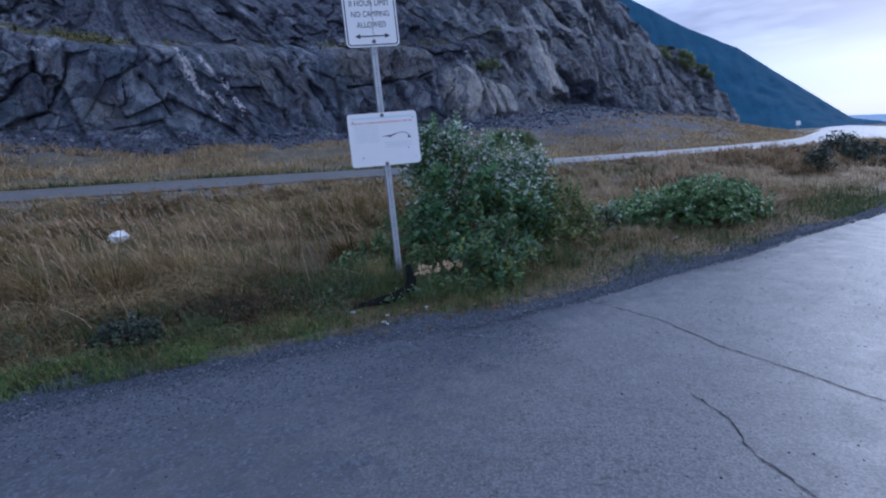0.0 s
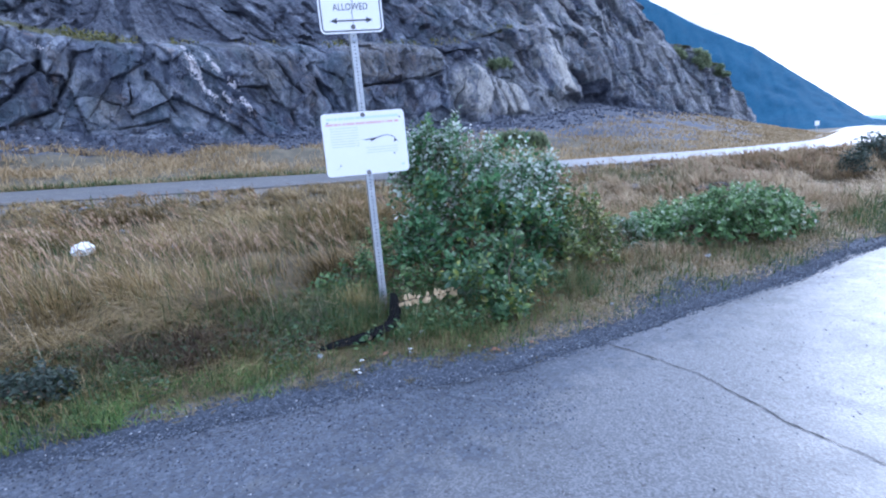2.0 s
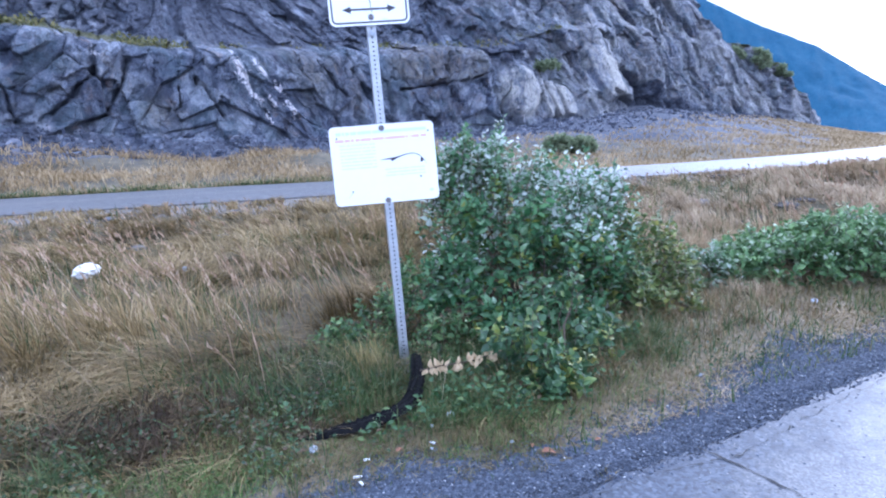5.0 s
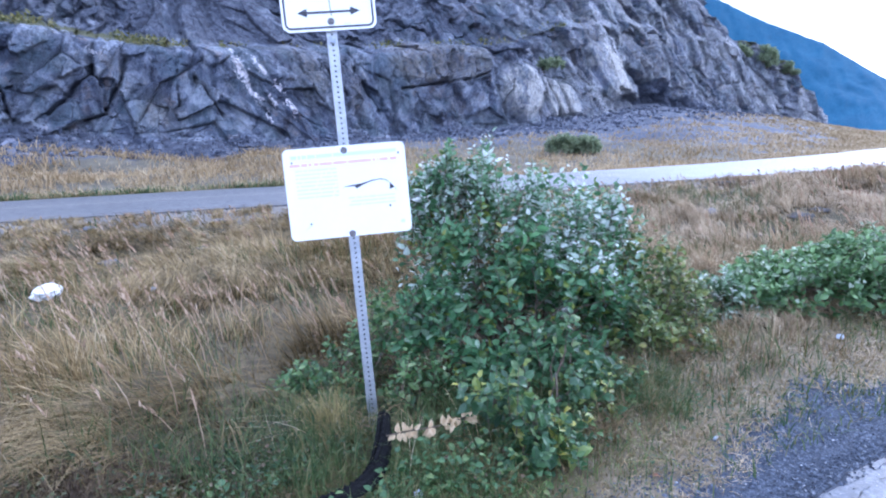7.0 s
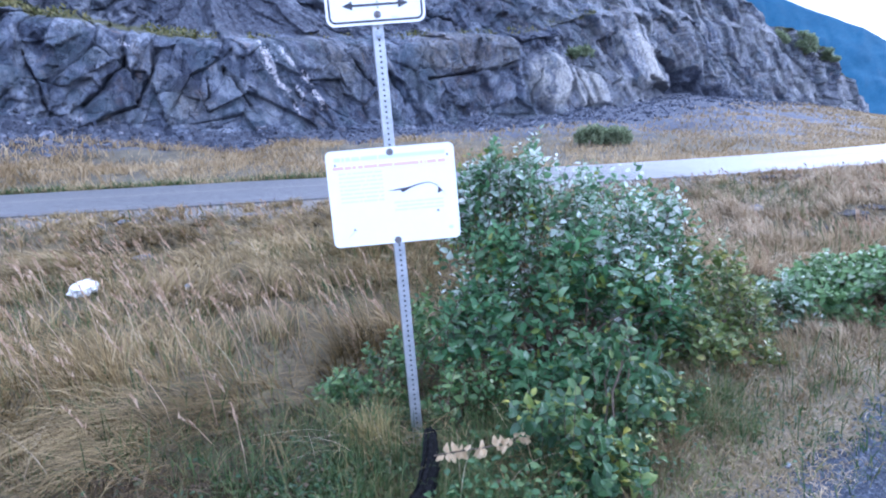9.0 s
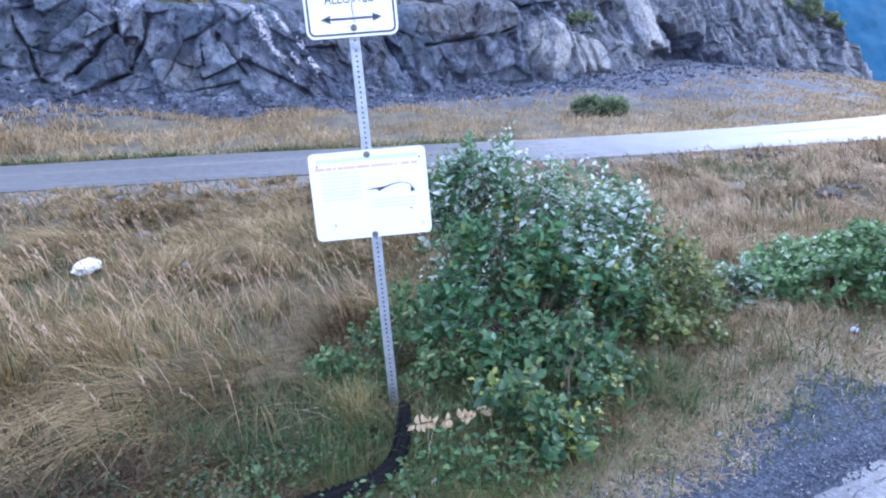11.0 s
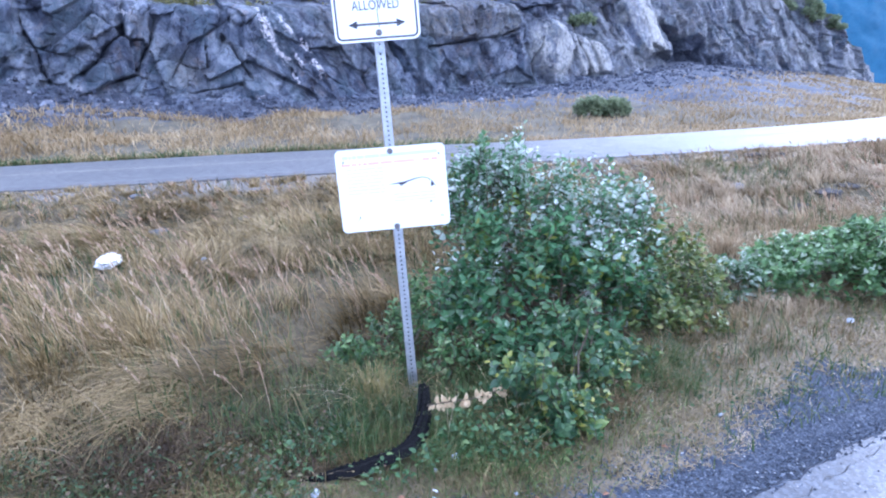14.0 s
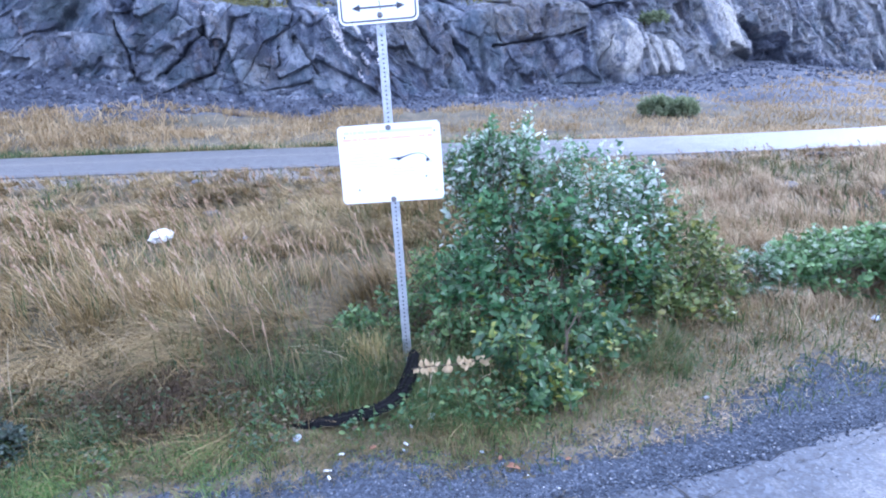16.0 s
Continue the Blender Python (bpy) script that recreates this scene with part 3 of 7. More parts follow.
def land(x, y):
    """Ground height."""
    x, y = np.asarray(x, float), np.asarray(y, float)
    q = y - pave_edge(x)
    s = y - road_bend(x)
    verge = np.interp(q, [-1, 0, 0.35, 0.9, 1.3, 2.2, 3.2, 4.5, 6.0], [-0.13, -0.125, -0.115, -0.05, -0.01, -0.03, -0.02, 0.08, 0.22])
    bank = np.interp(s, [3.5, 5.0, 6.3, 7.2, 7.5], [0, 0.2, 0.45, 0.55, 0.57])
    near = np.where(s > 4.5, np.maximum(verge * np.clip((6.5 - s) / 2, 0, 1), bank), np.maximum(verge, np.where(s > 3.5, bank - 0.1, -9)))
    fz, fy = np.interp(x, FOOT_X, FOOT_Z), foot_y(x)
    ys = ROAD_FAR + road_bend(x)
    t = np.clip((y - ys) / np.maximum(fy - ys, 2.0), 0, 1.6)
    far = 0.57 - 0.25 * np.sin(np.clip(t / 0.25, 0, 1) * math.pi) + (fz - 0.6) * np.clip((t - 0.2) / 0.8, 0, 1.5) ** 1.15
    z = np.where(s < ROAD_NEAR, near, np.where(s > ROAD_FAR, far, 0.56))
    z = z - road_bank(x) * np.clip(s - ROAD_NEAR, 0, ROAD_FAR - ROAD_NEAR) * (1 - np.clip(t, 0, 1))
    rough = (fbm(x * 0.9, y * 0.9, 3) - 0.5) * 0.16 * np.clip(q / 1.5, 0, 1) * np.where((s > 7.0) & (s < 16.0), 0.0, 1.0)
    mound = 1.3 * (fbm(x * 0.33, y * 0.33, 5, 4) - 0.45) * np.clip((t - 0.25) / 0.2, 0, 1) * (s > ROAD_FAR) * np.clip((60 - np.abs(x)) / 30, 0, 1)
    z = z + rough + mound
    out = np.clip((np.hypot(x, y) - 170) / 200, 0, 1)
    return z * (1 - out) - 2.0 * out


def spaced(limits):
    """Grid lines: (end, step) from a start."""
    vals = [limits[0]]
    for end, step in limits[1:]:
        n = max(1, int(round((end - vals[-1]) / step)))
        vals += list(np.linspace(vals[-1], end, n + 1)[1:])
    return np.array(vals)


gx = spaced([-4500, (-1500, 1000), (-400, 200), (-90, 30), (-30, 2.0), (-6, 0.4), (6, 0.1), (16, 0.25), (40, 0.8), (130, 3), (400, 30), (1500, 200), (4500, 1000)])
gy = spaced([-4500, (-1500, 1000), (-400, 200), (-60, 30), (-8, 2.0), (-3, 0.3), (3, 0.1), (9, 0.2), (20, 0.4), (60, 1.0), (150, 3), (400, 30), (1500, 200), (4500, 1000)])
GX, GY = np.meshgrid(gx, gy, indexing="ij")
ground_me = quick_mesh("ground", np.stack([GX, GY, land(GX, GY)], axis=-1).reshape(-1, 3), grid_faces(len(gx), len(gy)), True)
Q = GY - pave_edge(GX)
S = GY - road_bend(GX)
FD = foot_y(GX) - GY
narrow = np.interp(GX, [-1.7, -1.2, 1.2, 2.1], [0, 1, 1, 0.35])
by_post = np.interp(GX, [-1.7, -1.2, 0.1, 0.6], [0, 1, 1, 0])
point_value(ground_me, "gravel", np.where(Q < 0.0, 1.0, np.clip(1.0 - (Q + 0.07 * narrow - 0.02 - (0.75 - 0.4 * narrow) * fbm(GX * 1.5, GY * 1.5, 5)) / 0.4, 0, 1)))
talus_w = np.interp(GX, [-25, -10, 0, 15, 26, 45, 60, 90], [5, 5, 9, 20, 34, 34, 12, 2])
point_value(ground_me, "talus", np.clip(1.25 - FD / talus_w, 0, 1) * (FD > -60) * (np.hypot(GX, GY) < 170))
point_value(ground_me, "shoulder", np.clip(1 - np.abs(S - ROAD_NEAR + 0.55) / 1.0, 0, 1) * np.interp(GX, [-30, 3, 9], [1, 1, 0.35]))
point_value(ground_me, "litter", np.clip((Q - 0.15) / 0.2, 0, 1) * np.clip((1.75 - Q) / 0.4, 0, 1) * np.maximum(np.clip((GX - 0.5) / 0.6, 0, 1), 0.8 * by_post * np.clip((0.75 - Q) / 0.2, 0, 1)))
point_value(ground_me, "soil", (S > ROAD_FAR - 1) * 1.0)
ground = part("ground", ground_me, M_GROUND)
tagged(ground, "roadside ground of dry thatch, soil and gravel", "ground", kind="structure")

# pull-out pavement with a broken edge
px_ = np.concatenate([spaced([-60, (-4, 0.5), (6, 0.03), (14, 0.1), (60, 0.5)])])
rag = (fbm(px_ * 2.2, px_ * 0 + 3.7, 2, 5) - 0.5) * 0.16 + (fbm(px_ * 9.0, px_ * 0 + 1.7, 4, 3) - 0.5) * 0.05
edge_y = pave_edge(px_) + rag
rows_ = [(-80.0, -0.1), (-20.0, -0.1), (-6.0, -0.1)]
pv = [np.stack([px_, np.minimum(np.full_like(px_, yy), edge_y - 3), np.full_like(px_, zz)], 1) for yy, zz in rows_]
pv += [np.stack([px_, edge_y - d_, np.full_like(px_, -0.1)], 1) for d_ in (1.2, 0.6, 0.4)]
pv += [np.stack([px_, edge_y - 0.25, np.full_like(px_, -0.1)], 1), np.stack([px_, edge_y - 0.02, np.full_like(px_, -0.102)], 1),
       np.stack([px_, edge_y, np.full_like(px_, -0.112)], 1), np.stack([px_, edge_y + 0.005, np.full_like(px_, -0.16)], 1)]
pave_v = np.stack(pv, axis=1).reshape(-1, 3)
pave_me = quick_mesh("pavement", pave_v, grid_faces(len(px_), len(pv)), False)
point_value(pave_me, "dirt", np.clip(1 - (np.repeat(edge_y, len(pv)) - pave_v[:, 1]) / np.interp(pave_v[:, 0], [-1, 0.0, 0.6, 1.2], [2.2, 1.5, 0.9, 0.65]), 0, 1))
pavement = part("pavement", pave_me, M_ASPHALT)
tagged(pavement, "worn grey asphalt pull-out with a crumbling edge and cracks", "pavement", kind="structure")


def crack_strip(name, pts, width, seed):
    """A jagged crack along a line on the pavement."""
    rng = np.random.default_rng(seed)
    line = []
    for (x0, y0), (x1, y1) in zip(pts, pts[1:]):
        n = max(2, int(math.hypot(x1 - x0, y1 - y0) / 0.035))
        line += [(x0 + (x1 - x0) * i / n, y0 + (y1 - y0) * i / n) for i in range(n)]
    line.append(pts[-1])
    wander = np.cumsum(rng.normal(0, 0.006, (len(line), 2)), axis=0)
    wander -= np.linspace(0, 1, len(line))[:, None] * wander[-1]
    verts, quads = [], []
    for i, (x, y) in enumerate(line):
        w = width * rng.uniform(0.35, 1.3)
        x, y = x + wander[i, 0] + rng.normal(0, 0.003), y + wander[i, 1] + rng.normal(0, 0.003)
        verts += [(x - w, y - w * 0.4, -0.0965), (x + w, y + w * 0.4, -0.0965)]
        if i:
            a = 2 * i
            quads.append((a - 2, a - 1, a + 1, a))
    return part(name, mesh_from(name, verts, quads), M_CRACK, pavement, "jagged dark crack filled with dirt")


crack_strip("crack", [(1.25, -1.09), (1.44, -1.5), (1.51, -1.78), (1.51, -2.22), (1.6, -2.55), (1.68, -3.0), (1.9, -3.6), (2.0, -4.6)], 0.0045, 1)
crack_strip("crack", [(0.99, -2.7), (0.97, -2.96), (0.87, -3.17), (0.86, -3.33), (0.87, -3.6), (0.7, -4.4)], 0.004, 2)

# dirt along the broken edge
crack_strip("edge_crack", [(x_, float(pave_edge(x_)) - 0.05 + 0.04 * math.sin(3.1 * x_)) for x_ in np.linspace(-4, 8, 30)], 0.007, 3)

# highway
rx = spaced([-300, (-40, 20), (5, 5), (60, 1.0), (240, 10)])
bend = road_bend(rx)
slope = np.gradient(bend, rx)
nx_, ny_ = -slope / np.hypot(1, slope), 1 / np.hypot(1, slope)
mid_y = 0.5 * (ROAD_NEAR + ROAD_FAR) + bend
half = 0.5 * (ROAD_FAR - ROAD_NEAR)


def road_strip(name, a, b, za, zb, material, parent=None, skirt=0.0):
    """A band along the highway between two offsets from its middle."""
    cols = [(a, za - skirt), (a, za), (0.5 * (a + b), 0.5 * (za + zb)), (b, zb), (b, zb - skirt)] if skirt else [(a, za), (b, zb)]
    v = np.stack([np.stack([rx + nx_ * o, mid_y + ny_ * o, z - road_bank(rx) * (o + half)], 1) for o, z in cols], 1).reshape(-1, 3)
    return part(name, quick_mesh(name, v, grid_faces(len(rx), len(cols)), False), material, parent)


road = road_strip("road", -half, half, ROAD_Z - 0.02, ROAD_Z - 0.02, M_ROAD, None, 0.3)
tagged(road, "two-lane asphalt highway bending along the rock cut", "road", kind="structure")
for name_, o_, mat_ in (("edge_line", -half + 0.75, M_LINE), ("edge_line", half - 0.75, M_LINE), ("centre_line", 0.14, M_YELLOW), ("centre_line", -0.14, M_YELLOW)):
    road_strip(name_, o_ - 0.04, o_ + 0.04, ROAD_Z - 0.013, ROAD_Z - 0.013, mat_, road)

# ---- cliff ----
fx_, fy_ = np.array(FOOT_X, float), np.array(FOOT_Y, float)
arc = np.concatenate([[0], np.cumsum(np.hypot(np.diff(fx_), np.diff(fy_)))])
A = spaced([42, (52, 0.8), (60, 0.25), (92, 0.085), (118, 0.11), (170, 0.2), (arc[-1], 0.6)])
FX, FY = np.interp(A, arc, fx_), np.interp(A, arc, fy_)
for _ in range(400):
    FX[1:-1], FY[1:-1] = 0.25 * FX[:-2] + 0.5 * FX[1:-1] + 0.25 * FX[2:], 0.25 * FY[:-2] + 0.5 * FY[1:-1] + 0.25 * FY[2:]
TX, TY = np.gradient(FX, A), np.gradient(FY, A)
TL = np.hypot(TX, TY)
BX, BY = -TY / TL, TX / TL                    # into the rock
FZ = np.interp(FX, FOOT_X, FOOT_Z) - 0.8
CREST = np.interp(FX, [-90, 0, 20, 38, 46, 51, 54, 56, 60, 66, 74, 82, 90, 100, 118], [21, 22, 27, 29, 26.4, 24.0, 22.4, 20.2, 18.2, 15.6, 12.2, 8.4, 4.9, 1.8, -1.5])
V = np.linspace(0, 1, 280) ** 1.25
RISE = np.maximum(CREST - FZ, 0.5)
W = RISE[:, None] * V[None, :]
AA = np.broadcast_to(A[:, None], W.shape)
GFX, GFY, GFZ, GBX, GBY = (np.broadcast_to(c[:, None], W.shape) for c in (FX, FY, FZ, BX, BY))
LEDGE = np.interp(GFX, [-90, 2, 14, 30, 118], [7.6, 7.9, 8.6, 11, 11]) + 1.2 * (fbm(AA * 0.12, AA * 0 + 2.2, 1) - 0.5)
ledge_deep = np.interp(GFX, [-90, -4, 8, 22, 118], [2.2, 2.4, 2.0, 0.8, 0.4])
step = 1 / (1 + np.exp(-(W - LEDGE) / 0.22))
upper = np.interp(GFX, [-90, -6, 0, 10, 24, 118], [0.55, 0.75, 0.95, 0.8, 0.42, 0.45])
BACK = 0.26 * np.minimum(W, LEDGE) + ledge_deep * step + upper * np.clip(W - LEDGE, 0, None)
scree_mask = np.clip(1.5 - np.abs((AA - np.interp(-6.5, FX, A)) / 6.5 + 0.35 * np.clip(W - LEDGE, 0, 9) / 9) * 1.6, 0, 1) * np.clip((W - LEDGE) / 0.8, 0, 1)
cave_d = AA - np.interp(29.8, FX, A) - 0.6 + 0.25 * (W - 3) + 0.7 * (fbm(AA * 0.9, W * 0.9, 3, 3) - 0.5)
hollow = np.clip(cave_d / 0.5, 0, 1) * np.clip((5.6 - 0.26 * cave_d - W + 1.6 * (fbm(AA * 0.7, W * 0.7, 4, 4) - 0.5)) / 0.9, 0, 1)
APRON = np.interp(GFX, [-90, -24, -17, -10, 0, 14, 30, 60, 90], [3.4, 3.0, 1.8, 1.6, 1.5, 1.3, 0.8, 0.6, 0.3]) * (0.6 + 0.9 * fbm(AA * 0.35, AA * 0 + 4.4, 2, 4))
apron = np.clip((APRON - W) / 0.5, 0, 1)
boulder = np.clip(1.4 - (((AA - np.interp(14.4, FX, A)) / 2.3) ** 2 + ((W - 4.4) / 2.4) ** 2), 0, 1)


def cleft(points, width):
    """How deep in an open crack each spot of the face lies (0 to 1), along a line of (run, height)."""
    near = np.full(W.shape, 1e9)
    wob = 0.6 * (fbm(AA * 0.8, W * 0.8, 3, 4) - 0.5)
    for (x0, y0), (x1, y1) in zip(points, points[1:]):
        ux, uy = x1 - x0, y1 - y0
        t = np.clip(((AA + wob - x0) * ux + (W - y0) * uy) / (ux * ux + uy * uy), 0, 1)
        near = np.minimum(near, np.hypot(AA + wob - x0 - t * ux, W - y0 - t * uy))
    return np.clip(1 - near / (width * np.clip(2.6 * fbm(AA * 1.1, W * 1.1, 6, 3) - 0.55, 0.08, 1.6)), 0, 1)


def slab(a, w, ra, rw, lean):
    """A large whole block on the face: 0 outside, 1 well inside."""
    u, v = (AA + lean * (W - w) - a) / ra, (W - w) / rw
    return np.clip((1 - (np.abs(u) ** 3 + np.abs(v) ** 3) ** (1 / 3)) * 5, 0, 1)


TILT = np.interp(GFX, [-90, -18, -11, -7, -3, 8, 13, 21, 30, 42, 55, 118], [-0.5, -0.55, -0.35, 0.4, 0.3, -0.1, 0.25, 0.35, 0.4, 0.3, 0.42, 0.3])
wx, wy = 0.5 * (fbm(AA * 0.35, W * 0.35, 6) - 0.5), 0.5 * (fbm(AA * 0.35 + 9, W * 0.35, 7) - 0.5)
coarse = np.interp(FX, [6, 22, 60], [1.0, 1.8, 2.2])[:, None]
RUN = A[0] + np.concatenate([[0], np.cumsum(np.diff(A) / (0.5 * (coarse[1:, 0] + coarse[:-1, 0])))])[:, None]
CUT = RUN + (TILT * (W - 4.0) + wx) / coarse  # along the face, square to the cracks, in block widths
UPW = (W + wy) / coarse + 0.15 * RUN
f1, j1, c1 = facets(CUT / 2.9, UPW / 4.6, 11)
f2, j2, c2 = facets(CUT / 1.35, UPW / 2.1, 12)
f3, _, c3 = facets(CUT / 0.66, UPW / 0.95 - 0.2 * CUT, 13)
f4, _, _ = facets(CUT / 0.33, UPW / 0.42, 14)
broken = np.clip((fbm(AA * 0.16, W * 0.2, 5, 3) - 0.28) * 4, 0.35, 1)
cracked = np.clip(fbm(AA * 0.5, W * 0.5, 1, 3) * 4 - 1.6, 0, 1)
pale_slab = slab(123.4, 5.2, 2.6, 3.4, 0.55)
leaning = np.maximum(slab(112.6, 3.4, 0.55, 2.3, 0.2), np.maximum(slab(114.0, 3.2, 0.6, 2.1, 0.25), slab(115.6, 2.9, 0.9, 1.7, 0.3)))
tan_mass = slab(100.5, 6.9, 5.5, 1.9, 0.0)
gully = np.maximum(cleft([(99, 15.5), (102, 12.7), (107.3, 8.6), (111.5, 7.3)], 1.7), 0)
open_cracks = np.maximum.reduce([cleft([(73.3, 2.7), (74.4, 4.2), (75.5, 5.4), (75.75, 7.1)], 0.42), cleft([(75.8, 3.3), (76.7, 4.7), (77.6, 6.4)], 0.32), cleft([(81.2, 5.6), (82.5, 3.0)], 0.16),
                                 cleft([(79.9, 3.8), (80.15, 5.9)], 0.15), cleft([(96.2, 4.6), (99.5, 5.0), (102.5, 5.2), (105.2, 5.9)], 0.22), cleft([(107.4, 1.4), (107.2, 3.2), (107.8, 5.2)], 0.2),
                                 cleft([(111.7, 5.8), (112.0, 1.2)], 0.2), cleft([(89.9, 6.9), (91.4, 4.2)], 0.16), cleft([(92.6, 6.4), (94.2, 3.0)], 0.18), cleft([(70.4, 5.6), (71.6, 2.4)], 0.2), cleft([(117.4, 6.0), (118.6, 2.0)], 0.25)])
quiet = np.clip(np.maximum.reduce([boulder * 1.5, pale_slab, leaning]), 0, 1)
above = np.clip((W - LEDGE) / 0.6, 0, 1) * np.interp(GFX, [-90, 6, 18, 118], [1, 1, 0.2, 0])
calm = (1 - 0.35 * np.maximum(scree_mask, gully)) * (1 - 0.85 * quiet)
gap1, gap2 = (np.clip(1 - j / w, 0, 1) for j, w in ((j1, 0.05), (j2, 0.07)))
fine = np.interp(GFX, [-90, 20, 60, 118], [1, 1, 0.7, 0.5])
relief = coarse ** 0.7 * (0.40 * f1 * (1 - 0.6 * quiet) + 0.33 * f2 * calm + 0.22 * f3 * calm * broken + 0.10 * f4 * calm * broken
          - 0.22 * gap1 * calm * cracked - 0.1 * gap2 * calm * cracked)
relief = relief + 0.9 * (fbm(AA * 0.25, W * 0.3, 2, 3) - 0.5) + 0.5 * pale_slab + 0.45 * leaning + 0.45 * tan_mass - 0.5 * gully
relief = relief * np.clip(RISE[:, None] / 8, 0.15, 1) + 0.75 * np.clip(boulder, 0, 1) ** 2 * (3 - 2 * np.clip(boulder, 0, 1)) - hollow * np.clip(3.0 - 0.2 * cave_d, 0.1, 3.0) - 0.7 * open_cracks ** 1.5
relief = relief * (1 - 0.75 * apron) + 1.1 * np.clip(APRON - W, 0, None)
relief[1:-1] = 0.1 * relief[:-2] + 0.8 * relief[1:-1] + 0.1 * relief[2:]
relief += fine * (0.2 * (fbm(CUT * 1.6, W * 1.2, 2, 4) - 0.5) + 0.06 * (fbm(AA * 7, W * 6, 5, 2) - 0.5)) * np.clip(RISE[:, None] / 8, 0.15, 1)
OUT = -BACK + relief
lift = 0.10 * f3 * calm * fine * np.clip(V, 0, 1)[None, :]
CX = GFX - GBX * OUT
CY = GFY - GBY * OUT
CZ = GFZ + W + lift
cliff_me = quick_mesh("cliff", np.stack([CX, CY, CZ], -1).reshape(-1, 3), grid_faces(*W.shape), False)
# the land behind the crest
back_d = np.array([0.0, 6, 20, 60])
TOPX = CX[:, -1:] + BX[:, None] * back_d
TOPY = CY[:, -1:] + BY[:, None] * back_d
TOPZ = CZ[:, -1:] + np.array([-0.02, 0.2, 0.5, 1.0]) * np.clip(RISE[:, None] / 20, 0, 1)
ledge_moss = np.exp(-((W - LEDGE - 0.25) / 0.5) ** 2) * np.interp(FX, [-90, -13, -9, 0, 14, 18, 24, 30, 118], [1, 1, 0.3, 0.2, 0.25, 0.8, 0.6, 0, 0])[:, None] * 0.8
crest_moss = np.clip((V[None, :] - 0.9) * 12, 0, 1) * np.interp(FX, [50, 60, 80, 95], [0, 0.7, 0.7, 0.3])[:, None]
top_me = quick_mesh("cliff_top", np.stack([TOPX, TOPY, TOPZ], -1).reshape(-1, 3), grid_faces(*TOPX.shape), True)
point_value(cliff_me, "scree", np.clip(np.maximum.reduce([scree_mask, 0.9 * gully, hollow * 0.95, apron, 0.7 * above]), 0, 1) * 0.95)
# Dark joints, plus the shade of the hollow and open clefts as colour.
point_value(cliff_me, "joint_shade", np.clip(np.maximum(gap1 * 0.7, gap2 * 0.4) * calm * cracked + hollow * np.clip(1.3 - 0.1 * cave_d, 0.3, 1) + 0.85 * open_cracks, 0, 1))
point_value(cliff_me, "tone", 0.30 * c1 + 0.36 * c2 + 0.34 * c3)
point_value(cliff_me, "tan", np.clip(np.maximum.reduce([tan_mass, np.exp(-((AA - 89.0) / 1.3) ** 2 - ((W - 5.8) / 1.9) ** 2), 0.8 * np.exp(-((AA - 92.2) / 0.9) ** 2 - ((W - 4.2) / 1.6) ** 2), 0.7 * np.exp(-((AA - 78.8) / 0.9) ** 2 - ((W - 3.4) / 1.2) ** 2)]), 0, 1))
point_value(cliff_me, "moss", np.maximum(ledge_moss, crest_moss))
spots = [(83.7, 7.5, 0.25, 0.3), (83.9, 6.3, 0.42, 0.7), (84.3, 5.3, 0.35, 0.7), (84.7, 4.4, 0.3, 0.5), (85.1, 6.6, 0.2, 0.6), (85.5, 5.9, 0.15, 0.4), (86.55, 4.9, 0.3, 0.4), (87.0, 3.6, 0.24, 0.7), (85.9, 3.9, 0.14, 0.5), (85.4, 2.8, 0.12, 0.4), (75.75, 6.6, 0.14, 0.3)]
point_value(cliff_me, "quartz", np.clip(sum(np.exp(-((AA + 0.3 * (W - dz) - a0) / sa) ** 2 - ((W - dz) / sz) ** 2) for a0, dz, sa, sz in spots), 0, 1))
point_value(cliff_me, "pale", np.clip(boulder * 1.5, 0, 1) * 1.2 + 0.75 * np.maximum(pale_slab, leaning) + 0.55 * np.clip((GFX - 8) / 16, 0, 1) * (1 - np.clip(hollow * 2, 0, 1)) * (1 - gully) * np.clip((LEDGE + 10 - W) / 3, 0, 1))
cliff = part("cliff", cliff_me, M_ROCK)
tagged(cliff, "fractured grey rock cut with rusty stains, quartz streaks and mossy ledge", "cliff", kind="structure")
tagged(part("cliff_top", top_me, M_GROUND), "rough ground above the rock face", "ground", kind="structure")

# ---- far mountain and hills ----
def ridge(name, az, heights, dist, depth, material, label, seed, rough):
    n, m = len(az), 40
    a = np.radians(np.linspace(az[0], az[-1], 260))
    top = np.interp(np.degrees(a), az, heights)
    t = np.linspace(0, 1, m)
    R_, D_ = np.meshgrid(top, t, indexing="ij")
    AZ = np.broadcast_to(a[:, None], R_.shape)
    bump_ = (fbm(np.degrees(AZ) * 1.4, D_ * 6, seed, 5) - 0.5) * rough
    dist_ = dist + depth * D_ - bump_ * 1.5
    z = -2 + (R_ + 2) * D_ ** 0.9 + bump_ * np.sin(D_ * math.pi) + rough * 0.10 * (fbm(np.degrees(AZ) * 9, D_ * 2, seed + 1, 4) - 0.5) * (D_ > 0.5)
    v = np.stack([np.sin(AZ) * dist_, np.cos(AZ) * dist_, z], -1).reshape(-1, 3)
    ob = part(name, quick_mesh(name, v, grid_faces(*R_.shape), True), material)
    return tagged(ob, label, "mountain", kind="structure")


ridge("mountain", [5, 20, 30.9, 35.9, 40.6, 45, 49.2, 52], [560, 450, 345, 258, 190, 100, 14, -2], 1150, 350, M_HAZY_FOREST, "forested mountain slope with blue haze painted into its colour", 3, 15)
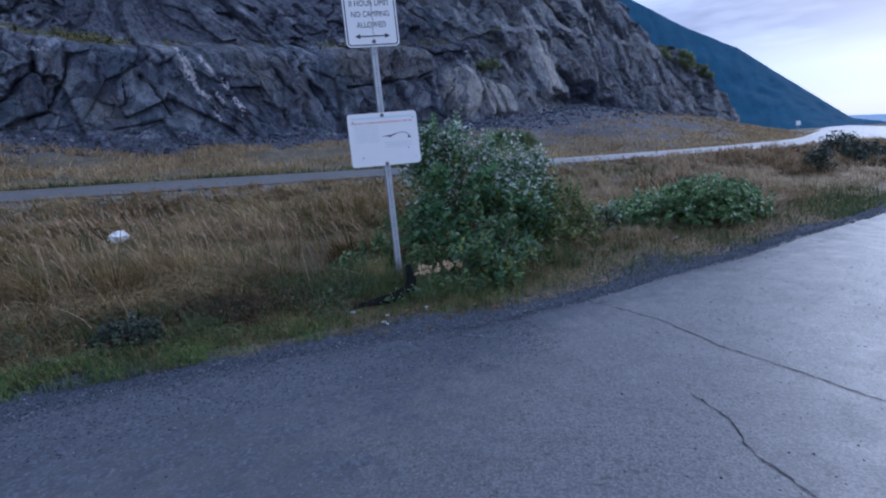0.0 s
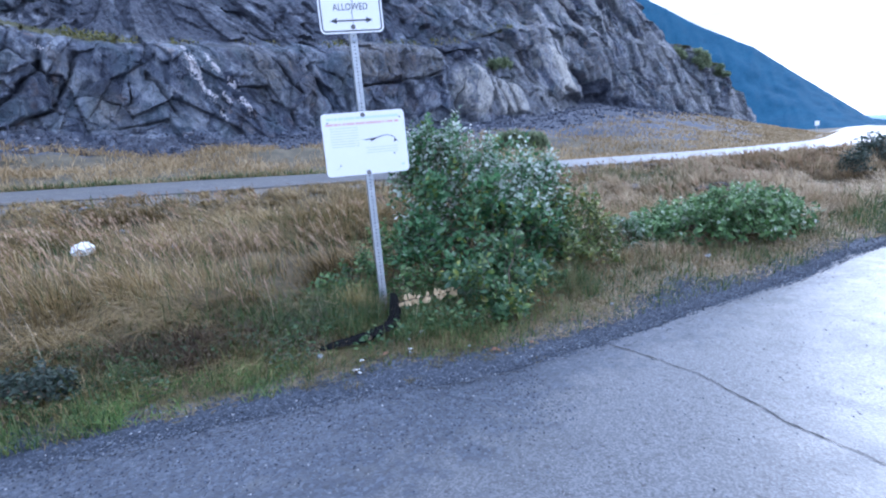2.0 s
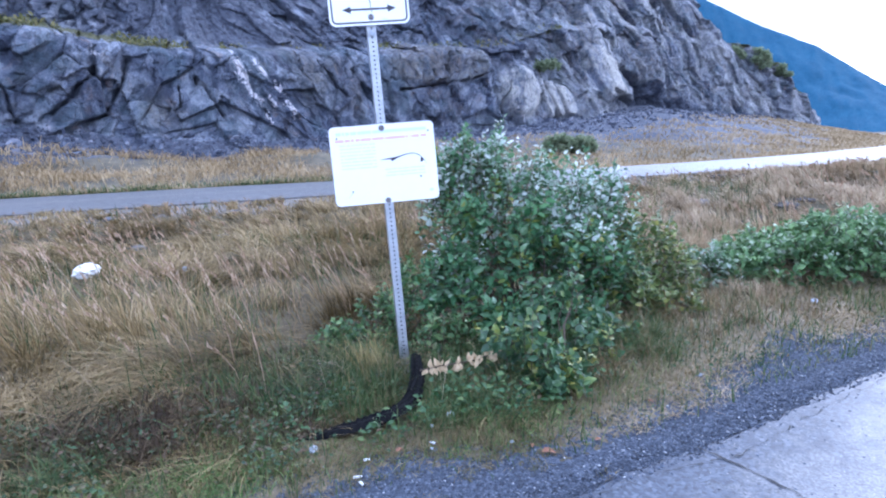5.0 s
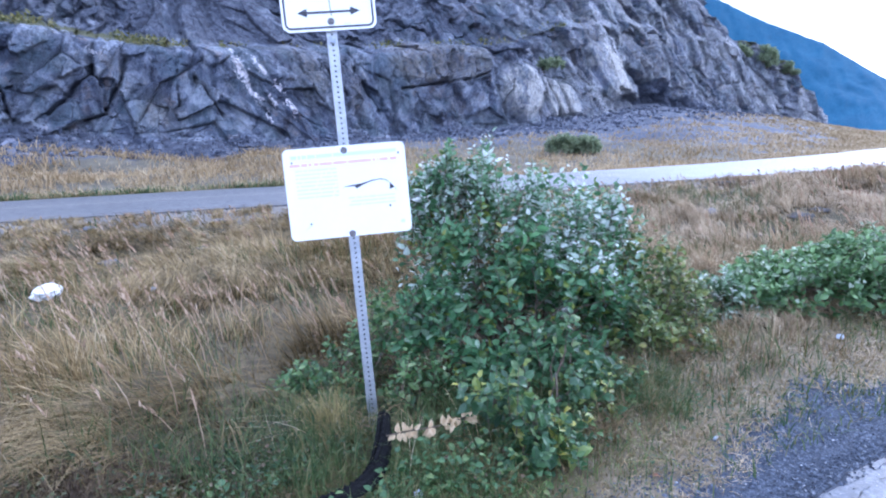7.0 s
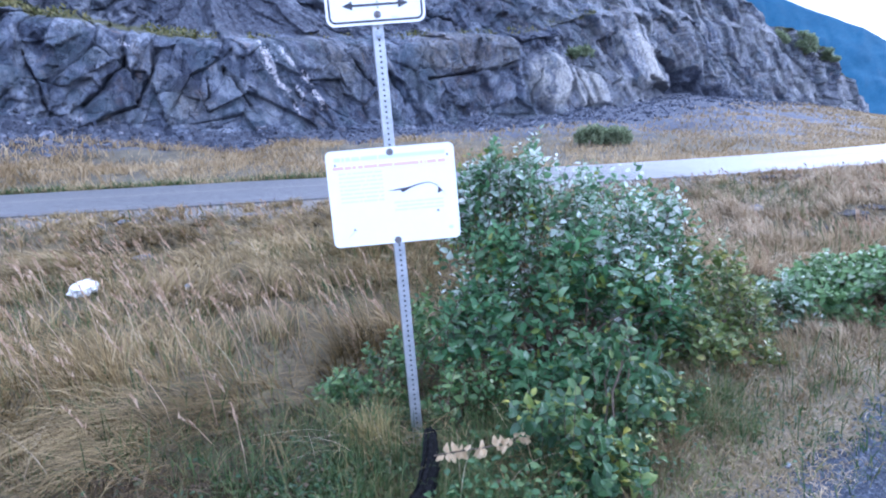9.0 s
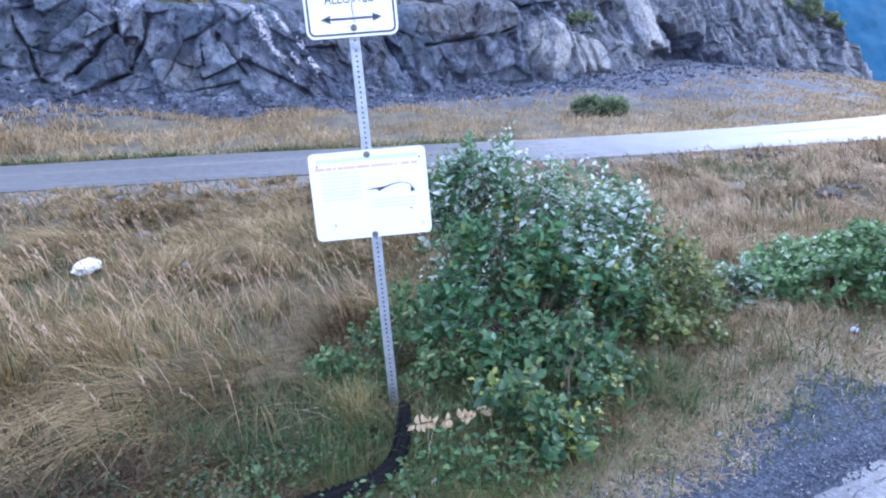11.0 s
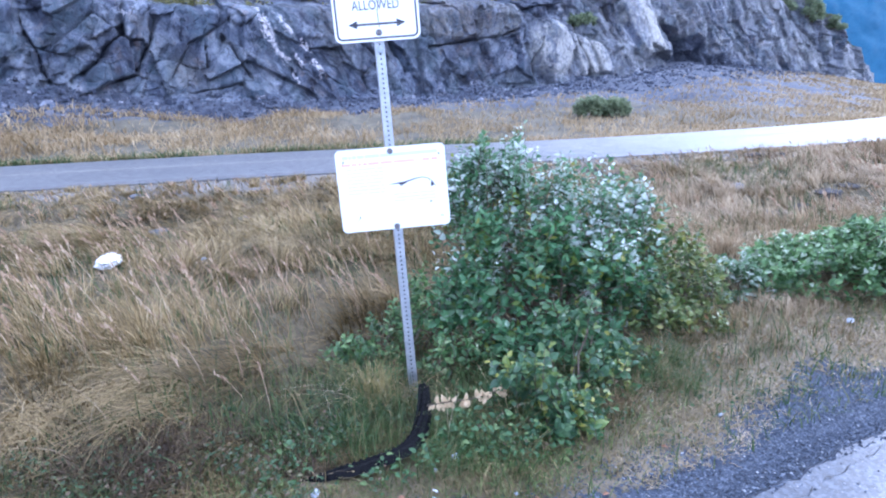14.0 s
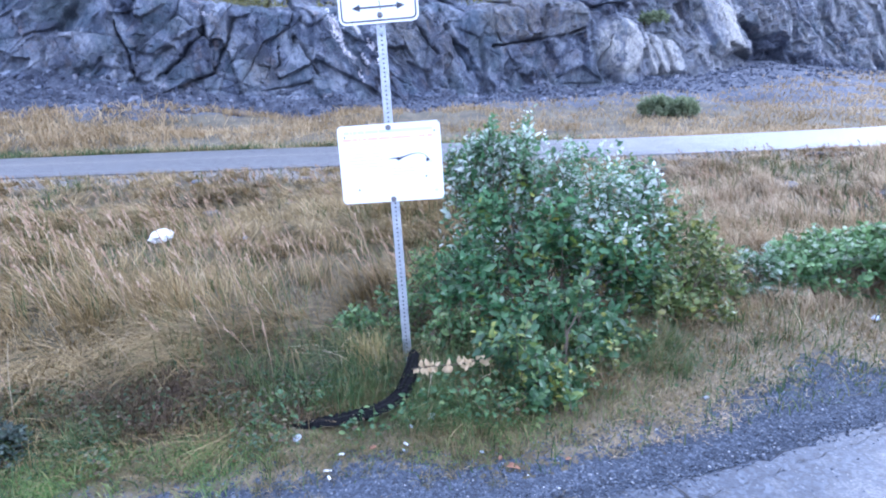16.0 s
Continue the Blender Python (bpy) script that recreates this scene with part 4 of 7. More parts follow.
ridge("distant_hills", [40, 47, 51.5, 58, 70, 95, 120], [60, 58, 45, 60, 70, 45, 60], 3600, 500, M_HAZY_HILL, "hills far across the water with pale blue haze painted in", 5, 20)

# ---- signpost ----
def rounded(w, h, r, n=6):
    """Outline of a rectangle with round corners, about its middle, as (x, z)."""
    out = []
    for cx, cz, a0 in ((w / 2 - r, h / 2 - r, 0), (-w / 2 + r, h / 2 - r, 90), (-w / 2 + r, -h / 2 + r, 180), (w / 2 - r, -h / 2 + r, 270)):
        for i in range(n + 1):
            a = radians(a0 + 90 * i / n)
            out.append((cx + r * math.cos(a), cz + r * math.sin(a)))
    return out


def plate(outline, y, thick, cx=0.0, cz=0.0):
    """A flat plate whose front, at y, looks towards -y."""
    n = len(outline)
    verts = [(cx + x, y, cz + z) for x, z in outline] + [(cx + x, y + thick, cz + z) for x, z in outline]
    faces = [tuple(range(n)), tuple(range(2 * n - 1, n - 1, -1))] + [(i, i + n, (i + 1) % n + n, (i + 1) % n) for i in range(n)]
    bm = bmesh.new()
    vs = [bm.verts.new(v) for v in verts]
    for f in faces:
        bm.faces.new([vs[i] for i in f])
    bmesh.ops.recalc_face_normals(bm, faces=bm.faces)
    return bm


def ring(outer, inner, y, thick, cx=0.0, cz=0.0):
    """A flat frame between two outlines of equal count."""
    n = len(outer)
    bm = bmesh.new()
    rows = [[bm.verts.new((cx + x, yy, cz + z)) for x, z in line] for yy in (y, y + thick) for line in (outer, inner)]
    fo, fi, bo, bi = rows
    for i in range(n):
        j = (i + 1) % n
        bm.faces.new((fo[i], fo[j], fi[j], fi[i]))
        bm.faces.new((fo[j], fo[i], bo[i], bo[j]))
        bm.faces.new((fi[i], fi[j], bi[j], bi[i]))
    bmesh.ops.recalc_face_normals(bm, faces=bm.faces)
    return bm


def words(name, text, height, width, x, z, y, material, parent, label=""):
    """A line of lettering, centred on (x, z), standing 1 mm proud of a panel at y."""
    cu = bpy.data.curves.new(name, "FONT")
    cu.body, cu.align_x, cu.align_y, cu.extrude = text, "CENTER", "CENTER", 0.0005
    cu.resolution_u = 3
    tmp = new(name + "_outline", cu)
    bpy.context.view_layer.update()
    me = bpy.data.meshes.new_from_object(tmp.evaluated_get(bpy.context.evaluated_depsgraph_get()))
    bpy.data.objects.remove(tmp)
    bpy.data.curves.remove(cu)
    co = np.empty(len(me.vertices) * 3)
    me.vertices.foreach_get("co", co)
    co = co.reshape(-1, 3)
    lo, hi = co.min(0), co.max(0)
    u = (co[:, 0] - 0.5 * (lo[0] + hi[0])) / (hi[0] - lo[0]) * width
    v = (co[:, 1] - 0.5 * (lo[1] + hi[1])) / (hi[1] - lo[1]) * height
    me.vertices.foreach_set("co", np.stack([x + u, y - co[:, 2], z + v], 1).ravel())
    me.name = name
    me.materials.clear()
    return part(name, me, material, parent, label)


def bolt(parent, x, z, y):
    bm = bmesh.new()
    bmesh.ops.create_cone(bm, cap_ends=True, segments=6, radius1=0.011, radius2=0.010, depth=0.008, matrix=Matrix.Translation((x, y - 0.004, z)) @ Matrix.Rotation(radians(90), 4, "X"))
    bmesh.ops.create_cone(bm, cap_ends=True, segments=14, radius1=0.017, radius2=0.017, depth=0.003, matrix=Matrix.Translation((x, y - 0.001, z)) @ Matrix.Rotation(radians(90), 4, "X"))
    return part("bolt", bm, M_BOLT, parent, "weathered hex bolt with washer")


def perforated_post(height, below):
    """A square steel tube with a row of punched holes up its front."""
    half_w, pitch, r = 0.0254, 0.0254, 0.0056
    verts, faces = [], []

    def add(v):
        verts.append(v)
        return len(verts) - 1

    count = int((height + below) / pitch)
    for c in range(count):
        z0 = -below + c * pitch
        zc = z0 + pitch / 2
        sq = [(-half_w, z0), (0, z0), (half_w, z0), (half_w, zc), (half_w, z0 + pitch), (0, z0 + pitch), (-half_w, z0 + pitch), (-half_w, zc)]
        oc = [(r * math.cos(radians(225 + 45 * i)), zc + r * math.sin(radians(225 + 45 * i))) for i in range(8)]
        a = [add((x, -half_w, z)) for x, z in sq]
        b = [add((x, -half_w, z)) for x, z in oc]
        d = [add((x, -half_w + 0.003, z)) for x, z in oc]
        for i in range(8):
            j = (i + 1) % 8
            faces += [(a[i], a[j], b[j], b[i]), (b[i], b[j], d[j], d[i])]
    top = -below + count * pitch
    for (x0, y0), (x1, y1) in (((half_w, -half_w), (half_w, half_w)), ((half_w, half_w), (-half_w, half_w)), ((-half_w, half_w), (-half_w, -half_w))):
        q = [add(p) for p in ((x0, y0, -below), (x1, y1, -below), (x1, y1, top), (x0, y0, top))]
        faces.append(tuple(q))
    return mesh_from("post", verts, faces)


M_BOLT = make_plain("weathered_bolt", (0.12, 0.11, 0.11), (0.3, 0.28, 0.27), 60, 0.55, 0.7)
signpost = tagged(empty("signpost", pose(0, 0, 0, -4.12, -1.72, 0)),
                  "leaning perforated steel signpost carrying two white panels", "road sign")
post = part("post", perforated_post(2.58, 0.35), M_STEEL, signpost, "galvanised square tube punched with holes")
post.matrix_local = pose(0, 0.012, 0, 0, 0, 7)
# Near-black plate added inside the tube as the shade seen through its holes.
part("hole_shade_plate", box_bm(0, 0.013, 1.1, 0.044, 0.004, 2.8), M_HOLE_SHADE, post)
FACE = -0.035

upper_z = 2.012 + 0.3048
upper_panel = part("parking_panel", plate(rounded(0.457, 0.6096, 0.038), FACE, 0.002, 0, upper_z), M_WHITE, signpost, "white metal panel with black border and lettering")
part("border", ring(rounded(0.433, 0.586, 0.030), rounded(0.415, 0.568, 0.022), FACE - 0.0012, 0.001, 0, upper_z), M_BLACK, upper_panel, "black painted border")
words("lettering", "8 HOUR LIMIT", 0.048, 0.345, 0.0, 2.012 + 0.362, FACE - 0.001, M_BLACK, upper_panel, "black painted lettering")
words("lettering", "NO CAMPING", 0.048, 0.325, 0.0, 2.012 + 0.272, FACE - 0.001, M_BLACK, upper_panel, "black painted lettering")
words("lettering", "ALLOWED", 0.048, 0.25, 0.0, 2.012 + 0.184, FACE - 0.001, M_BLACK, upper_panel, "black painted lettering")
ARROW = [(-0.152, 0), (-0.105, -0.02), (-0.105, -0.005), (0.105, -0.005), (0.105, -0.02), (0.152, 0), (0.105, 0.02), (0.105, 0.005), (-0.105, 0.005), (-0.105, 0.02)]
part("arrow", plate(ARROW, FACE - 0.0015, 0.001, 0.0, 2.012 + 0.088), M_BLACK, upper_panel, "black double-headed arrow")
split = [(0.012, 0.292), (0.022, 0.2), (0.006, 0.13), (0.018, 0.05), (0.008, -0.03), (0.02, -0.1), (0.006, -0.16), (0.012, -0.235)]
split_bm = bmesh.new()
split_v = [[split_bm.verts.new((x + dx, FACE - 0.0024, upper_z + z)) for dx in (-0.0022, 0.0022)] for x, z in split]
for lo_, hi_ in zip(split_v, split_v[1:]):
    split_bm.faces.new((lo_[0], lo_[1], hi_[1], hi_[0]))
part("split", split_bm, M_BOLT, upper_panel, "thin jagged split down the panel")
bolt(upper_panel, 0.006, 2.012 + 0.043, FACE)
bolt(upper_panel, 0.006, 2.012 + 0.555, FACE)
part("paint_chip", plate(rounded(0.032, 0.012, 0.004, 3), FACE - 0.0022, 0.0008, 0.085, 2.012 + 0.026), M_GREY, upper_panel, "worn grey patch in the border")
part("bracket", plate([(-0.02, 0.014), (-0.012, -0.014), (0.012, -0.02), (0.02, 0.004), (0.008, -0.002), (-0.008, 0.012)], FACE, 0.004, 0.006, 1.972), M_PAPER, signpost, "torn white tag stuck to the post")

low_z = 1.226
low_panel = part("information_panel", plate(rounded(0.6096, 0.4572, 0.028), FACE, 0.002, 0, low_z), M_WHITE, signpost, "white information panel with a red heading and dark drawing")
rng_ = random.Random(4)


def bars(name, x0, x1, z, h, material, words_, label):
    """A line of unreadable print as short bars of one mesh."""
    bm = bmesh.new()
    x = x0
    cuts = sorted(rng_.uniform(x0, x1) for _ in range(words_ - 1)) + [x1]
    for c in cuts:
        if c - x > 0.012:
            box_bm((x + c - 0.006) / 2, FACE - 0.0008, low_z + z, c - 0.006 - x, 0.0008, h, 0, bm)
        x = c
    return tagged(part(name, bm, material, low_panel, label), kind="stuff")


bars("heading", -0.265, 0.265, 0.186, 0.016, M_BLUE, 6, "blue heading with overexposure painted in as paleness")
bars("red_heading", -0.275, 0.265, 0.146, 0.014, M_RED, 14, "red heading with overexposure painted in as paleness")
for i in range(8):
    bars("print_line", -0.25, -0.04, 0.118 - 0.019 * i, 0.008, M_GREY, 4, "small print with overexposure painted in as paleness")
for i in range(3):
    bars("print_line", 0.0, 0.24, -0.035 - 0.018 * i, 0.008, M_GREY, 5, "small print with overexposure painted in as paleness")
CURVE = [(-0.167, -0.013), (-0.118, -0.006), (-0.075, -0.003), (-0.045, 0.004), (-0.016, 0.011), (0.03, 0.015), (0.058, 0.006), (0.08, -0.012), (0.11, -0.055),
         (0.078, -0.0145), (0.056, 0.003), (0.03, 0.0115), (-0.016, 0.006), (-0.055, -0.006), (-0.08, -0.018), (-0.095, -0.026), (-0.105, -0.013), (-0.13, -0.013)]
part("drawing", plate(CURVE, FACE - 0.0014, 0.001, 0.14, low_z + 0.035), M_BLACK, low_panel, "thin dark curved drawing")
part("drawing_mark", plate([(-0.012, -0.014), (0.014, -0.004), (-0.008, 0.016)], FACE - 0.0016, 0.001, 0.222, low_z + 0.006), M_BLACK, low_panel, "small dark triangle")
part("drawing_mark", plate(rounded(0.010, 0.010, 0.004, 3), FACE - 0.0016, 0.001, 0.205, low_z - 0.090), M_BLACK, low_panel, "small dark dot")
part("emblem", plate(rounded(0.022, 0.014, 0.006, 4), FACE - 0.0014, 0.001, 0.262, low_z - 0.175), M_BLUE, low_panel, "small coloured emblem")
part("emblem", plate([(-0.02, -0.016), (0.022, 0.014), (0.012, 0.018)], FACE - 0.0014, 0.001, -0.215, low_z - 0.17), M_GREY, low_panel, "small emblem with overexposure painted in as paleness")
for bx, bz in ((0.0, 0.205), (0.0, -0.215)):
    bolt(low_panel, bx, low_z + bz, FACE)
for bx, bz in ((-0.262, 0.162), (0.27, 0.172), (-0.2, -0.15)):
    part("rust_spot", plate(rounded(0.009, 0.012, 0.004, 3), FACE - 0.0012, 0.0008, bx, low_z + bz), M_BOLT, low_panel, "brown rust spot")


M_MAT = make_blades("verge_mat", [(0.0, (0.0378, 0.0462, 0.0151)), (0.3, (0.0924, 0.0924, 0.0319)), (0.5, (0.185, 0.147, 0.0672)), (0.75, (0.319, 0.244, 0.13)), (1.0, (0.487, 0.395, 0.244))], 1.6, 0.5)
M_LUSH = make_blades("lush_grass", [(0.0, (0.05, 0.1, 0.026)), (0.45, (0.13, 0.22, 0.058)), (0.75, (0.25, 0.31, 0.1)), (1.0, (0.5, 0.44, 0.25))], 1.2, 0.4)
M_GOLD = make_blades("golden_straw", [(0.0, (0.2, 0.16, 0.05)), (0.6, (0.38, 0.3, 0.12)), (1.0, (0.55, 0.45, 0.22))], 2.0)
M_BROWN = make_blades("brown_stalks", [(0.0, (0.05, 0.06, 0.022)), (0.4, (0.14, 0.1, 0.045)), (0.75, (0.28, 0.19, 0.1)), (1.0, (0.42, 0.31, 0.18))], 1.4)
M_STALK = make_blades("pale_stalks", [(0.0, (0.4, 0.31, 0.2)), (0.6, (0.58, 0.48, 0.33)), (1.0, (0.72, 0.63, 0.47))], 0.8)


# ---- leaves and grass ----
def ribbons(base, az, height, bend, width, twist, seg=3):
    """Tapering bent blades as triangles: arrays of foot points, lean directions, heights, bends and widths."""
    n = len(base)
    ts = np.linspace(0, 1, seg + 1)
    d = np.stack([np.cos(az), np.sin(az), np.zeros(n)], 1)
    side = np.stack([-np.sin(az + twist), np.cos(az + twist), np.zeros(n)], 1)
    rows = []
    for k, t in enumerate(ts):
        c = base + d * (bend * t ** 1.8 * height)[:, None] + np.array([0, 0, 1.0]) * (height * (t - 0.42 * np.minimum(bend, 1.6) * t ** 2.2))[:, None]
        if k < seg:
            w = width * (1.0 - 0.6 * t ** 1.5) * 0.5
            rows += [c - side * w[:, None], c + side * w[:, None]]
        else:
            rows.append(c)
    verts = np.stack(rows, 1)
    m = 2 * seg + 1
    tri = []
    for k in range(seg - 1):
        a = 2 * k
        tri += [(a, a + 1, a + 3), (a, a + 3, a + 2)]
    tri.append((2 * seg - 2, 2 * seg - 1, 2 * seg))
    tris = (np.array(tri)[None] + (np.arange(n) * m)[:, None, None]).reshape(-1, 3)
    return verts.reshape(-1, 3), tris


def leaf_mesh(pos, along, normal, length, width, fold=0.25):
    """Pointed leaves with a fold along the middle, eight triangles each."""
    n = len(pos)
    along = along / np.linalg.norm(along, axis=1, keepdims=True)
    side = np.cross(along, normal)
    side /= np.linalg.norm(side, axis=1, keepdims=True) + 1e-9
    nor = np.cross(side, along)
    L, Wd = length[:, None], width[:, None]

    def at(u, v, w):
        return pos + along * (L * u) + side * (Wd * v) + nor * (Wd * w)

    droop = -fold
    rows = [at(0, 0, 0), at(0.34, 0, 0.03), at(0.70, 0, 0.02), at(1.0, 0, droop * 0.6),
            at(0.30, 0.46, fold * 0.7), at(0.66, 0.38, fold * 0.55), at(0.30, -0.46, fold * 0.7), at(0.66, -0.38, fold * 0.55)]
    tri = np.array([(0, 1, 4), (1, 2, 5), (1, 5, 4), (2, 3, 5), (0, 6, 1), (1, 6, 7), (1, 7, 2), (2, 7, 3)])
    verts = np.stack(rows, 1).reshape(-1, 3)
    return verts, (tri[None] + (np.arange(n) * 8)[:, None, None]).reshape(-1, 3)


def bush(name, blobs, shoots, per_shoot, leaf, material, seed, label, category="bush", stems=26, root=(0, 0), group="", upright=0.9, shoot_len=(0.22, 0.5), airy=6.0, gap=0.30):
    """A shrub: bent stems from its foot, and shoots with leaves that end on a few overlapping swellings (x, y, z, rx, ry, rz)."""
    rng = np.random.default_rng(seed)
    ob = tagged(empty(name, Matrix.Translation((root[0], root[1], float(land(root[0], root[1]))))), label, category, group)
    o = np.array(ob.location)
    weight = np.array([b[3] * b[5] for b in blobs])
    which = rng.choice(len(blobs), shoots, p=weight / weight.sum())
    B = np.array(blobs, float)[which]
    u = rng.normal(size=(shoots, 3))
    u /= np.linalg.norm(u, axis=1, keepdims=True)
    u[:, 2] = np.where(u[:, 2] < -0.35, -u[:, 2], u[:, 2])
    r = rng.uniform(0.42, 1.06, shoots) ** 0.6
    tip = B[:, :3] + u * B[:, 3:] * r[:, None]
    full = fbm(tip[:, 0] * airy + 3.3 * tip[:, 1], tip[:, 2] * airy + 2.1 * tip[:, 1], seed, 2) > gap
    B, u, tip = B[full], u[full], tip[full]
    shoots = len(tip)
    gz = land(tip[:, 0], tip[:, 1])
    tip[:, 2] = np.maximum(tip[:, 2], gz + 0.06)
    way = u * 0.55 + rng.normal(0, 0.38, (shoots, 3)) + np.array([0, 0, upright])
    way /= np.linalg.norm(way, axis=1, keepdims=True)
    ln = rng.uniform(*shoot_len, shoots)
    start = tip - way * ln[:, None]
    low = land(start[:, 0], start[:, 1]) + 0.02
    start[:, 2] = np.maximum(start[:, 2], low)
    # leaves along each shoot
    k = per_shoot
    t = (np.arange(k)[None] + rng.uniform(0, 0.8, (shoots, k))) / k
    t = 0.12 + 0.9 * t
    pos = start[:, None] + (tip - start)[:, None] * t[..., None]
    ang = np.arange(k)[None] * 2.4 + rng.uniform(0, 6.28, (shoots, 1))
    wv = np.repeat(way[:, None], k, 1).reshape(-1, 3)
    s1 = np.cross(wv, np.array([0.31, 0.2, 0.93]))
    s1 /= np.linalg.norm(s1, axis=1, keepdims=True) + 1e-9
    s2_ = np.cross(wv, s1)
    a = ang.reshape(-1, 1)
    out = s1 * np.cos(a) + s2_ * np.sin(a)
    along = out * 0.9 + wv * 0.45 + rng.normal(0, 0.25, out.shape)
    normal = wv * 0.5 - out * 0.15 + rng.normal(0, 0.45, out.shape) + np.array([0, -0.25, 0.45])
    size = rng.uniform(leaf[0], leaf[1], len(out)) * (1.1 - 0.45 * t.reshape(-1) ** 3)
    v, f = leaf_mesh(pos.reshape(-1, 3), along, normal, size, size * rng.uniform(leaf[2], leaf[3], len(out)))
    part("crown", quick_mesh("crown", v - o, f), material, ob, "small leaves crowded on upright shoots")
    verts, quads = [], []

    def rod(points, radii, sides=5):
        vv, ff = tube(points, radii, sides)
        b = len(verts)
        verts.extend(vv)
        quads.extend(tuple(i + b for i in q) for q in ff)

    for i in range(0, shoots, 2):
        rod([tuple(start[i] - o), tuple((start[i] + tip[i]) / 2 - o), tuple(tip[i] - o)], [0.0035, 0.0026, 0.0012], 3)
    tagged(part("branchwork", mesh_from("branchwork", verts, quads), M_BARK, ob, "fine leafy twigs"), kind="stuff")
    for i in rng.choice(shoots, min(stems, shoots), replace=False):
        foot = np.array([root[0] + rng.normal(0, 0.16 * blobs[0][3] / 0.7), root[1] + rng.normal(0, 0.12 * blobs[0][4] / 0.6), 0])
        foot[2] = float(land(foot[0], foot[1])) - 0.03
        end = start[i]
        mid = foot * 0.5 + end * 0.5 + np.array([0, 0, 0.12 * np.linalg.norm(end - foot)]) + rng.normal(0, 0.03, 3)
        q = [foot - o, (foot * 0.7 + mid * 0.3) - o, mid - o, (mid + end) / 2 + rng.normal(0, 0.015, 3) - o, end - o]
        rad = rng.uniform(0.006, 0.012)
        vv, ff = tube([tuple(p) for p in q], [rad, rad * 0.85, rad * 0.65, rad * 0.5, rad * 0.35], 5)
        part("stem", mesh_from("stem", vv, ff, True), M_BARK, ob)
    return ob


bush("willow_bush", [(0.58, 0.98, 0.82, 0.36, 0.4, 0.62), (0.95, 0.95, 0.80, 0.36, 0.42, 0.64), (1.32, 0.92, 0.72, 0.36, 0.42, 0.6), (1.7, 0.95, 0.6, 0.32, 0.4, 0.56), (0.86, 0.98, 1.15, 0.25, 0.25, 0.34),
                     (0.42, 0.95, 1.05, 0.22, 0.25, 0.32), (1.3, 0.7, 0.55, 0.42, 0.3, 0.36), (0.45, 0.6, 0.5, 0.3, 0.25, 0.3),
                     (0.88, 0.95, 1.38, 0.06, 0.06, 0.2), (0.6, 0.92, 1.34, 0.07, 0.06, 0.18), (0.45, 0.9, 1.28, 0.07, 0.06, 0.18), (1.2, 0.9, 1.15, 0.08, 0.06, 0.22), (1.5, 0.8, 1.08, 0.08, 0.06, 0.22), (1.75, 0.85, 0.95, 0.07, 0.06, 0.22), (0.3, 0.9, 1.12, 0.07, 0.06, 0.18)],
     1000, 13, (0.034, 0.08, 0.42, 0.66), M_LEAF, 21, "leafy green bush with pale grey leaf undersides and painted glints behind the signpost", stems=60, root=(0.95, 0.85), upright=1.5, shoot_len=(0.25, 0.62), gap=0.40, airy=5.0)
bush("elder_bush", [(0.75, 0.5, 0.38, 0.45, 0.3, 0.46), (1.25, 0.55, 0.36, 0.4, 0.3, 0.4), (0.4, 0.5, 0.36, 0.3, 0.25, 0.42), (0.75, 0.25, 0.14, 0.36, 0.22, 0.26), (1.2, 0.38, 0.16, 0.32, 0.22, 0.24), (1.6, 0.62, 0.24, 0.3, 0.25, 0.28), (0.55, 0.62, 0.8, 0.22, 0.2, 0.25), (1.0, 0.6, 0.75, 0.24, 0.2, 0.25)],
     540, 9, (0.04, 0.098, 0.4, 0.6), M_LEAF_DEEP, 33, "deep green bush with long leaves under the pale willow", stems=30, root=(0.95, 0.5), upright=0.7, shoot_len=(0.18, 0.42), gap=0.38)
bush("currant_bush", [(1.98, 0.95, 0.36, 0.36, 0.36, 0.5), (2.28, 1.0, 0.22, 0.26, 0.3, 0.38), (1.72, 0.62, 0.18, 0.36, 0.3, 0.3), (2.0, 0.55, 0.05, 0.35, 0.25, 0.2)],
     290, 11, (0.03, 0.075, 0.5, 0.8), M_LEAF_OLIVE, 29, "olive-green bush with yellowing leaves beside the willow", stems=20, root=(1.98, 0.9), upright=1.3, shoot_len=(0.2, 0.45))
bush("bramble", [(0.18, 0.72, 0.25, 0.34, 0.3, 0.34), (-0.12, 0.62, 0.1, 0.26, 0.25, 0.24), (0.3, 0.2, 0.1, 0.3, 0.22, 0.22), (-0.05, 0.3, 0.0, 0.3, 0.2, 0.14), (-0.35, 0.5, 0.04, 0.28, 0.22, 0.18)],
     260, 8, (0.03, 0.07, 0.4, 0.65), M_LEAF_BRAMBLE, 30, "low green brambles in the grass behind the post", stems=18, root=(0.05, 0.6), upright=0.9, shoot_len=(0.15, 0.35))
bush("maple_sapling", [(0.68, -0.3, 0.1, 0.3, 0.2, 0.3), (0.72, -0.5, 0.0, 0.24, 0.14, 0.16), (0.95, -0.1, 0.2, 0.28, 0.2, 0.3), (0.75, -0.28, 0.36, 0.1, 0.1, 0.22), (0.98, 0.08, 0.36, 0.22, 0.2, 0.28), (0.9, -0.36, 0.06, 0.24, 0.18, 0.2), (0.76, -0.46, 0.04, 0.24, 0.16, 0.22), (1.12, -0.04, 0.04, 0.26, 0.2, 0.2), (1.35, 0.12, 0.04, 0.26, 0.2, 0.2)],
     260, 9, (0.035, 0.085, 0.55, 0.85), M_LEAF_YELLOW, 28, "low sapling with yellowing green leaves at the bush's foot", category="sapling", stems=14, root=(0.85, -0.18), upright=0.8, shoot_len=(0.14, 0.34), gap=0.42)
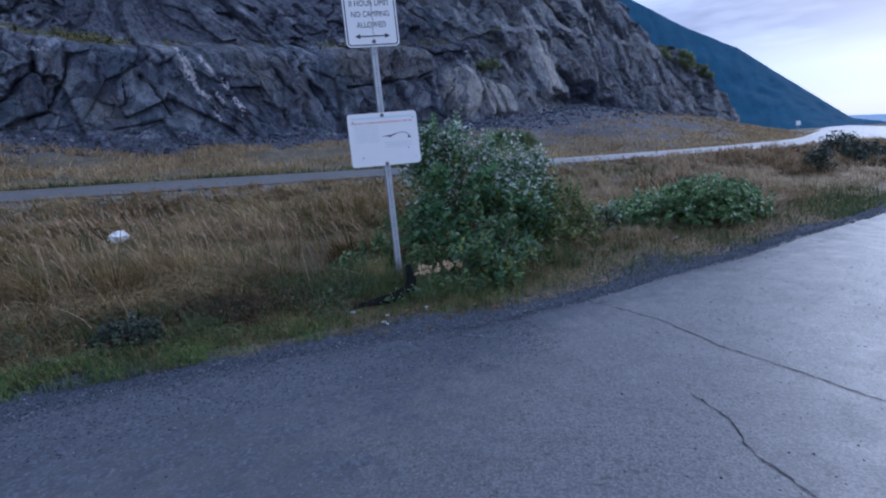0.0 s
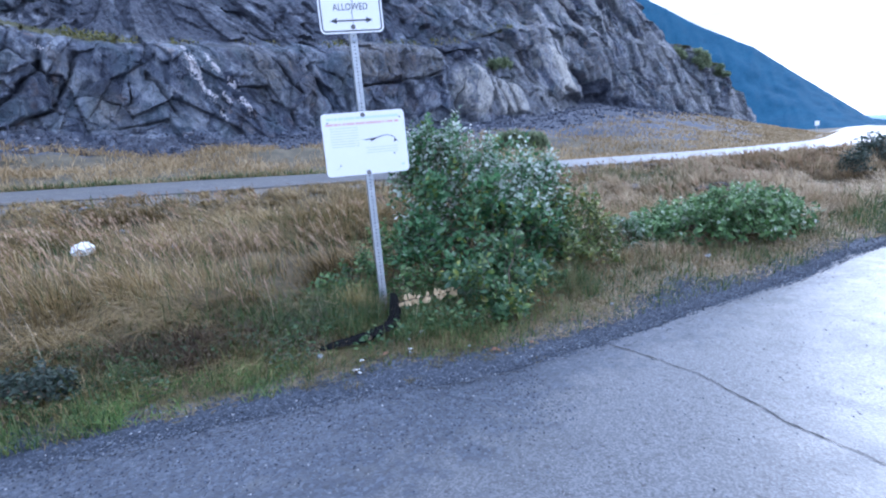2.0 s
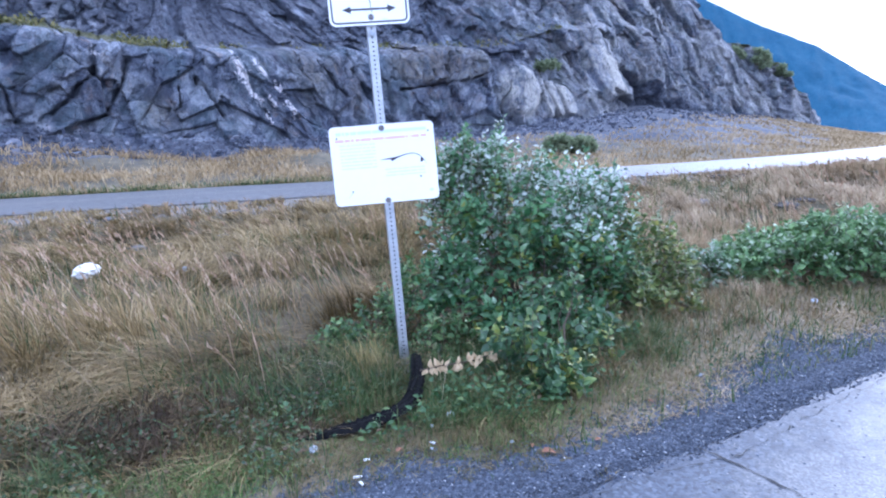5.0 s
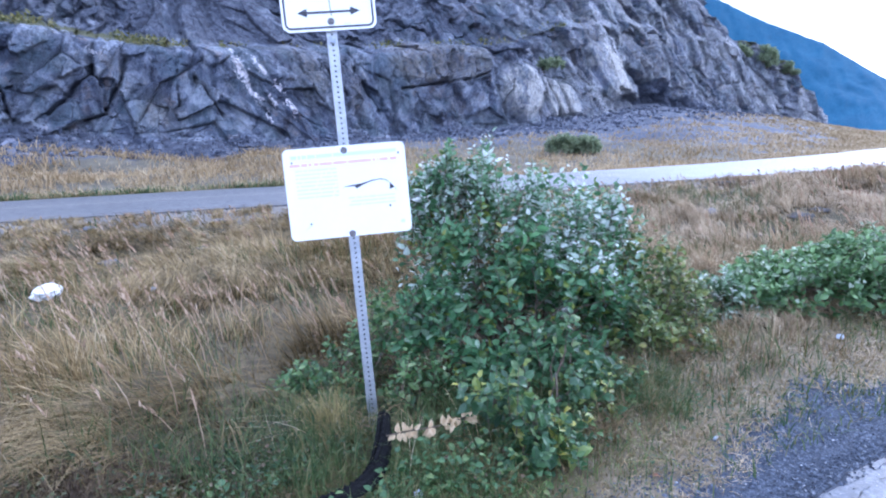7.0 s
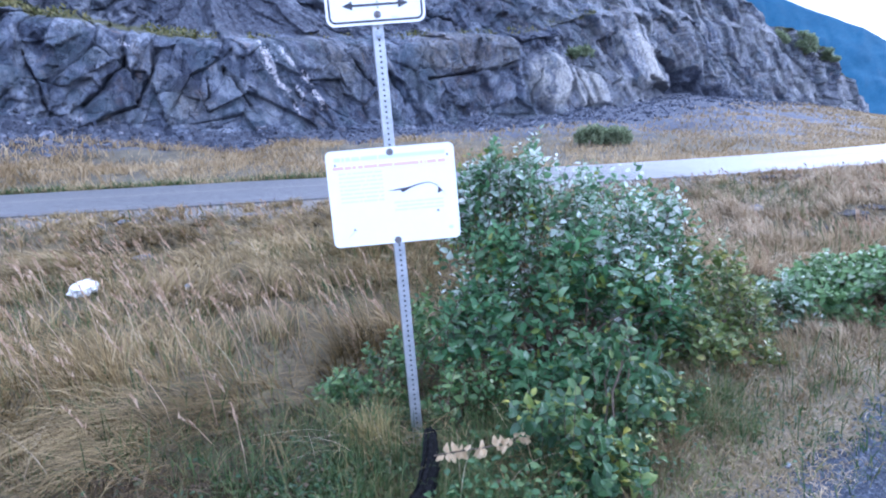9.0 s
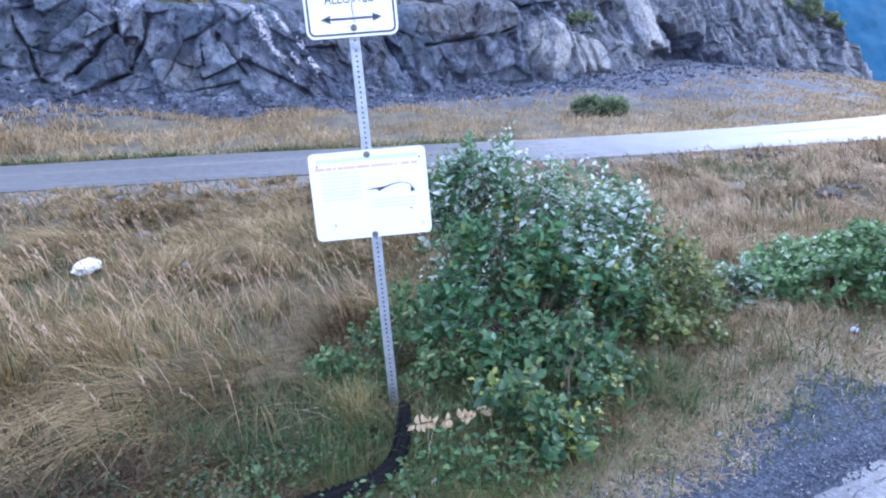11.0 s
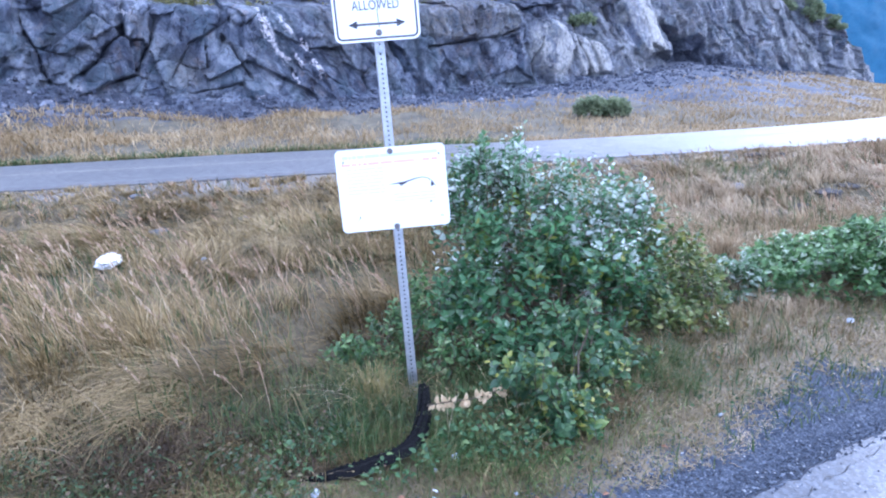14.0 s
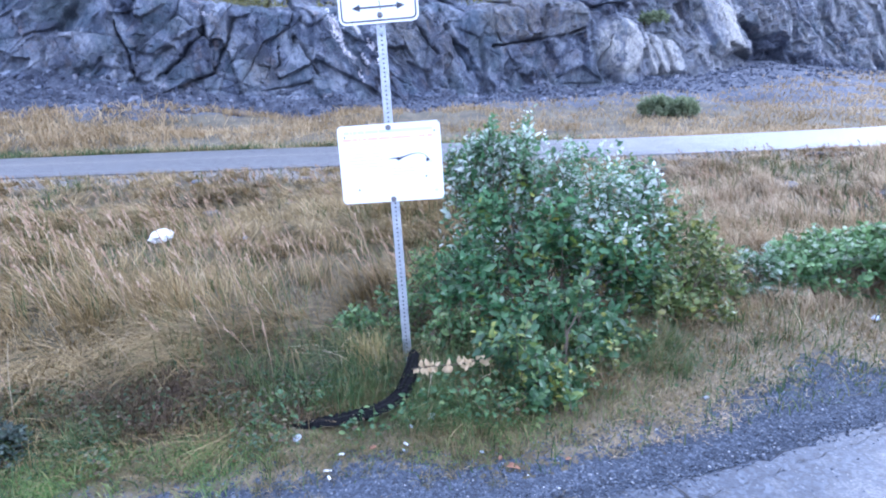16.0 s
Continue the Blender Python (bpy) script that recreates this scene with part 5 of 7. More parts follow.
bush("berry_bush", [(3.6, 1.35, 0.14, 0.75, 0.55, 0.35), (4.2, 1.3, 0.19, 0.72, 0.6, 0.44), (4.8, 1.5, 0.14, 0.5, 0.5, 0.33), (3.1, 1.2, 0.07, 0.35, 0.35, 0.22)],
     720, 11, (0.045, 0.085, 0.55, 0.75), M_LEAF_BERRY, 22, "low bright green berry bush on the grassy verge", stems=40, root=(4.0, 1.4), upright=0.6, shoot_len=(0.15, 0.3))
bush("pale_shrub", [(2.72, 1.15, 0.12, 0.26, 0.22, 0.3)], 60, 10, (0.05, 0.08, 0.5, 0.7), M_LEAF_PALE, 23,
     "small shrub with pale whitish leaves between two bushes", stems=8, root=(2.72, 1.15), shoot_len=(0.12, 0.25))
bush("low_shrub", [(-1.95, -0.96, 0.03, 0.17, 0.14, 0.16), (-2.06, -0.97, 0.02, 0.13, 0.11, 0.12), (-1.84, -0.98, 0.02, 0.12, 0.1, 0.12)], 110, 9, (0.025, 0.045, 0.5, 0.7), M_LEAF_DARK, 24,
     "small dark grey-green shrub at the edge of the gravel", stems=12, root=(-1.95, -0.97), shoot_len=(0.08, 0.16))
bush("roadside_shrub", [(11.6, 6.0, 0.5, 0.65, 0.6, 0.5), (12.7, 6.3, 0.35, 0.7, 0.6, 0.4)], 200, 10, (0.07, 0.12, 0.5, 0.7), M_LEAF_DARK, 25,
     "dark shrub in the dry grass beside the highway", stems=16, root=(12.0, 6.1), group="shrubs beside the highway")
bush("roadside_shrub", [(10.0, 5.1, 0.35, 0.35, 0.35, 0.42)], 70, 9, (0.06, 0.1, 0.5, 0.7), M_LEAF_DARK, 26,
     "narrow dark shrub in the dry grass beside the highway", stems=10, root=(10.0, 5.1), group="shrubs beside the highway")
bush("far_bush", [(10.0, 26.2, 1.35, 1.0, 0.8, 0.7), (11.4, 26.6, 1.3, 0.95, 0.8, 0.62)], 420, 11, (0.12, 0.22, 0.45, 0.65), M_LEAF_FAR, 27,
     "round green bush on the grass beyond the highway", stems=18, root=(10.7, 26.4), shoot_len=(0.3, 0.6))


def crest_shrub(x, y, z, r, seed):
    """A low thicket on the rock, far up."""
    rng = np.random.default_rng(seed)
    ob = tagged(empty("crest_shrub", Matrix.Translation((x, y, z))), "low green thicket growing on the rock crest", "shrub", "thickets on the cliff")
    n = 650
    u = rng.normal(size=(n, 3))
    u /= np.linalg.norm(u, axis=1, keepdims=True)
    p = u * np.array([r, r, r * 0.55]) * rng.uniform(0.3, 1.1, n)[:, None]
    s = rng.uniform(0.2, 0.44, n)
    v, f = leaf_mesh(p, rng.normal(size=(n, 3)), rng.normal(size=(n, 3)) + np.array([0, -0.4, 0.8]), s, s * 0.6)
    part("crown", quick_mesh("crown", v, f), M_LEAF_FAR, ob)
    verts, quads = [], []
    for i in range(7):
        a = rng.uniform(0, 6.28)
        vv, ff = tube([(0.2 * math.cos(a), 0.2 * math.sin(a), -r * 0.7), (0.4 * r * math.cos(a), 0.4 * r * math.sin(a), 0), (0.7 * r * math.cos(a), 0.7 * r * math.sin(a), r * 0.4)], [0.06, 0.045, 0.02], 5)
        b = len(verts)
        verts += vv
        quads += [tuple(i_ + b for i_ in q) for q in ff]
    tagged(part("branchwork", mesh_from("branchwork", verts, quads), M_BARK, ob), kind="stuff")
    return ob


def on_cliff(x, v):
    """A point of the rock face at foot position x and fraction v of its rise."""
    j = int(np.argmin(np.abs(V - v)))
    i = int(np.argmin(np.abs(GFX[:, j] - x)))
    return CX[i, j], CY[i, j], CZ[i, j]


r_c = random.Random(17)
for k_ in range(26):
    x_ = 60.5 + 14.5 * r_c.random()
    crest_shrub(*on_cliff(x_, 0.97 - (0.22 * r_c.random() if x_ < 66 else 0.1 * r_c.random())), r_c.uniform(0.8, 1.35), 40 + k_)
for k_, (x_, v_, r_) in enumerate([(17.8, 0.27, 0.8), (18.8, 0.27, 0.7), (19.7, 0.26, 0.6)]):
    crest_shrub(*on_cliff(x_, v_), r_, 70 + k_)


def ledge_tufts():
    """Yellow-green grass on the ledge of the rock face."""
    rng = np.random.default_rng(50)
    n = 5200
    i = rng.integers(int(np.argmin(np.abs(FX + 34))), int(np.argmin(np.abs(FX - 24))), n)
    j = np.argmin(np.abs(W[i] - (LEDGE[i, :] + rng.uniform(-0.05, 0.55, (n, 1)))), axis=1)
    xs = GFX[i, j]
    ok = rng.random(n) < np.interp(xs, [-34, -12, -9, -4, 4, 8, 18, 24], [1, 1, 0.15, 0.1, 0.45, 0.3, 0.3, 0.1]) * np.clip((fbm(xs * 0.8, xs * 0, 3) - 0.42) * 6, 0, 1)
    i, j = i[ok], j[ok]
    m = len(i)
    base = np.stack([CX[i, j], CY[i, j], CZ[i, j]], 1) + rng.normal(0, 0.08, (m, 3)) + np.array([0, 0, 0.12])
    sz = rng.uniform(0.12, 0.34, m)
    v, f = leaf_mesh(base, rng.normal(0, 1, (m, 3)) + np.array([0, 0, 0.6]), rng.normal(0, 0.6, (m, 3)) + np.array([0, -0.5, 0.6]), sz, sz * 0.55)
    tagged(part("ledge_grass", quick_mesh("ledge_grass", v, f), M_LEDGE), "yellow-green grass tufts on the rock ledge", "grass", kind="stuff")


M_LEDGE = make_blades("ledge_grass", [(0.0, (0.07, 0.08, 0.03)), (0.5, (0.17, 0.17, 0.06)), (1.0, (0.32, 0.27, 0.12))], 0.3)
ledge_tufts()


def scatter(n, seed, x_range, q_range, power=1.0):
    """Spots on the verge: x in a range, and a share q of the way from the pavement's edge to the highway."""
    rng = np.random.default_rng(seed)
    x = rng.uniform(*x_range, n)
    q = q_range[0] + (q_range[1] - q_range[0]) * rng.random(n) ** power
    lo = pave_edge(x) + 0.30 + 0.28 * fbm(x * 1.7, x * 0 + 5.1, 5)
    hi = ROAD_NEAR - 0.15 + road_bend(x)
    return x, lo + (hi - lo) * q, q, rng


def grass(name, x, y, h, bend, width, az, rng, material, label, category="grass", seg=3):
    base = np.stack([x, y, land(x, y) - 0.01], 1)
    v, f = ribbons(base, az, h, bend, width, rng.normal(0, 0.7, len(x)), seg)
    ob = part(name, quick_mesh(name, v, f), material)
    return tagged(ob, label, category, kind="stuff")


def keep(mask, *arrays):
    return [a[mask] for a in arrays]


# tall dry grass on the bank: tussocks that lean over in swathes
def tussocks(count, seed, per, x_range, q_range, power):
    """Blades gathered in tussocks; returns foot x and y, share up the bank, and for each blade its tussock's numbers."""
    x, y, q, rng = scatter(count, seed, x_range, q_range, power)
    ok = rng.random(count) < np.clip(0.38 + 2.4 * (fbm(x * 0.9, y * 0.9, 1) - 0.32), 0.2, 1) * (0.3 + 0.7 * np.exp(-np.clip(np.hypot(x, y + 3) - 4, 0, None) / 7.0))
    x, y, q = keep(ok, x, y, q)
    n = np.maximum(3, (per * rng.uniform(0.4, 1.6, len(x))).astype(int))
    who = np.repeat(np.arange(len(x)), n)
    m = len(who)
    rad, ang = np.abs(rng.normal(0, 0.07, m)), rng.uniform(0, 6.28, m)
    tall, tilt = rng.uniform(0.5, 1.1, len(x)) * (0.55 + 0.9 * fbm(x * 1.3, y * 1.3, 0, 2)), rng.normal(0, 0.35, len(x))
    return x[who] + rad * np.cos(ang), y[who] + rad * np.sin(ang), q[who], ang, tall[who], tilt[who], rng


BAG_X, BAG_Y = -3.21, 2.9
x, y, q, ang, tall, tilt, rng = tussocks(12500, 61, 32, (-12, 17), (0.0, 1.0), 1.2)
ok = ~((q < 0.10) & (rng.random(len(x)) < 0.6)) & ~((x > -0.75) & (x < 0.35) & (y < -0.05)) & ~((x > -0.2) & (x < 2.3) & (y < 1.2) & (rng.random(len(x)) < 0.7))
ok &= ~((x > 0.9) & (y - pave_edge(x) < 1.15) & (rng.random(len(x)) < 0.9))
ok &= ~((np.abs(x - BAG_X - 0.05) < 0.28) & (y > BAG_Y - 0.75) & (y < BAG_Y + 0.15))
x, y, q, ang, tall, tilt = keep(ok, x, y, q, ang, tall, tilt)
m_ = len(x)
swathe = fbm(x * 0.5, y * 0.5, 4, 3)
dist_ = np.hypot(x, y + 3)
flat_ = np.clip(fbm(x * 0.9 + 4, y * 0.9, 6, 3) * 3.0 - 0.95, 0, 1)
h_ = rng.uniform(0.20, 0.52, m_) * tall * np.interp(q, [0, 0.08, 0.2, 0.7, 0.9, 1], [0.3, 0.55, 1.0, 0.9, 0.55, 0.35])
lean_az = math.pi * (0.97 + 2.4 * (swathe - 0.5)) + 1.3 * tilt
dx_, dy_ = np.cos(lean_az) * (0.55 + 0.7 * flat_) + 0.46 * np.cos(ang), np.sin(lean_az) * (0.55 + 0.7 * flat_) + 0.46 * np.sin(ang)
bend_ = np.clip(np.hypot(dx_, dy_) * rng.uniform(0.5, 1.3, m_) + 0.7 * flat_, 0.05, 1.7)
width_ = (0.0032 + 0.0008 * dist_) * rng.uniform(0.55, 1.35, m_)
way_ = np.arctan2(dy_, dx_) + rng.normal(0, 0.4, m_)
pale_side = x + 2.5 * (fbm(x * 0.6, y * 0.6, 7, 3) - 0.5) > 2.4
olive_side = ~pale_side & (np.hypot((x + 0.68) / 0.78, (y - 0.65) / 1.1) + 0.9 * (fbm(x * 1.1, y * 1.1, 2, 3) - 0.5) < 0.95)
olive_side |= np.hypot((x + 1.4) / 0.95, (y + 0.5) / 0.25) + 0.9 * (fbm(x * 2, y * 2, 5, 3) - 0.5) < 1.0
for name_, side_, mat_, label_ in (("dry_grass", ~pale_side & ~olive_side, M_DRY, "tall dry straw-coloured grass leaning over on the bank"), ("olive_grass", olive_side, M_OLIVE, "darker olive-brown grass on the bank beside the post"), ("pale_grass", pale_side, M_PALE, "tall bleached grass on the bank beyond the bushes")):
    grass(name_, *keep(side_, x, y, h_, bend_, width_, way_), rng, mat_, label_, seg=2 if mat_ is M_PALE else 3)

# matted old grass under it
n_ = 60000
x, y, q, rng = scatter(n_, 66, (-10, 13), (0.03, 1.0), 1.3)
ok = (rng.random(n_) < 0.35 + 0.65 * np.exp(-np.hypot(x, y + 3) / 8)) & ~((x > -0.75) & (x < 0.35) & (y < -0.05)) & ~((x > 0.9) & (y - pave_edge(x) < 1.3) & (rng.random(n_) < 0.9))
x, y, q = keep(ok, x, y, q)
m_ = len(x)
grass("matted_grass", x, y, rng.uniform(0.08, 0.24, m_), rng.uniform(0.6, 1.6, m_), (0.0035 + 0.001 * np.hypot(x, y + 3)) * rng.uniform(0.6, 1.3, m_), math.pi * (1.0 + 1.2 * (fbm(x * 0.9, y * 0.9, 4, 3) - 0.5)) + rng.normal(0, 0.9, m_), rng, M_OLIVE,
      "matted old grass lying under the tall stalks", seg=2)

# long pale stalks that arch over the rest
n_ = 170
x, y, q, rng = scatter(n_, 67, (-6, 6), (0.05, 0.8), 1.2)
ok = ~((x > -0.2) & (x < 2.6) & (y < 1.3))
x, y, q = keep(ok, x, y, q)
m_ = len(x)
grass("arching_stalks", x, y, rng.uniform(0.4, 0.75, m_), rng.uniform(0.5, 1.2, m_), rng.uniform(0.002, 0.0036, m_), math.pi + rng.normal(0, 1.0, m_), rng, M_STALK, "long pale grass stalks arching over", seg=7)


# seed heads: stalks with a plume of short spikelets
n_ = 5200
x, y, q, rng = scatter(n_, 62, (-11, 15), (0.08, 0.95), 1.1)
clump = fbm(x * 1.1, y * 1.1, 2)
ok = (rng.random(n_) < np.clip((clump - 0.38) * 4, 0.04, 1)) & ~((x > -0.7) & (x < 2.6) & (y < 0.9)) & ~((x > 2.2) & (y - pave_edge(x) < 2.4)) & ~((x > 2.5) & (rng.random(n_) < 0.5))
x, y, q = keep(ok, x, y, q)
m_ = len(x)
sh = rng.uniform(0.4, 0.72, m_) * np.interp(q, [0, 0.2, 0.45, 0.75, 1], [0.6, 1, 0.85, 0.45, 0.3])
saz = math.pi + rng.normal(0, 0.5, m_)
sb = rng.uniform(0.15, 0.55, m_)
base = np.stack([x, y, land(x, y)], 1)
dirs = np.stack([np.cos(saz), np.sin(saz), np.zeros(m_)], 1)
wide = 0.0028 + 0.0006 * np.hypot(x, y + 3)
v1, f1_ = ribbons(base, saz, sh, sb, wide, rng.normal(0, 0.6, m_))
parts_v, parts_f, off_ = [v1], [f1_], len(v1)
for j in range(9):
    t = 0.70 + 0.033 * j
    c = base + dirs * (sb * t ** 1.8 * sh)[:, None] + np.array([0, 0, 1.0]) * (sh * (t - 0.42 * sb * t ** 2.2))[:, None]
    v2, f2_ = ribbons(c, saz + rng.normal(0, 1.2, m_), rng.uniform(0.03, 0.06, m_) * (1.15 - 0.06 * j), rng.uniform(0.2, 0.7, m_), wide * 1.9, rng.normal(0, 1, m_), 2)
    parts_v.append(v2)
    parts_f.append(f2_ + off_)
    off_ += len(v2)
tagged(part("seed_heads", quick_mesh("seed_heads", np.concatenate(parts_v), np.concatenate(parts_f)), M_SEED), "feathery reddish-brown grass seed heads on the bank", "grass", kind="stuff")

# short green grass: along the gravel, and round the foot of the signpost
n_ = 52000
x, y, q, rng = scatter(n_, 63, (-6, 9), (-0.05, 0.16), 1.2)
ok = rng.random(n_) < np.clip((fbm(x * 1.6, y * 1.6, 7) - 0.30) * 3.2, 0.08, 1) * np.interp(x, [-6, -1.6, -0.9, 0.3, 2.5, 9], [1, 0.9, 0.5, 0.3, 0.3, 0.4])
x, y, q = keep(ok, x, y, q)
x2, y2 = np.concatenate([rng.normal(-0.4, 0.3, 3200), rng.normal(0.45, 0.3, 2000)]), np.concatenate([rng.normal(-0.2, 0.24, 3200), rng.normal(0.1, 0.25, 2000)])
ok = rng.random(5200) < np.clip((fbm(x2 * 3.5, y2 * 3.5, 2) - 0.32) * 4, 0.05, 1)
x2, y2 = x2[ok], y2[ok]
x3, y3 = rng.uniform(-7, 8, 11000), rng.uniform(-0.4, 6.5, 11000)
ok = (fbm(x3 * 0.7, y3 * 0.7, 3) > 0.56) & (y3 - pave_edge(x3) > 0.7) & (y3 - road_bend(x3) < 7.2)
x3, y3 = x3[ok], y3[ok]
hh = np.concatenate([rng.uniform(0.05, 0.17, len(x)), rng.uniform(0.10, 0.27, len(x2)), rng.uniform(0.15, 0.38, len(x3))])
x, y = np.concatenate([x, x2, x3]), np.concatenate([y, y2, y3])
tyre_y = np.interp(x, [-0.5, -0.2, -0.1, -0.03, 0.012, 0.06], [-0.67, -0.635, -0.61, -0.555, -0.48, -0.16])
ok = (y - pave_edge(x) > 0.2) & ~((x > -0.66) & (x < 0.16) & (y < tyre_y + 0.05) & (y > tyre_y - 0.12) & (hh > 0.06))
x, y, hh = keep(ok, x, y, hh)
m_ = len(x)
grass("green_grass", x, y, hh, np.clip(rng.normal(0.55, 0.35, m_), 0, 1.4), (0.003 + 0.0007 * np.hypot(x, y + 3)) * rng.uniform(0.7, 1.4, m_), rng.uniform(0, 6.28, m_), rng, M_GREEN,
      "short green grass along the gravel and round the post")

# thin straw scattered over the verge between gravel and bush
n_ = 19000
rng = np.random.default_rng(64)
x = rng.uniform(-4, 9, n_)
y = pave_edge(x) + rng.uniform(0.22, 1.25, n_)
ok = rng.random(n_) < np.clip((fbm(x * 2.5, y * 2.5, 2) - 0.32) * 3, 0.03, 1) * np.interp(x, [-1.2, -0.8, 0.6, 1.0], [1, 0.35, 0.35, 0.8]) * np.where(y - pave_edge(x) > 0.1 + 0.75 * fbm(x * 1.5, y * 1.5, 5), 1, 0.12)
x, y = keep(ok, x, y)
m_ = len(x)
grass("verge_straw", x, y, rng.uniform(0.04, 0.16, m_) * np.interp(x, [-4, 0.6, 1.0, 9], [0.8, 0.8, 0.4, 0.45]), np.clip(rng.normal(0.9, 0.4, m_), 0.1, 1.6), (0.0028 + 0.0006 * np.hypot(x, y + 3)) * rng.uniform(0.7, 1.3, m_), rng.uniform(0, 6.28, m_), rng, M_DRY,
      "short dry straw on the stony verge")

# a low mat of weeds and moss between gravel and bank
n_ = 70000
rng = np.random.default_rng(68)
x = rng.uniform(-4, 7, n_)
y = pave_edge(x) + 0.25 + 0.95 * rng.random(n_)
ok = rng.random(n_) < np.clip((fbm(x * 2.2, y * 2.2, 6) - 0.25) * 3.0, 0.02, 1) * np.clip((y - pave_edge(x) - 0.22 - 0.25 * fbm(x * 3, y * 3, 1)) * 5, 0.03, 1) * np.interp(x, [-4, 0.6, 1.2, 7], [1, 1, 0.4, 0.4])
x, y = keep(ok, x, y)
m_ = len(x)
tyre_y = np.interp(x, [-0.5, -0.2, -0.1, -0.03, 0.012, 0.06], [-0.67, -0.635, -0.61, -0.555, -0.48, -0.16])
low_ = np.where((x > -0.66) & (x < 0.16) & (np.abs(y - tyre_y + 0.08) < 0.14), 0.4, 1.0)
mat_h, mat_b = rng.uniform(0.015, 0.075, m_) * low_, rng.uniform(0.3, 1.6, m_)
mat_w, mat_az = (0.004 + 0.0008 * np.hypot(x, y + 3)) * rng.uniform(0.7, 1.5, m_), rng.uniform(0, 6.28, m_)
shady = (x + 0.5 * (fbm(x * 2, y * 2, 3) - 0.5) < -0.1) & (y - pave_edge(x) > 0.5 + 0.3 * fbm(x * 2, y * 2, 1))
grass("verge_mat", *keep(~shady, x, y, mat_h, mat_b, mat_w, mat_az), rng, M_MAT, "low mat of withered weeds and grass on the verge", seg=2)
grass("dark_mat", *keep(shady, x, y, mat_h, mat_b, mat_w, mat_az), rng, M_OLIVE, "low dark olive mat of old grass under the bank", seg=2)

n_ = 19000
rng = np.random.default_rng(69)
x = rng.uniform(-5, -0.55, n_)
y = pave_edge(x) + 0.2 + 0.42 * rng.random(n_) ** 0.8
ok = rng.random(n_) < np.clip((fbm(x * 2.6, y * 2.6, 2) - 0.36) * 5, 0.03, 1) * np.interp(x, [-5, -1.4, -0.9, -0.55], [1, 1, 0.6, 0.08])
x, y = keep(ok, x, y)
m_ = len(x)
grass("lush_grass", x, y, rng.uniform(0.03, 0.12, m_), rng.uniform(0.4, 1.6, m_), (0.003 + 0.0007 * np.hypot(x, y + 3)) * rng.uniform(0.7, 1.5, m_), rng.uniform(0, 6.28, m_), rng, M_LUSH, "bright green young grass at the edge of the gravel")

# dark brown withered weeds at the foot of the bank
n_ = 5000
rng = np.random.default_rng(88)
x, y = rng.normal(-1.35, 0.55, n_), rng.normal(-0.5, 0.14, n_)
ok = (rng.random(n_) < np.clip((fbm(x * 3.2, y * 3.2, 4) - 0.36) * 5, 0.05, 1)) & (y - pave_edge(x) > 0.65) & (x < -0.45)
x, y = keep(ok, x, y)
m_ = len(x)
grass("brown_weeds", x, y, rng.uniform(0.04, 0.2, m_), rng.uniform(0.2, 1.5, m_), rng.uniform(0.004, 0.01, m_), rng.uniform(0, 6.28, m_), rng, M_UMBER, "dark brown withered weeds at the foot of the bank")

# straw fringe that creeps down over the gravel
n_ = 22000
rng = np.random.default_rng(89)
x = rng.uniform(-1.9, 0.5, n_)
q = 0.14 + 0.5 * rng.random(n_)
y = pave_edge(x) + q
ok = rng.random(n_) < np.clip((fbm(x * 4, y * 4, 7) - 0.36) * 4, 0.02, 1) * np.clip((q - 0.12 - 0.3 * (fbm(x * 2.4, x * 0 + 4.4, 6) - 0.3)) * 6, 0.0, 1) * np.interp(x, [-1.9, -1.4, 0.1, 0.5], [0.3, 1, 1, 0.4])
x, y = keep(ok, x, y)
m_ = len(x)
grass("straw_fringe", x, y, rng.uniform(0.015, 0.06, m_), rng.uniform(0.5, 1.6, m_), rng.uniform(0.0025, 0.005, m_), rng.uniform(0, 6.28, m_), rng, M_MAT, "short withered grass and straw creeping over the gravel", seg=2)

# fine weeds and grass round the tyre, down to the gravel
for name_, mat_, seed_, n_, lo_, hi_, label_ in (("fine_green_grass", M_LUSH, 84, 5500, 0.03, 0.13, "fine green grass and weeds round the foot of the post"),
                                                 ("fine_straw", M_MAT, 85, 17000, 0.02, 0.09, "fine withered grass on the verge by the post")):
    rng = np.random.default_rng(seed_)
    x = rng.normal(0.0, 0.75, n_)
    q = 0.36 + 0.62 * rng.random(n_) + 0.10 * (fbm(x * 4, x * 0 + 1.5, 3) - 0.5)
    y = pave_edge(x) + q
    ok = (rng.random(n_) < np.clip((fbm(x * 4 + seed_, y * 4, 5) - 0.3) * 4, 0.1, 1)) & (np.abs(x) < 1.8)
    tyre_y = np.interp(x, [-0.5, -0.2, -0.1, -0.03, 0.012, 0.06], [-0.67, -0.635, -0.61, -0.555, -0.48, -0.16])
    ok &= ~((x > -0.55) & (x < 0.1) & (np.abs(y - tyre_y) < 0.05))
    x, y, q = keep(ok, x, y, q)
    m_ = len(x)
    front = (x > -0.5) & (x < 0.1) & (y < -0.62)
    grass(name_, x, y, rng.uniform(lo_, hi_, m_) * np.where(front, 0.5, 1.0) * np.interp(q, [0.36, 0.6], [0.6, 1]), rng.uniform(0.1, 1.1, m_), rng.uniform(0.0016, 0.0042, m_), rng.uniform(0, 6.28, m_), rng, mat_, label_)

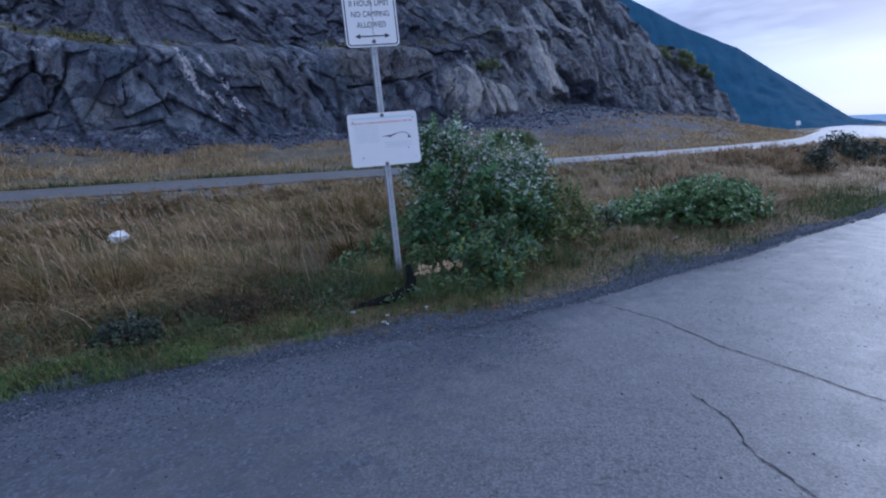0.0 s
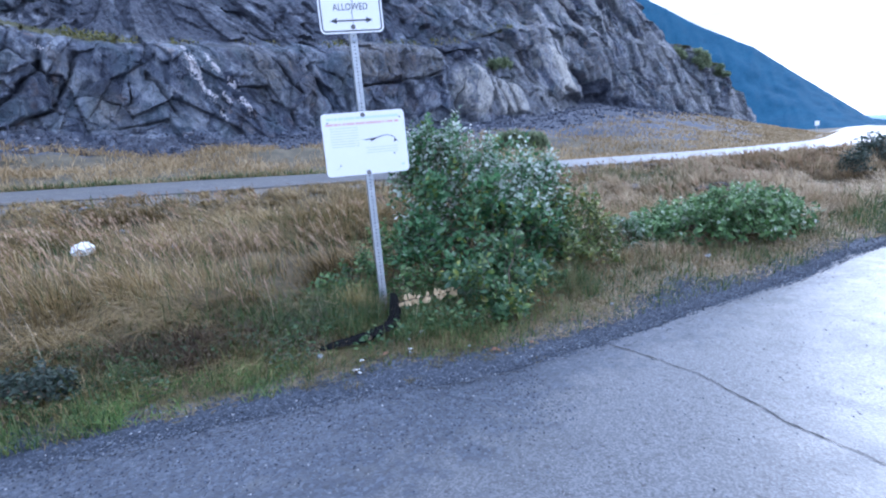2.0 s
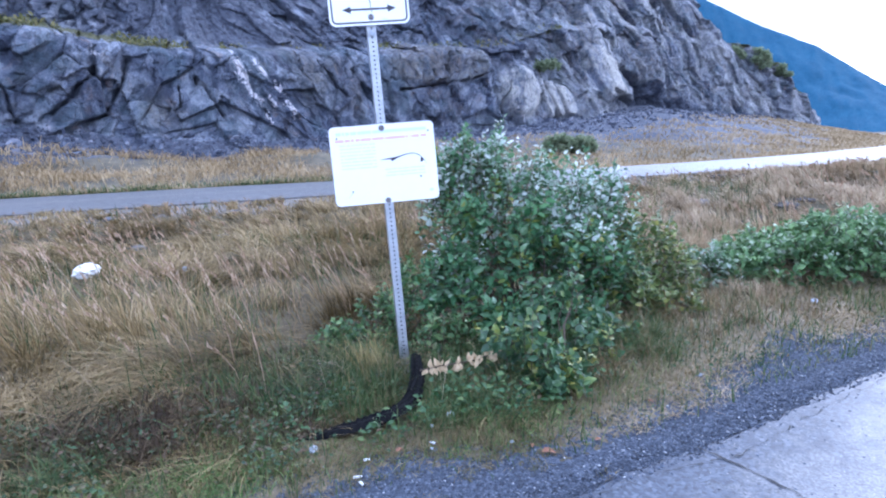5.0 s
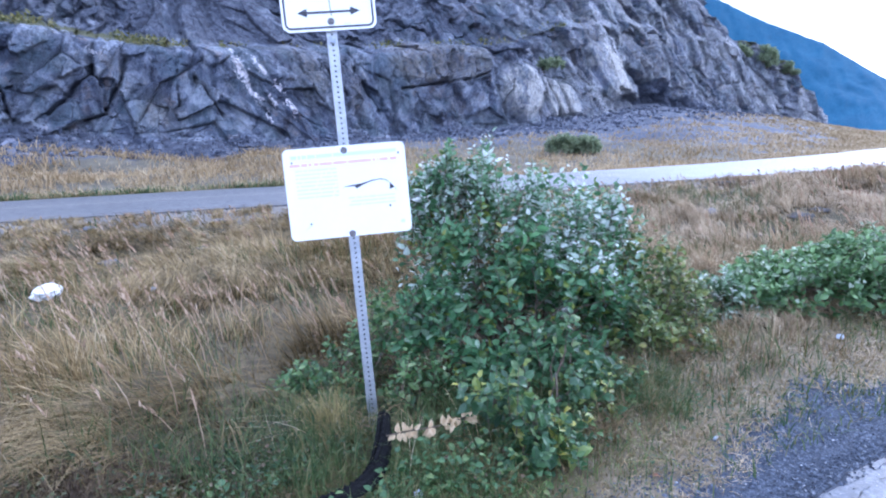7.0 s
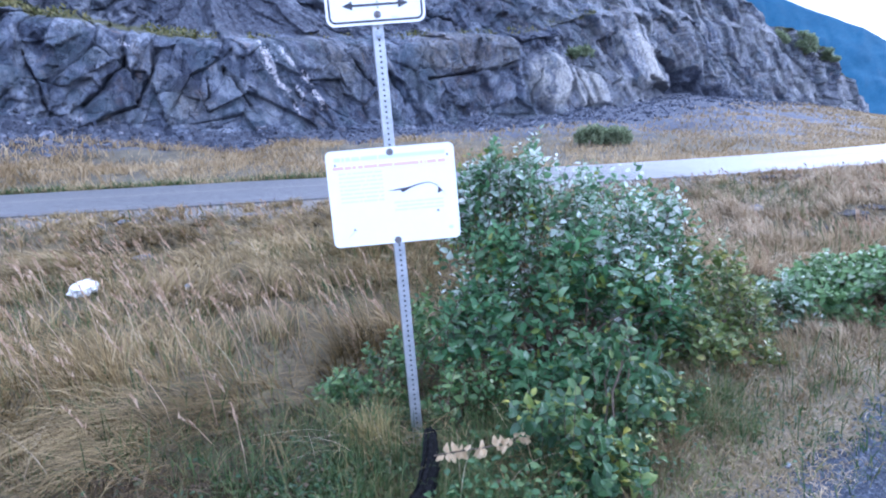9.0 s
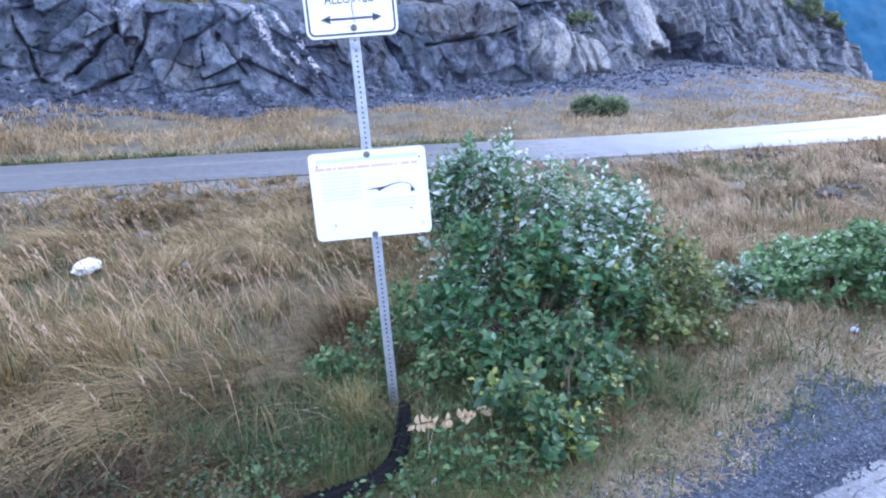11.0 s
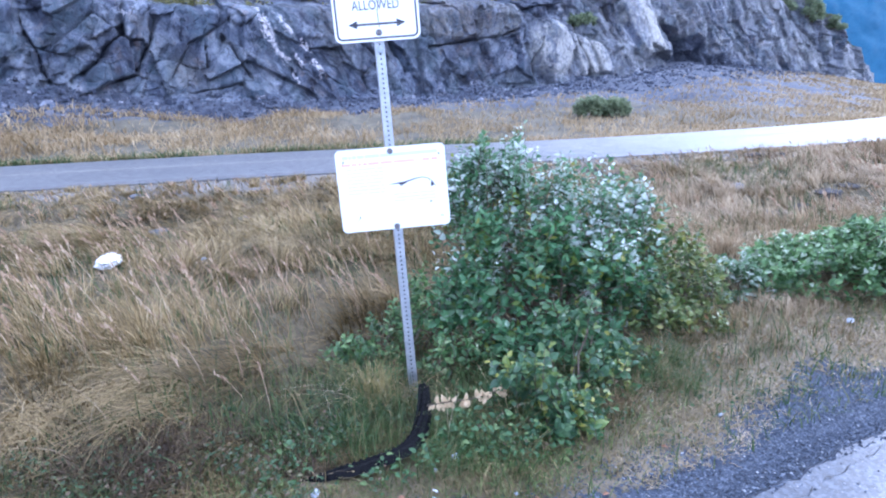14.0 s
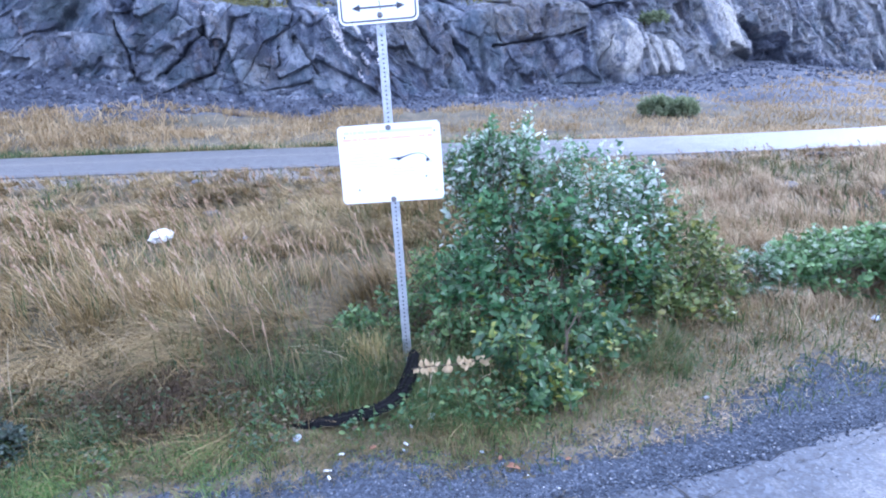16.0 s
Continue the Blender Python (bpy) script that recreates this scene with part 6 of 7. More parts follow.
# long green grass bending over beside the post
rng = np.random.default_rng(86)
tuft_x = np.concatenate([rng.uniform(-0.85, -0.12, 15), rng.uniform(-2.6, -1.3, 8), rng.uniform(0.1, 0.6, 6)])
tuft_y = np.concatenate([rng.uniform(-0.42, 0.0, 15), rng.uniform(-1.1, -0.7, 8), rng.uniform(-0.3, 0.0, 6)])
who = np.repeat(np.arange(len(tuft_x)), 42)
m_ = len(who)
ang = rng.uniform(0, 6.28, m_)
x, y = tuft_x[who] + rng.normal(0, 0.045, m_), tuft_y[who] + rng.normal(0, 0.045, m_)
ok = y - pave_edge(x) > 0.55
x, y, ang = keep(ok, x, y, ang)
m_ = len(x)
grass("long_green_grass", x, y, rng.uniform(0.1, 0.28, m_), rng.uniform(0.3, 1.5, m_), rng.uniform(0.003, 0.005, m_), ang, rng, M_GREEN, "long green grass bending over beside the post", seg=4)

# pale plumes arching away from the post
rng = np.random.default_rng(87)
m_ = 7
x, y = rng.normal(-0.3, 0.05, m_), rng.normal(-0.12, 0.05, m_)
grass("arching_plumes", x, y, rng.uniform(0.28, 0.5, m_), rng.uniform(0.8, 1.4, m_), rng.uniform(0.0028, 0.0045, m_), math.pi + rng.normal(0.25, 0.35, m_), rng, M_STALK, "pale feathery grass plumes arching beside the post", seg=8)

# a straw-yellow tuft at the foot of the post
rng = np.random.default_rng(70)
m_ = 320
x, y = rng.normal(-0.22, 0.05, m_), rng.normal(-0.08, 0.05, m_)
grass("straw_tuft", x, y, rng.uniform(0.14, 0.4, m_), rng.uniform(0.1, 1.1, m_), rng.uniform(0.002, 0.0035, m_), rng.uniform(0, 6.28, m_), rng, M_GOLD, "yellow straw tuft at the foot of the post", seg=5)

# brown stalks standing at the foot of the bushes
rng = np.random.default_rng(88)
tuft_x = rng.uniform(0.85, 3.2, 60)
tuft_y = pave_edge(tuft_x) + rng.uniform(0.75, 1.35, 60)
x, y = (np.repeat(c, 22) + rng.normal(0, 0.045, 22 * 60) for c in (tuft_x, tuft_y))
m_ = len(x)
grass("brown_stalks", x, y, rng.uniform(0.06, 0.26, m_), rng.uniform(0.1, 1.2, m_), rng.uniform(0.0025, 0.0048, m_), rng.uniform(0, 6.28, m_), rng, M_BROWN, "thin brown stalks standing at the foot of the bushes", seg=4)

# rank grass and weeds in the shade under the bushes
rng = np.random.default_rng(90)
tuft_x = np.concatenate([rng.uniform(0.95, 1.75, 34), rng.uniform(0.05, 0.48, 20)])
tuft_y = np.concatenate([rng.uniform(-0.22, 0.32, 34), rng.uniform(-0.7, -0.35, 20)])
x, y = (np.repeat(c, 40) + rng.normal(0, 0.05, 40 * len(c)) for c in (tuft_x, tuft_y))
m_ = len(x)
grass("rank_grass", x, y, rng.uniform(0.08, 0.26, m_) * np.where(x < 0.5, 0.75, 1.0), rng.uniform(0.2, 1.3, m_), rng.uniform(0.0028, 0.0055, m_), rng.uniform(0, 6.28, m_), rng, M_GREEN, "rank dark green grass and weeds under the bushes", seg=4)

# bleached straw lying on the verge
n_ = 24000
rng = np.random.default_rng(78)
x = rng.uniform(1.0, 8, n_)
y = pave_edge(x) + rng.uniform(0.18, 1.5, n_)
ok = (rng.random(n_) < np.clip((fbm(x * 1.8, y * 1.8, 3) - 0.3) * 3, 0.08, 1)) & (y - pave_edge(x) > 0.02 + 0.55 * fbm(x * 1.5, y * 1.5, 5))
x, y = keep(ok, x, y)
m_ = len(x)
grass("verge_litter", x, y, rng.uniform(0.02, 0.075, m_), rng.uniform(0.8, 1.6, m_), (0.0022 + 0.0006 * np.hypot(x, y + 3)) * rng.uniform(0.7, 1.4, m_), rng.uniform(0, 6.28, m_), rng, M_PALE, "bleached straw lying on the verge", seg=2)

# coarse grass beyond the highway
n_ = 120000
rng = np.random.default_rng(65)
x = rng.uniform(-34, 75, n_)
sp = rng.random(n_) ** 1.4
lo, hi = ROAD_FAR + 0.15 + road_bend(x), foot_y(x)
y = lo + (hi - lo) * sp
tw = np.interp(x, [-25, -10, 0, 15, 26, 45, 60, 90], [2.5, 3, 7, 10, 9, 4, 2, 1])
ok = (hi - y > tw * (0.2 + 1.3 * fbm(x * 0.25, y * 0.25, 3))) & (rng.random(n_) < np.clip((fbm(x * 0.45, y * 0.45, 6) - 0.34) * 5, 0.05, 1)) & (hi > lo + 2)
ok &= rng.random(n_) < np.interp(sp + 0.25 * (fbm(x * 0.2, y * 0.2, 2) - 0.5), [0.2, 0.36, 0.6, 1.0], [1, 0.5, 0.3, 0.2]) + np.clip((4 - x) / 10, 0, 1)
x, y, sp = keep(ok, x, y, sp)
m_ = len(x)
grass("far_grass", x, y, rng.uniform(0.15, 0.42, m_) * np.interp(sp, [0, 0.2, 1], [0.6, 1, 1]) * np.interp(x, [-34, -2, 12, 80], [1.9, 1.7, 1.1, 1.0]) * (0.5 + fbm(x * 0.8, y * 0.8, 3)), np.clip(rng.normal(0.9, 0.35, m_), 0, 1.5), (0.005 + 0.0014 * np.hypot(x, y)) * rng.uniform(0.7, 1.3, m_), rng.uniform(0, 6.28, m_), rng, M_FAR,
      "coarse tawny grass between the highway and the cliff", seg=2)

# a green strip along the far side of the highway
n_ = 26000
rng = np.random.default_rng(75)
x = rng.uniform(-36, 4, n_)
y = ROAD_FAR + road_bend(x) + 0.1 + 3.2 * rng.random(n_) ** 1.5
ok = rng.random(n_) < np.interp(x, [-36, -12, 4], [1, 0.9, 0.15]) * np.clip((fbm(x * 0.5, y * 0.9, 4) - 0.3) * 4, 0.1, 1)
x, y = keep(ok, x, y)
m_ = len(x)
grass("far_green_grass", x, y, rng.uniform(0.2, 0.5, m_), rng.uniform(0.3, 1.2, m_), 0.024 * rng.uniform(0.7, 1.3, m_), rng.uniform(0, 6.28, m_), rng, M_GREEN, "green grass along the far edge of the highway", seg=2)


# rubble at the foot of the cliff
def rubble(count, seed):
    rng = np.random.default_rng(seed)
    i = rng.integers(0, len(FX), count)
    ok = (FX[i] > -34) & (FX[i] < 70)
    i = i[ok]
    n = len(i)
    d = rng.random(n) ** 1.5 * np.interp(FX[i], [-25, -10, 0, 15, 26, 45, 60, 90], [3.5, 4, 6, 8, 9, 6, 3, 2]) - 0.8
    x, y = FX[i] - BX[i] * d, FY[i] - BY[i] * d
    s = 0.04 + 0.16 * rng.random(n) ** 5
    box = np.array([(a, b, c) for a in (-1, 1) for b in (-1, 1) for c in (-1, 1)], float)
    quad = np.array([(0, 1, 3, 2), (4, 6, 7, 5), (0, 4, 5, 1), (2, 3, 7, 6), (0, 2, 6, 4), (1, 5, 7, 3)])
    v = box[None] * rng.uniform(0.45, 1.1, (n, 8, 1)) * s[:, None, None] * rng.uniform(0.6, 1.2, (n, 1, 3))
    a, b = rng.uniform(0, 6.28, n)[:, None], rng.uniform(-0.6, 0.6, n)[:, None]
    X = v[..., 0] * np.cos(a) - v[..., 1] * np.sin(a)
    Y = v[..., 0] * np.sin(a) + v[..., 1] * np.cos(a)
    Y, Z = Y * np.cos(b) - v[..., 2] * np.sin(b), Y * np.sin(b) + v[..., 2] * np.cos(b)
    z = land(x, y)
    up = rng.random(n) < 0.55                  # some of it lies on the apron of the face itself
    j = np.minimum((rng.random(n) * np.searchsorted(V, 0.13)).astype(int), len(V) - 1)
    up &= W[i, j] < APRON[i, j]
    x, y, z = np.where(up, CX[i, j], x), np.where(up, CY[i, j], y), np.where(up, CZ[i, j], z)
    co = np.stack([X + x[:, None], Y + y[:, None], Z + (z + 0.1 * s)[:, None]], -1).reshape(-1, 3)
    f = (quad[None] + (np.arange(n) * 8)[:, None, None]).reshape(-1, 4)
    k = Nodes("rubble")
    mat = k.done(k.ramp(k.island(), [(0.0, (0.03, 0.035, 0.055)), (0.6, (0.075, 0.086, 0.125)), (0.9, (0.14, 0.155, 0.2)), (1.0, (0.28, 0.28, 0.32))]), 0.8, normal=k.bump(k.noise(9.0, 5), 0.5, 0.05))
    return tagged(part("rubble", quick_mesh("rubble", co, f), mat), "dark blue-grey broken rock at the foot of the cliff", "rubble", kind="stuff")


rubble(19000, 76)

# ---- weeds at the post, each a plant of its own ----
def weed(x, y, r, n, seed):
    rng = np.random.default_rng(seed)
    ob = tagged(empty("weed", Matrix.Translation((x, y, float(land(x, y))))), "low broad-leaved green weed beside the gravel", "weed", "weeds on the verge")
    a = rng.uniform(0, 6.28, n)
    rad = r * np.sqrt(rng.random(n))
    p = np.stack([rad * np.cos(a), rad * np.sin(a), rng.uniform(0.02, 0.16, n) * (1.2 - rad / r)], 1)
    al = np.stack([np.cos(a), np.sin(a), rng.uniform(-0.1, 0.7, n)], 1) + rng.normal(0, 0.3, (n, 3))
    s = rng.uniform(0.02, 0.048, n)
    v, f = leaf_mesh(p, al, rng.normal(0, 0.3, (n, 3)) + np.array([0, -0.2, 1.0]), s, s * rng.uniform(0.5, 0.75, n))
    part("foliage", quick_mesh("foliage", v, f), M_LEAF_WEED, ob)
    verts, quads = [], []
    for i in range(0, n, 3):
        vv, ff = tube([(0.3 * p[i, 0], 0.3 * p[i, 1], -0.02), tuple(p[i])], [0.002, 0.0012], 3)
        b = len(verts)
        verts += vv
        quads += [tuple(k + b for k in qd) for qd in ff]
    tagged(part("stalk_tuft", mesh_from("stalk_tuft", verts, quads), M_LEAF_WEED, ob), kind="stuff")
    return ob


rw = random.Random(9)
for k_, (x_, y_, r_, c_) in enumerate([(0.28, -0.42, 0.17, 70), (0.45, -0.5, 0.16, 60), (0.6, -0.42, 0.17, 70), (0.12, -0.52, 0.12, 40), (0.75, -0.35, 0.15, 60), (0.35, -0.2, 0.18, 60), (0.9, -0.28, 0.14, 50),
                                       (-0.15, -0.72, 0.10, 28), (0.02, -0.68, 0.09, 26), (-0.62, -0.62, 0.14, 40), (-0.35, -0.45, 0.14, 40), (1.1, -0.1, 0.14, 40), (1.35, 0.0, 0.14, 40), (0.55, -0.15, 0.16, 50), (0.2, -0.56, 0.13, 60), (0.36, -0.56, 0.13, 60), (0.5, -0.6, 0.12, 50), (0.66, -0.58, 0.13, 50), (0.88, -0.46, 0.12, 46), (1.02, -0.3, 0.13, 46)]):
    weed(x_, y_, r_, c_, 80 + k_)

# low weeds between the grass
rng = np.random.default_rng(91)
n_ = 11500
x = np.where(rng.random(n_) < 0.6, rng.uniform(-3.4, 0.1, n_), rng.uniform(-3.4, 2.4, n_))
q = 0.42 + 0.85 * rng.random(n_) ** 1.1
y = pave_edge(x) + q
ok = rng.random(n_) < np.clip((fbm(x * 3.4, y * 3.4, 1, 3) - 0.44) * 6, 0.03, 1)
tyre_y = np.interp(x, [-0.5, -0.2, -0.1, -0.03, 0.012, 0.06], [-0.67, -0.635, -0.61, -0.555, -0.48, -0.16])
ok &= ~((x > -0.55) & (x < 0.1) & (np.abs(y - tyre_y) < 0.06))
x, y = keep(ok, x, y)
m_ = len(x)
a_ = rng.uniform(0, 6.28, m_)
p_ = np.stack([x, y, land(x, y) + rng.uniform(0.01, 0.13, m_)], 1)
s_ = rng.uniform(0.01, 0.03, m_)
v_, f_ = leaf_mesh(p_, np.stack([np.cos(a_), np.sin(a_), rng.uniform(-0.3, 0.6, m_)], 1), rng.normal(0, 0.4, (m_, 3)) + np.array([0, -0.2, 1.0]), s_, s_ * rng.uniform(0.4, 0.75, m_))
tagged(part("ground_weeds", quick_mesh("ground_weeds", v_, f_), M_LEAF_LOW), "low dark green and brownish weeds between the grass", "weed", kind="stuff")

# a few pale seeding stalks in front of the bush
rng = np.random.default_rng(92)
m_ = 60
x = np.concatenate([rng.uniform(0.1, 1.9, 40), rng.uniform(-0.5, 0.0, 20)])
y = np.concatenate([rng.uniform(-0.45, 0.1, 40) + 0.25 * (x[:40] - 0.6), rng.uniform(-0.35, 0.0, 20)])
grass("pale_stalks", x, y, rng.uniform(0.15, 0.38, m_), rng.uniform(0.1, 0.8, m_), rng.uniform(0.0016, 0.0028, m_), rng.uniform(0, 6.28, m_), rng, M_STALK, "thin pale seeding stalks in front of the bush", seg=5)

# ---- strip of burst tyre by the post ----
tyre = tagged(empty("tyre_tread", Matrix.Translation((-0.2, -0.6, float(land(-0.2, -0.6))))), "curved black strip of burst tyre tread lying against the post", "tyre tread")
o_ = Vector(tyre.location)
PATH_T = [(-0.63, -0.665, -0.08), (-0.5, -0.67, -0.075), (-0.4, -0.665, -0.065), (-0.3, -0.655, -0.055), (-0.2, -0.635, -0.04), (-0.1, -0.61, -0.025), (-0.03, -0.555, -0.012), (0.012, -0.48, 0.0), (0.04, -0.38, 0.03), (0.055, -0.27, 0.065), (0.06, -0.16, 0.10)]


def smooth_line(pts, per=8):
    """A smooth curve through points."""
    P = [Vector(p) for p in pts]
    P = [P[0] * 2 - P[1]] + P + [P[-1] * 2 - P[-2]]
    out = []
    for i in range(1, len(P) - 2):
        for k in range(per):
            t = k / per
            a, b, c, d = P[i - 1], P[i], P[i + 1], P[i + 2]
            out.append(0.5 * (2 * b + (c - a) * t + (2 * a - 5 * b + 4 * c - d) * t * t + (3 * b - a - 3 * c + d) * t ** 3))
    return out + [P[-2]]


line = smooth_line(PATH_T, 9)
SECT = [(-0.5, -0.16), (-0.42, 0.12), (-0.16, 0.24), (-0.14, 0.17), (-0.02, 0.18), (0.0, 0.26), (0.16, 0.24), (0.18, 0.15), (0.42, 0.1), (0.5, -0.14), (0.3, -0.02), (0.0, 0.06), (-0.3, 0.0)]
tv, tf = [], []
for i, p in enumerate(line):
    d = (line[min(i + 1, len(line) - 1)] - line[max(i - 1, 0)]).normalized()
    side = d.cross(Vector((0, 0.55, 0.84))).normalized()
    up = side.cross(d)
    t = i / (len(line) - 1)
    w = 0.088 * min(1.0, 0.2 + 3.2 * t) * (1.0 - 0.25 * max(0.0, t - 0.8) / 0.2) * (1 + 0.05 * math.sin(i * 1.7))
    lug = 1.0 + (0.22 if i % 3 == 0 else 0.0)
    for u_, v_ in SECT:
        tv.append(tuple(p + side * (u_ * w) + up * (v_ * w * 1.7 * (lug if v_ > 0.14 else 1.0)) - o_))
ns = len(SECT)
for i in range(len(line) - 1):
    for k in range(ns):
        a, b = i * ns + k, i * ns + (k + 1) % ns
        tf.append((a, b, b + ns, a + ns))
tf += [tuple(range(ns))[::-1], tuple(range((len(line) - 1) * ns, len(line) * ns))]
part("tread", mesh_from("tread", tv, tf), M_RUBBER, tyre, "ribbed black rubber tread")
rc = random.Random(3)
for i in (2, 5, len(line) - 3, len(line) - 8):
    p = line[i] - o_
    vv, ff = tube([tuple(p), tuple(p + Vector((rc.uniform(-0.03, 0.03), rc.uniform(-0.02, 0.02), 0.03))), tuple(p + Vector((rc.uniform(-0.06, 0.06), rc.uniform(-0.03, 0.03), 0.035)))], [0.0018, 0.0015, 0.0012], 4)
    part("cord", mesh_from("cord", vv, ff), M_RUBBER, tyre, "frayed cord sticking out")

# ---- branch of dead leaves ----
twig = tagged(empty("dead_branch", Matrix.Translation((0.1, -0.33, 0.0))), "fallen twig with hanging tan dead leaves beside the post", "branch")
tw_pts = [(-0.03, -0.02, 0.09), (0.07, -0.05, 0.12), (0.18, -0.05, 0.125), (0.29, -0.03, 0.13), (0.4, 0.02, 0.14), (0.5, 0.06, 0.13)]
vv, ff = tube(tw_pts, [0.004, 0.004, 0.0035, 0.003, 0.0025, 0.0015], 6)
part("stem", mesh_from("stem", vv, ff, True), M_BARK, twig, "thin brown twig")
rl = np.random.default_rng(12)
for i in range(48):
    t = rl.uniform(0.05, 0.85)
    p = np.array([np.interp(t, np.linspace(0, 1, 6), [w[c] for w in tw_pts]) for c in range(3)])
    s = rl.uniform(0.032, 0.056)
    v, f = leaf_mesh(p[None], np.array([[rl.normal(0, 0.45), rl.normal(-0.25, 0.3), rl.choice([-0.9, -0.9, 0.6])]]), np.array([[rl.normal(0, 0.5), -1.0, 0.3]]), np.array([s]), np.array([s * rl.uniform(0.5, 0.7)]), 0.35)
    part("leaf", quick_mesh("leaf", v, f), M_LEAF_DEAD, twig)


# ---- litter ----
def crumple(name, x, y, z, size, seed, material, label, category, rough=0.35, group="", sub=3):
    """A crumpled thing, about its size in x, y and z, resting at z."""
    bm = bmesh.new()
    bmesh.ops.create_icosphere(bm, subdivisions=sub, radius=0.5)
    for v in bm.verts:
        d = v.co.normalized()
        n = noise.cell(d * 2.6 + Vector((seed * 3.1, 0, 0))) * 0.4 + noise.noise(d * 2.2 + Vector((seed, 1, 2))) + 0.5 * noise.noise(d * 5 + Vector((2, seed, 4)))
        v.co = v.co * (1 + rough * n)
        v.co = Vector((v.co.x * size[0], v.co.y * size[1], max(v.co.z, -0.42) * size[2]))
    low = min(v.co.z for v in bm.verts)
    me = bpy.data.meshes.new(name)
    bm.to_mesh(me)
    bm.free()
    me.materials.append(material)
    ob = new(name, me)
    ob.location = (x, y, z - low)
    ob.rotation_euler = (0, 0, seed * 1.3)
    return tagged(ob, label, category, group)


crumple("plastic_bag", BAG_X, BAG_Y, 0.17, (0.29, 0.2, 0.155), 1, M_PLASTIC, "crumpled white plastic bag caught in the dry grass", "bag", 0.24, sub=4)
crumple("paper_scrap", -2.24, 2.97, 0.14, (0.07, 0.06, 0.06), 2, M_PAPER, "small white paper scrap caught in the grass", "litter", group="scraps of litter")
for k_, (x_, y_, sx_, sy_, sz_) in enumerate([(0.195, -0.62, 0.055, 0.04, 0.032), (0.09, -0.69, 0.03, 0.022, 0.02), (1.7, -0.4, 0.032, 0.02, 0.018), (-0.48, -0.78, 0.06, 0.04, 0.02), (0.45, -0.88, 0.022, 0.016, 0.014),
                                              (3.28, 0.6, 0.08, 0.05, 0.04), (0.07, -0.86, 0.022, 0.012, 0.01)]):
    crumple("paper_scrap", x_, y_, float(land(x_, y_)) + 0.004, (sx_, sy_, sz_), k_ + 3, M_PAPER, "crumpled scrap of white paper on the verge", "litter", 0.3, "scraps of litter", 2)


def cigarette_butt(x, y, turn, length):
    """A flattened filter end with a charred tip."""
    ob = tagged(empty("cigarette_butt", pose(x, y, float(land(x, y)) + 0.009, 0, 0, turn)), "trodden white cigarette butt on the gravel", "cigarette butt", "cigarette butts")
    vv, ff = tube([(-length, 0, 0), (-length * 0.4, 0.0006, 0.0004), (length * 0.5, -0.0006, 0), (length, 0, 0.0005)], [0.0052, 0.0056, 0.005, 0.0046], 9)
    part("paper", mesh_from("paper", vv, ff, True), M_PLASTIC, ob)
    vv, ff = tube([(length, 0, 0.0005), (length + 0.003, 0.0003, 0.0004)], [0.0044, 0.0032], 9)
    part("charred_tip", mesh_from("charred_tip", vv, ff), M_RUBBER, ob, "charred dark tip")
    return ob


for x_, y_, t_, l_ in ((-0.27, -1.0, 8, 0.02), (-0.25, -1.05, -55, 0.016), (-0.23, -0.89, 12, 0.014), (0.08, -0.82, -40, 0.016)):
    cigarette_butt(x_, y_, t_, l_)


def fallen_leaf(x, y, turn, size):
    """A curled brown leaf lying on the gravel."""
    v, f = leaf_mesh(np.array([[0.0, 0.0, 0.0]]), np.array([[1.0, 0.0, 0.15]]), np.array([[0.0, -0.2, 1.0]]), np.array([size]), np.array([size * 0.5]), 0.5)
    ob = part("fallen_leaf", quick_mesh("fallen_leaf", v, f), M_LEAF_BROWN)
    ob.matrix_world = pose(x, y, float(land(x, y)) + 0.008, 0, 0, turn)
    return tagged(ob, "curled reddish-brown dead leaf on the gravel", "leaf", "fallen leaves")


M_LEAF_BROWN = make_plain("brown_leaf", (0.2, 0.09, 0.05), (0.34, 0.17, 0.1), 30, 0.7)
for x_, y_, t_, s_ in ((0.56, -0.97, -20, 0.07), (0.53, -0.93, 70, 0.04), (-0.1, -0.86, 30, 0.05), (0.84, -0.92, 10, 0.035), (-0.75, -0.95, 50, 0.045), (1.25, -0.62, -30, 0.04)):
    fallen_leaf(x_, y_, t_, s_)


# small withered tufts growing through the gravel
rng = np.random.default_rng(300)
tuft_x = np.array([0.3, 0.51, 0.03, 0.79, 0.36, 0.2, -0.55, 1.1, 0.62, -0.3, 1.45])
tuft_y = np.array([-1.0, -1.07, -1.22, -1.2, -0.93, -1.05, -1.12, -0.85, -0.86, -1.2, -0.62])
x, y = (np.repeat(c, 55) + rng.normal(0, 0.026, 55 * len(c)) for c in (tuft_x, tuft_y))
m_ = len(x)
grass("gravel_tufts", x, y, rng.uniform(0.02, 0.065, m_), rng.uniform(0.3, 1.4, m_), rng.uniform(0.002, 0.004, m_), rng.uniform(0, 6.28, m_), rng, M_MAT, "small withered grass tufts growing through gravel")

# a grey slab of stone in the grass by the highway
for k_, (x_, y_, s_) in enumerate([(8.6, 4.2, 0.5), (9.3, 4.35, 0.3), (-3.4, 4.56, 0.3), (-2.37, 5.04, 0.28), (-2.51, 6.5, 0.26), (-4.6, 6.6, 0.28), (-4.64, 4.08, 0.25), (5.2, 5.2, 0.4)]):
    crumple("stone", x_, y_, float(land(x_, y_)) - 0.03, (s_, s_ * 0.6, s_ * 0.35), 30 + k_, M_STONE, "flat grey stone half hidden in the grass", "stone", 0.25, "stones in the grass", 2)

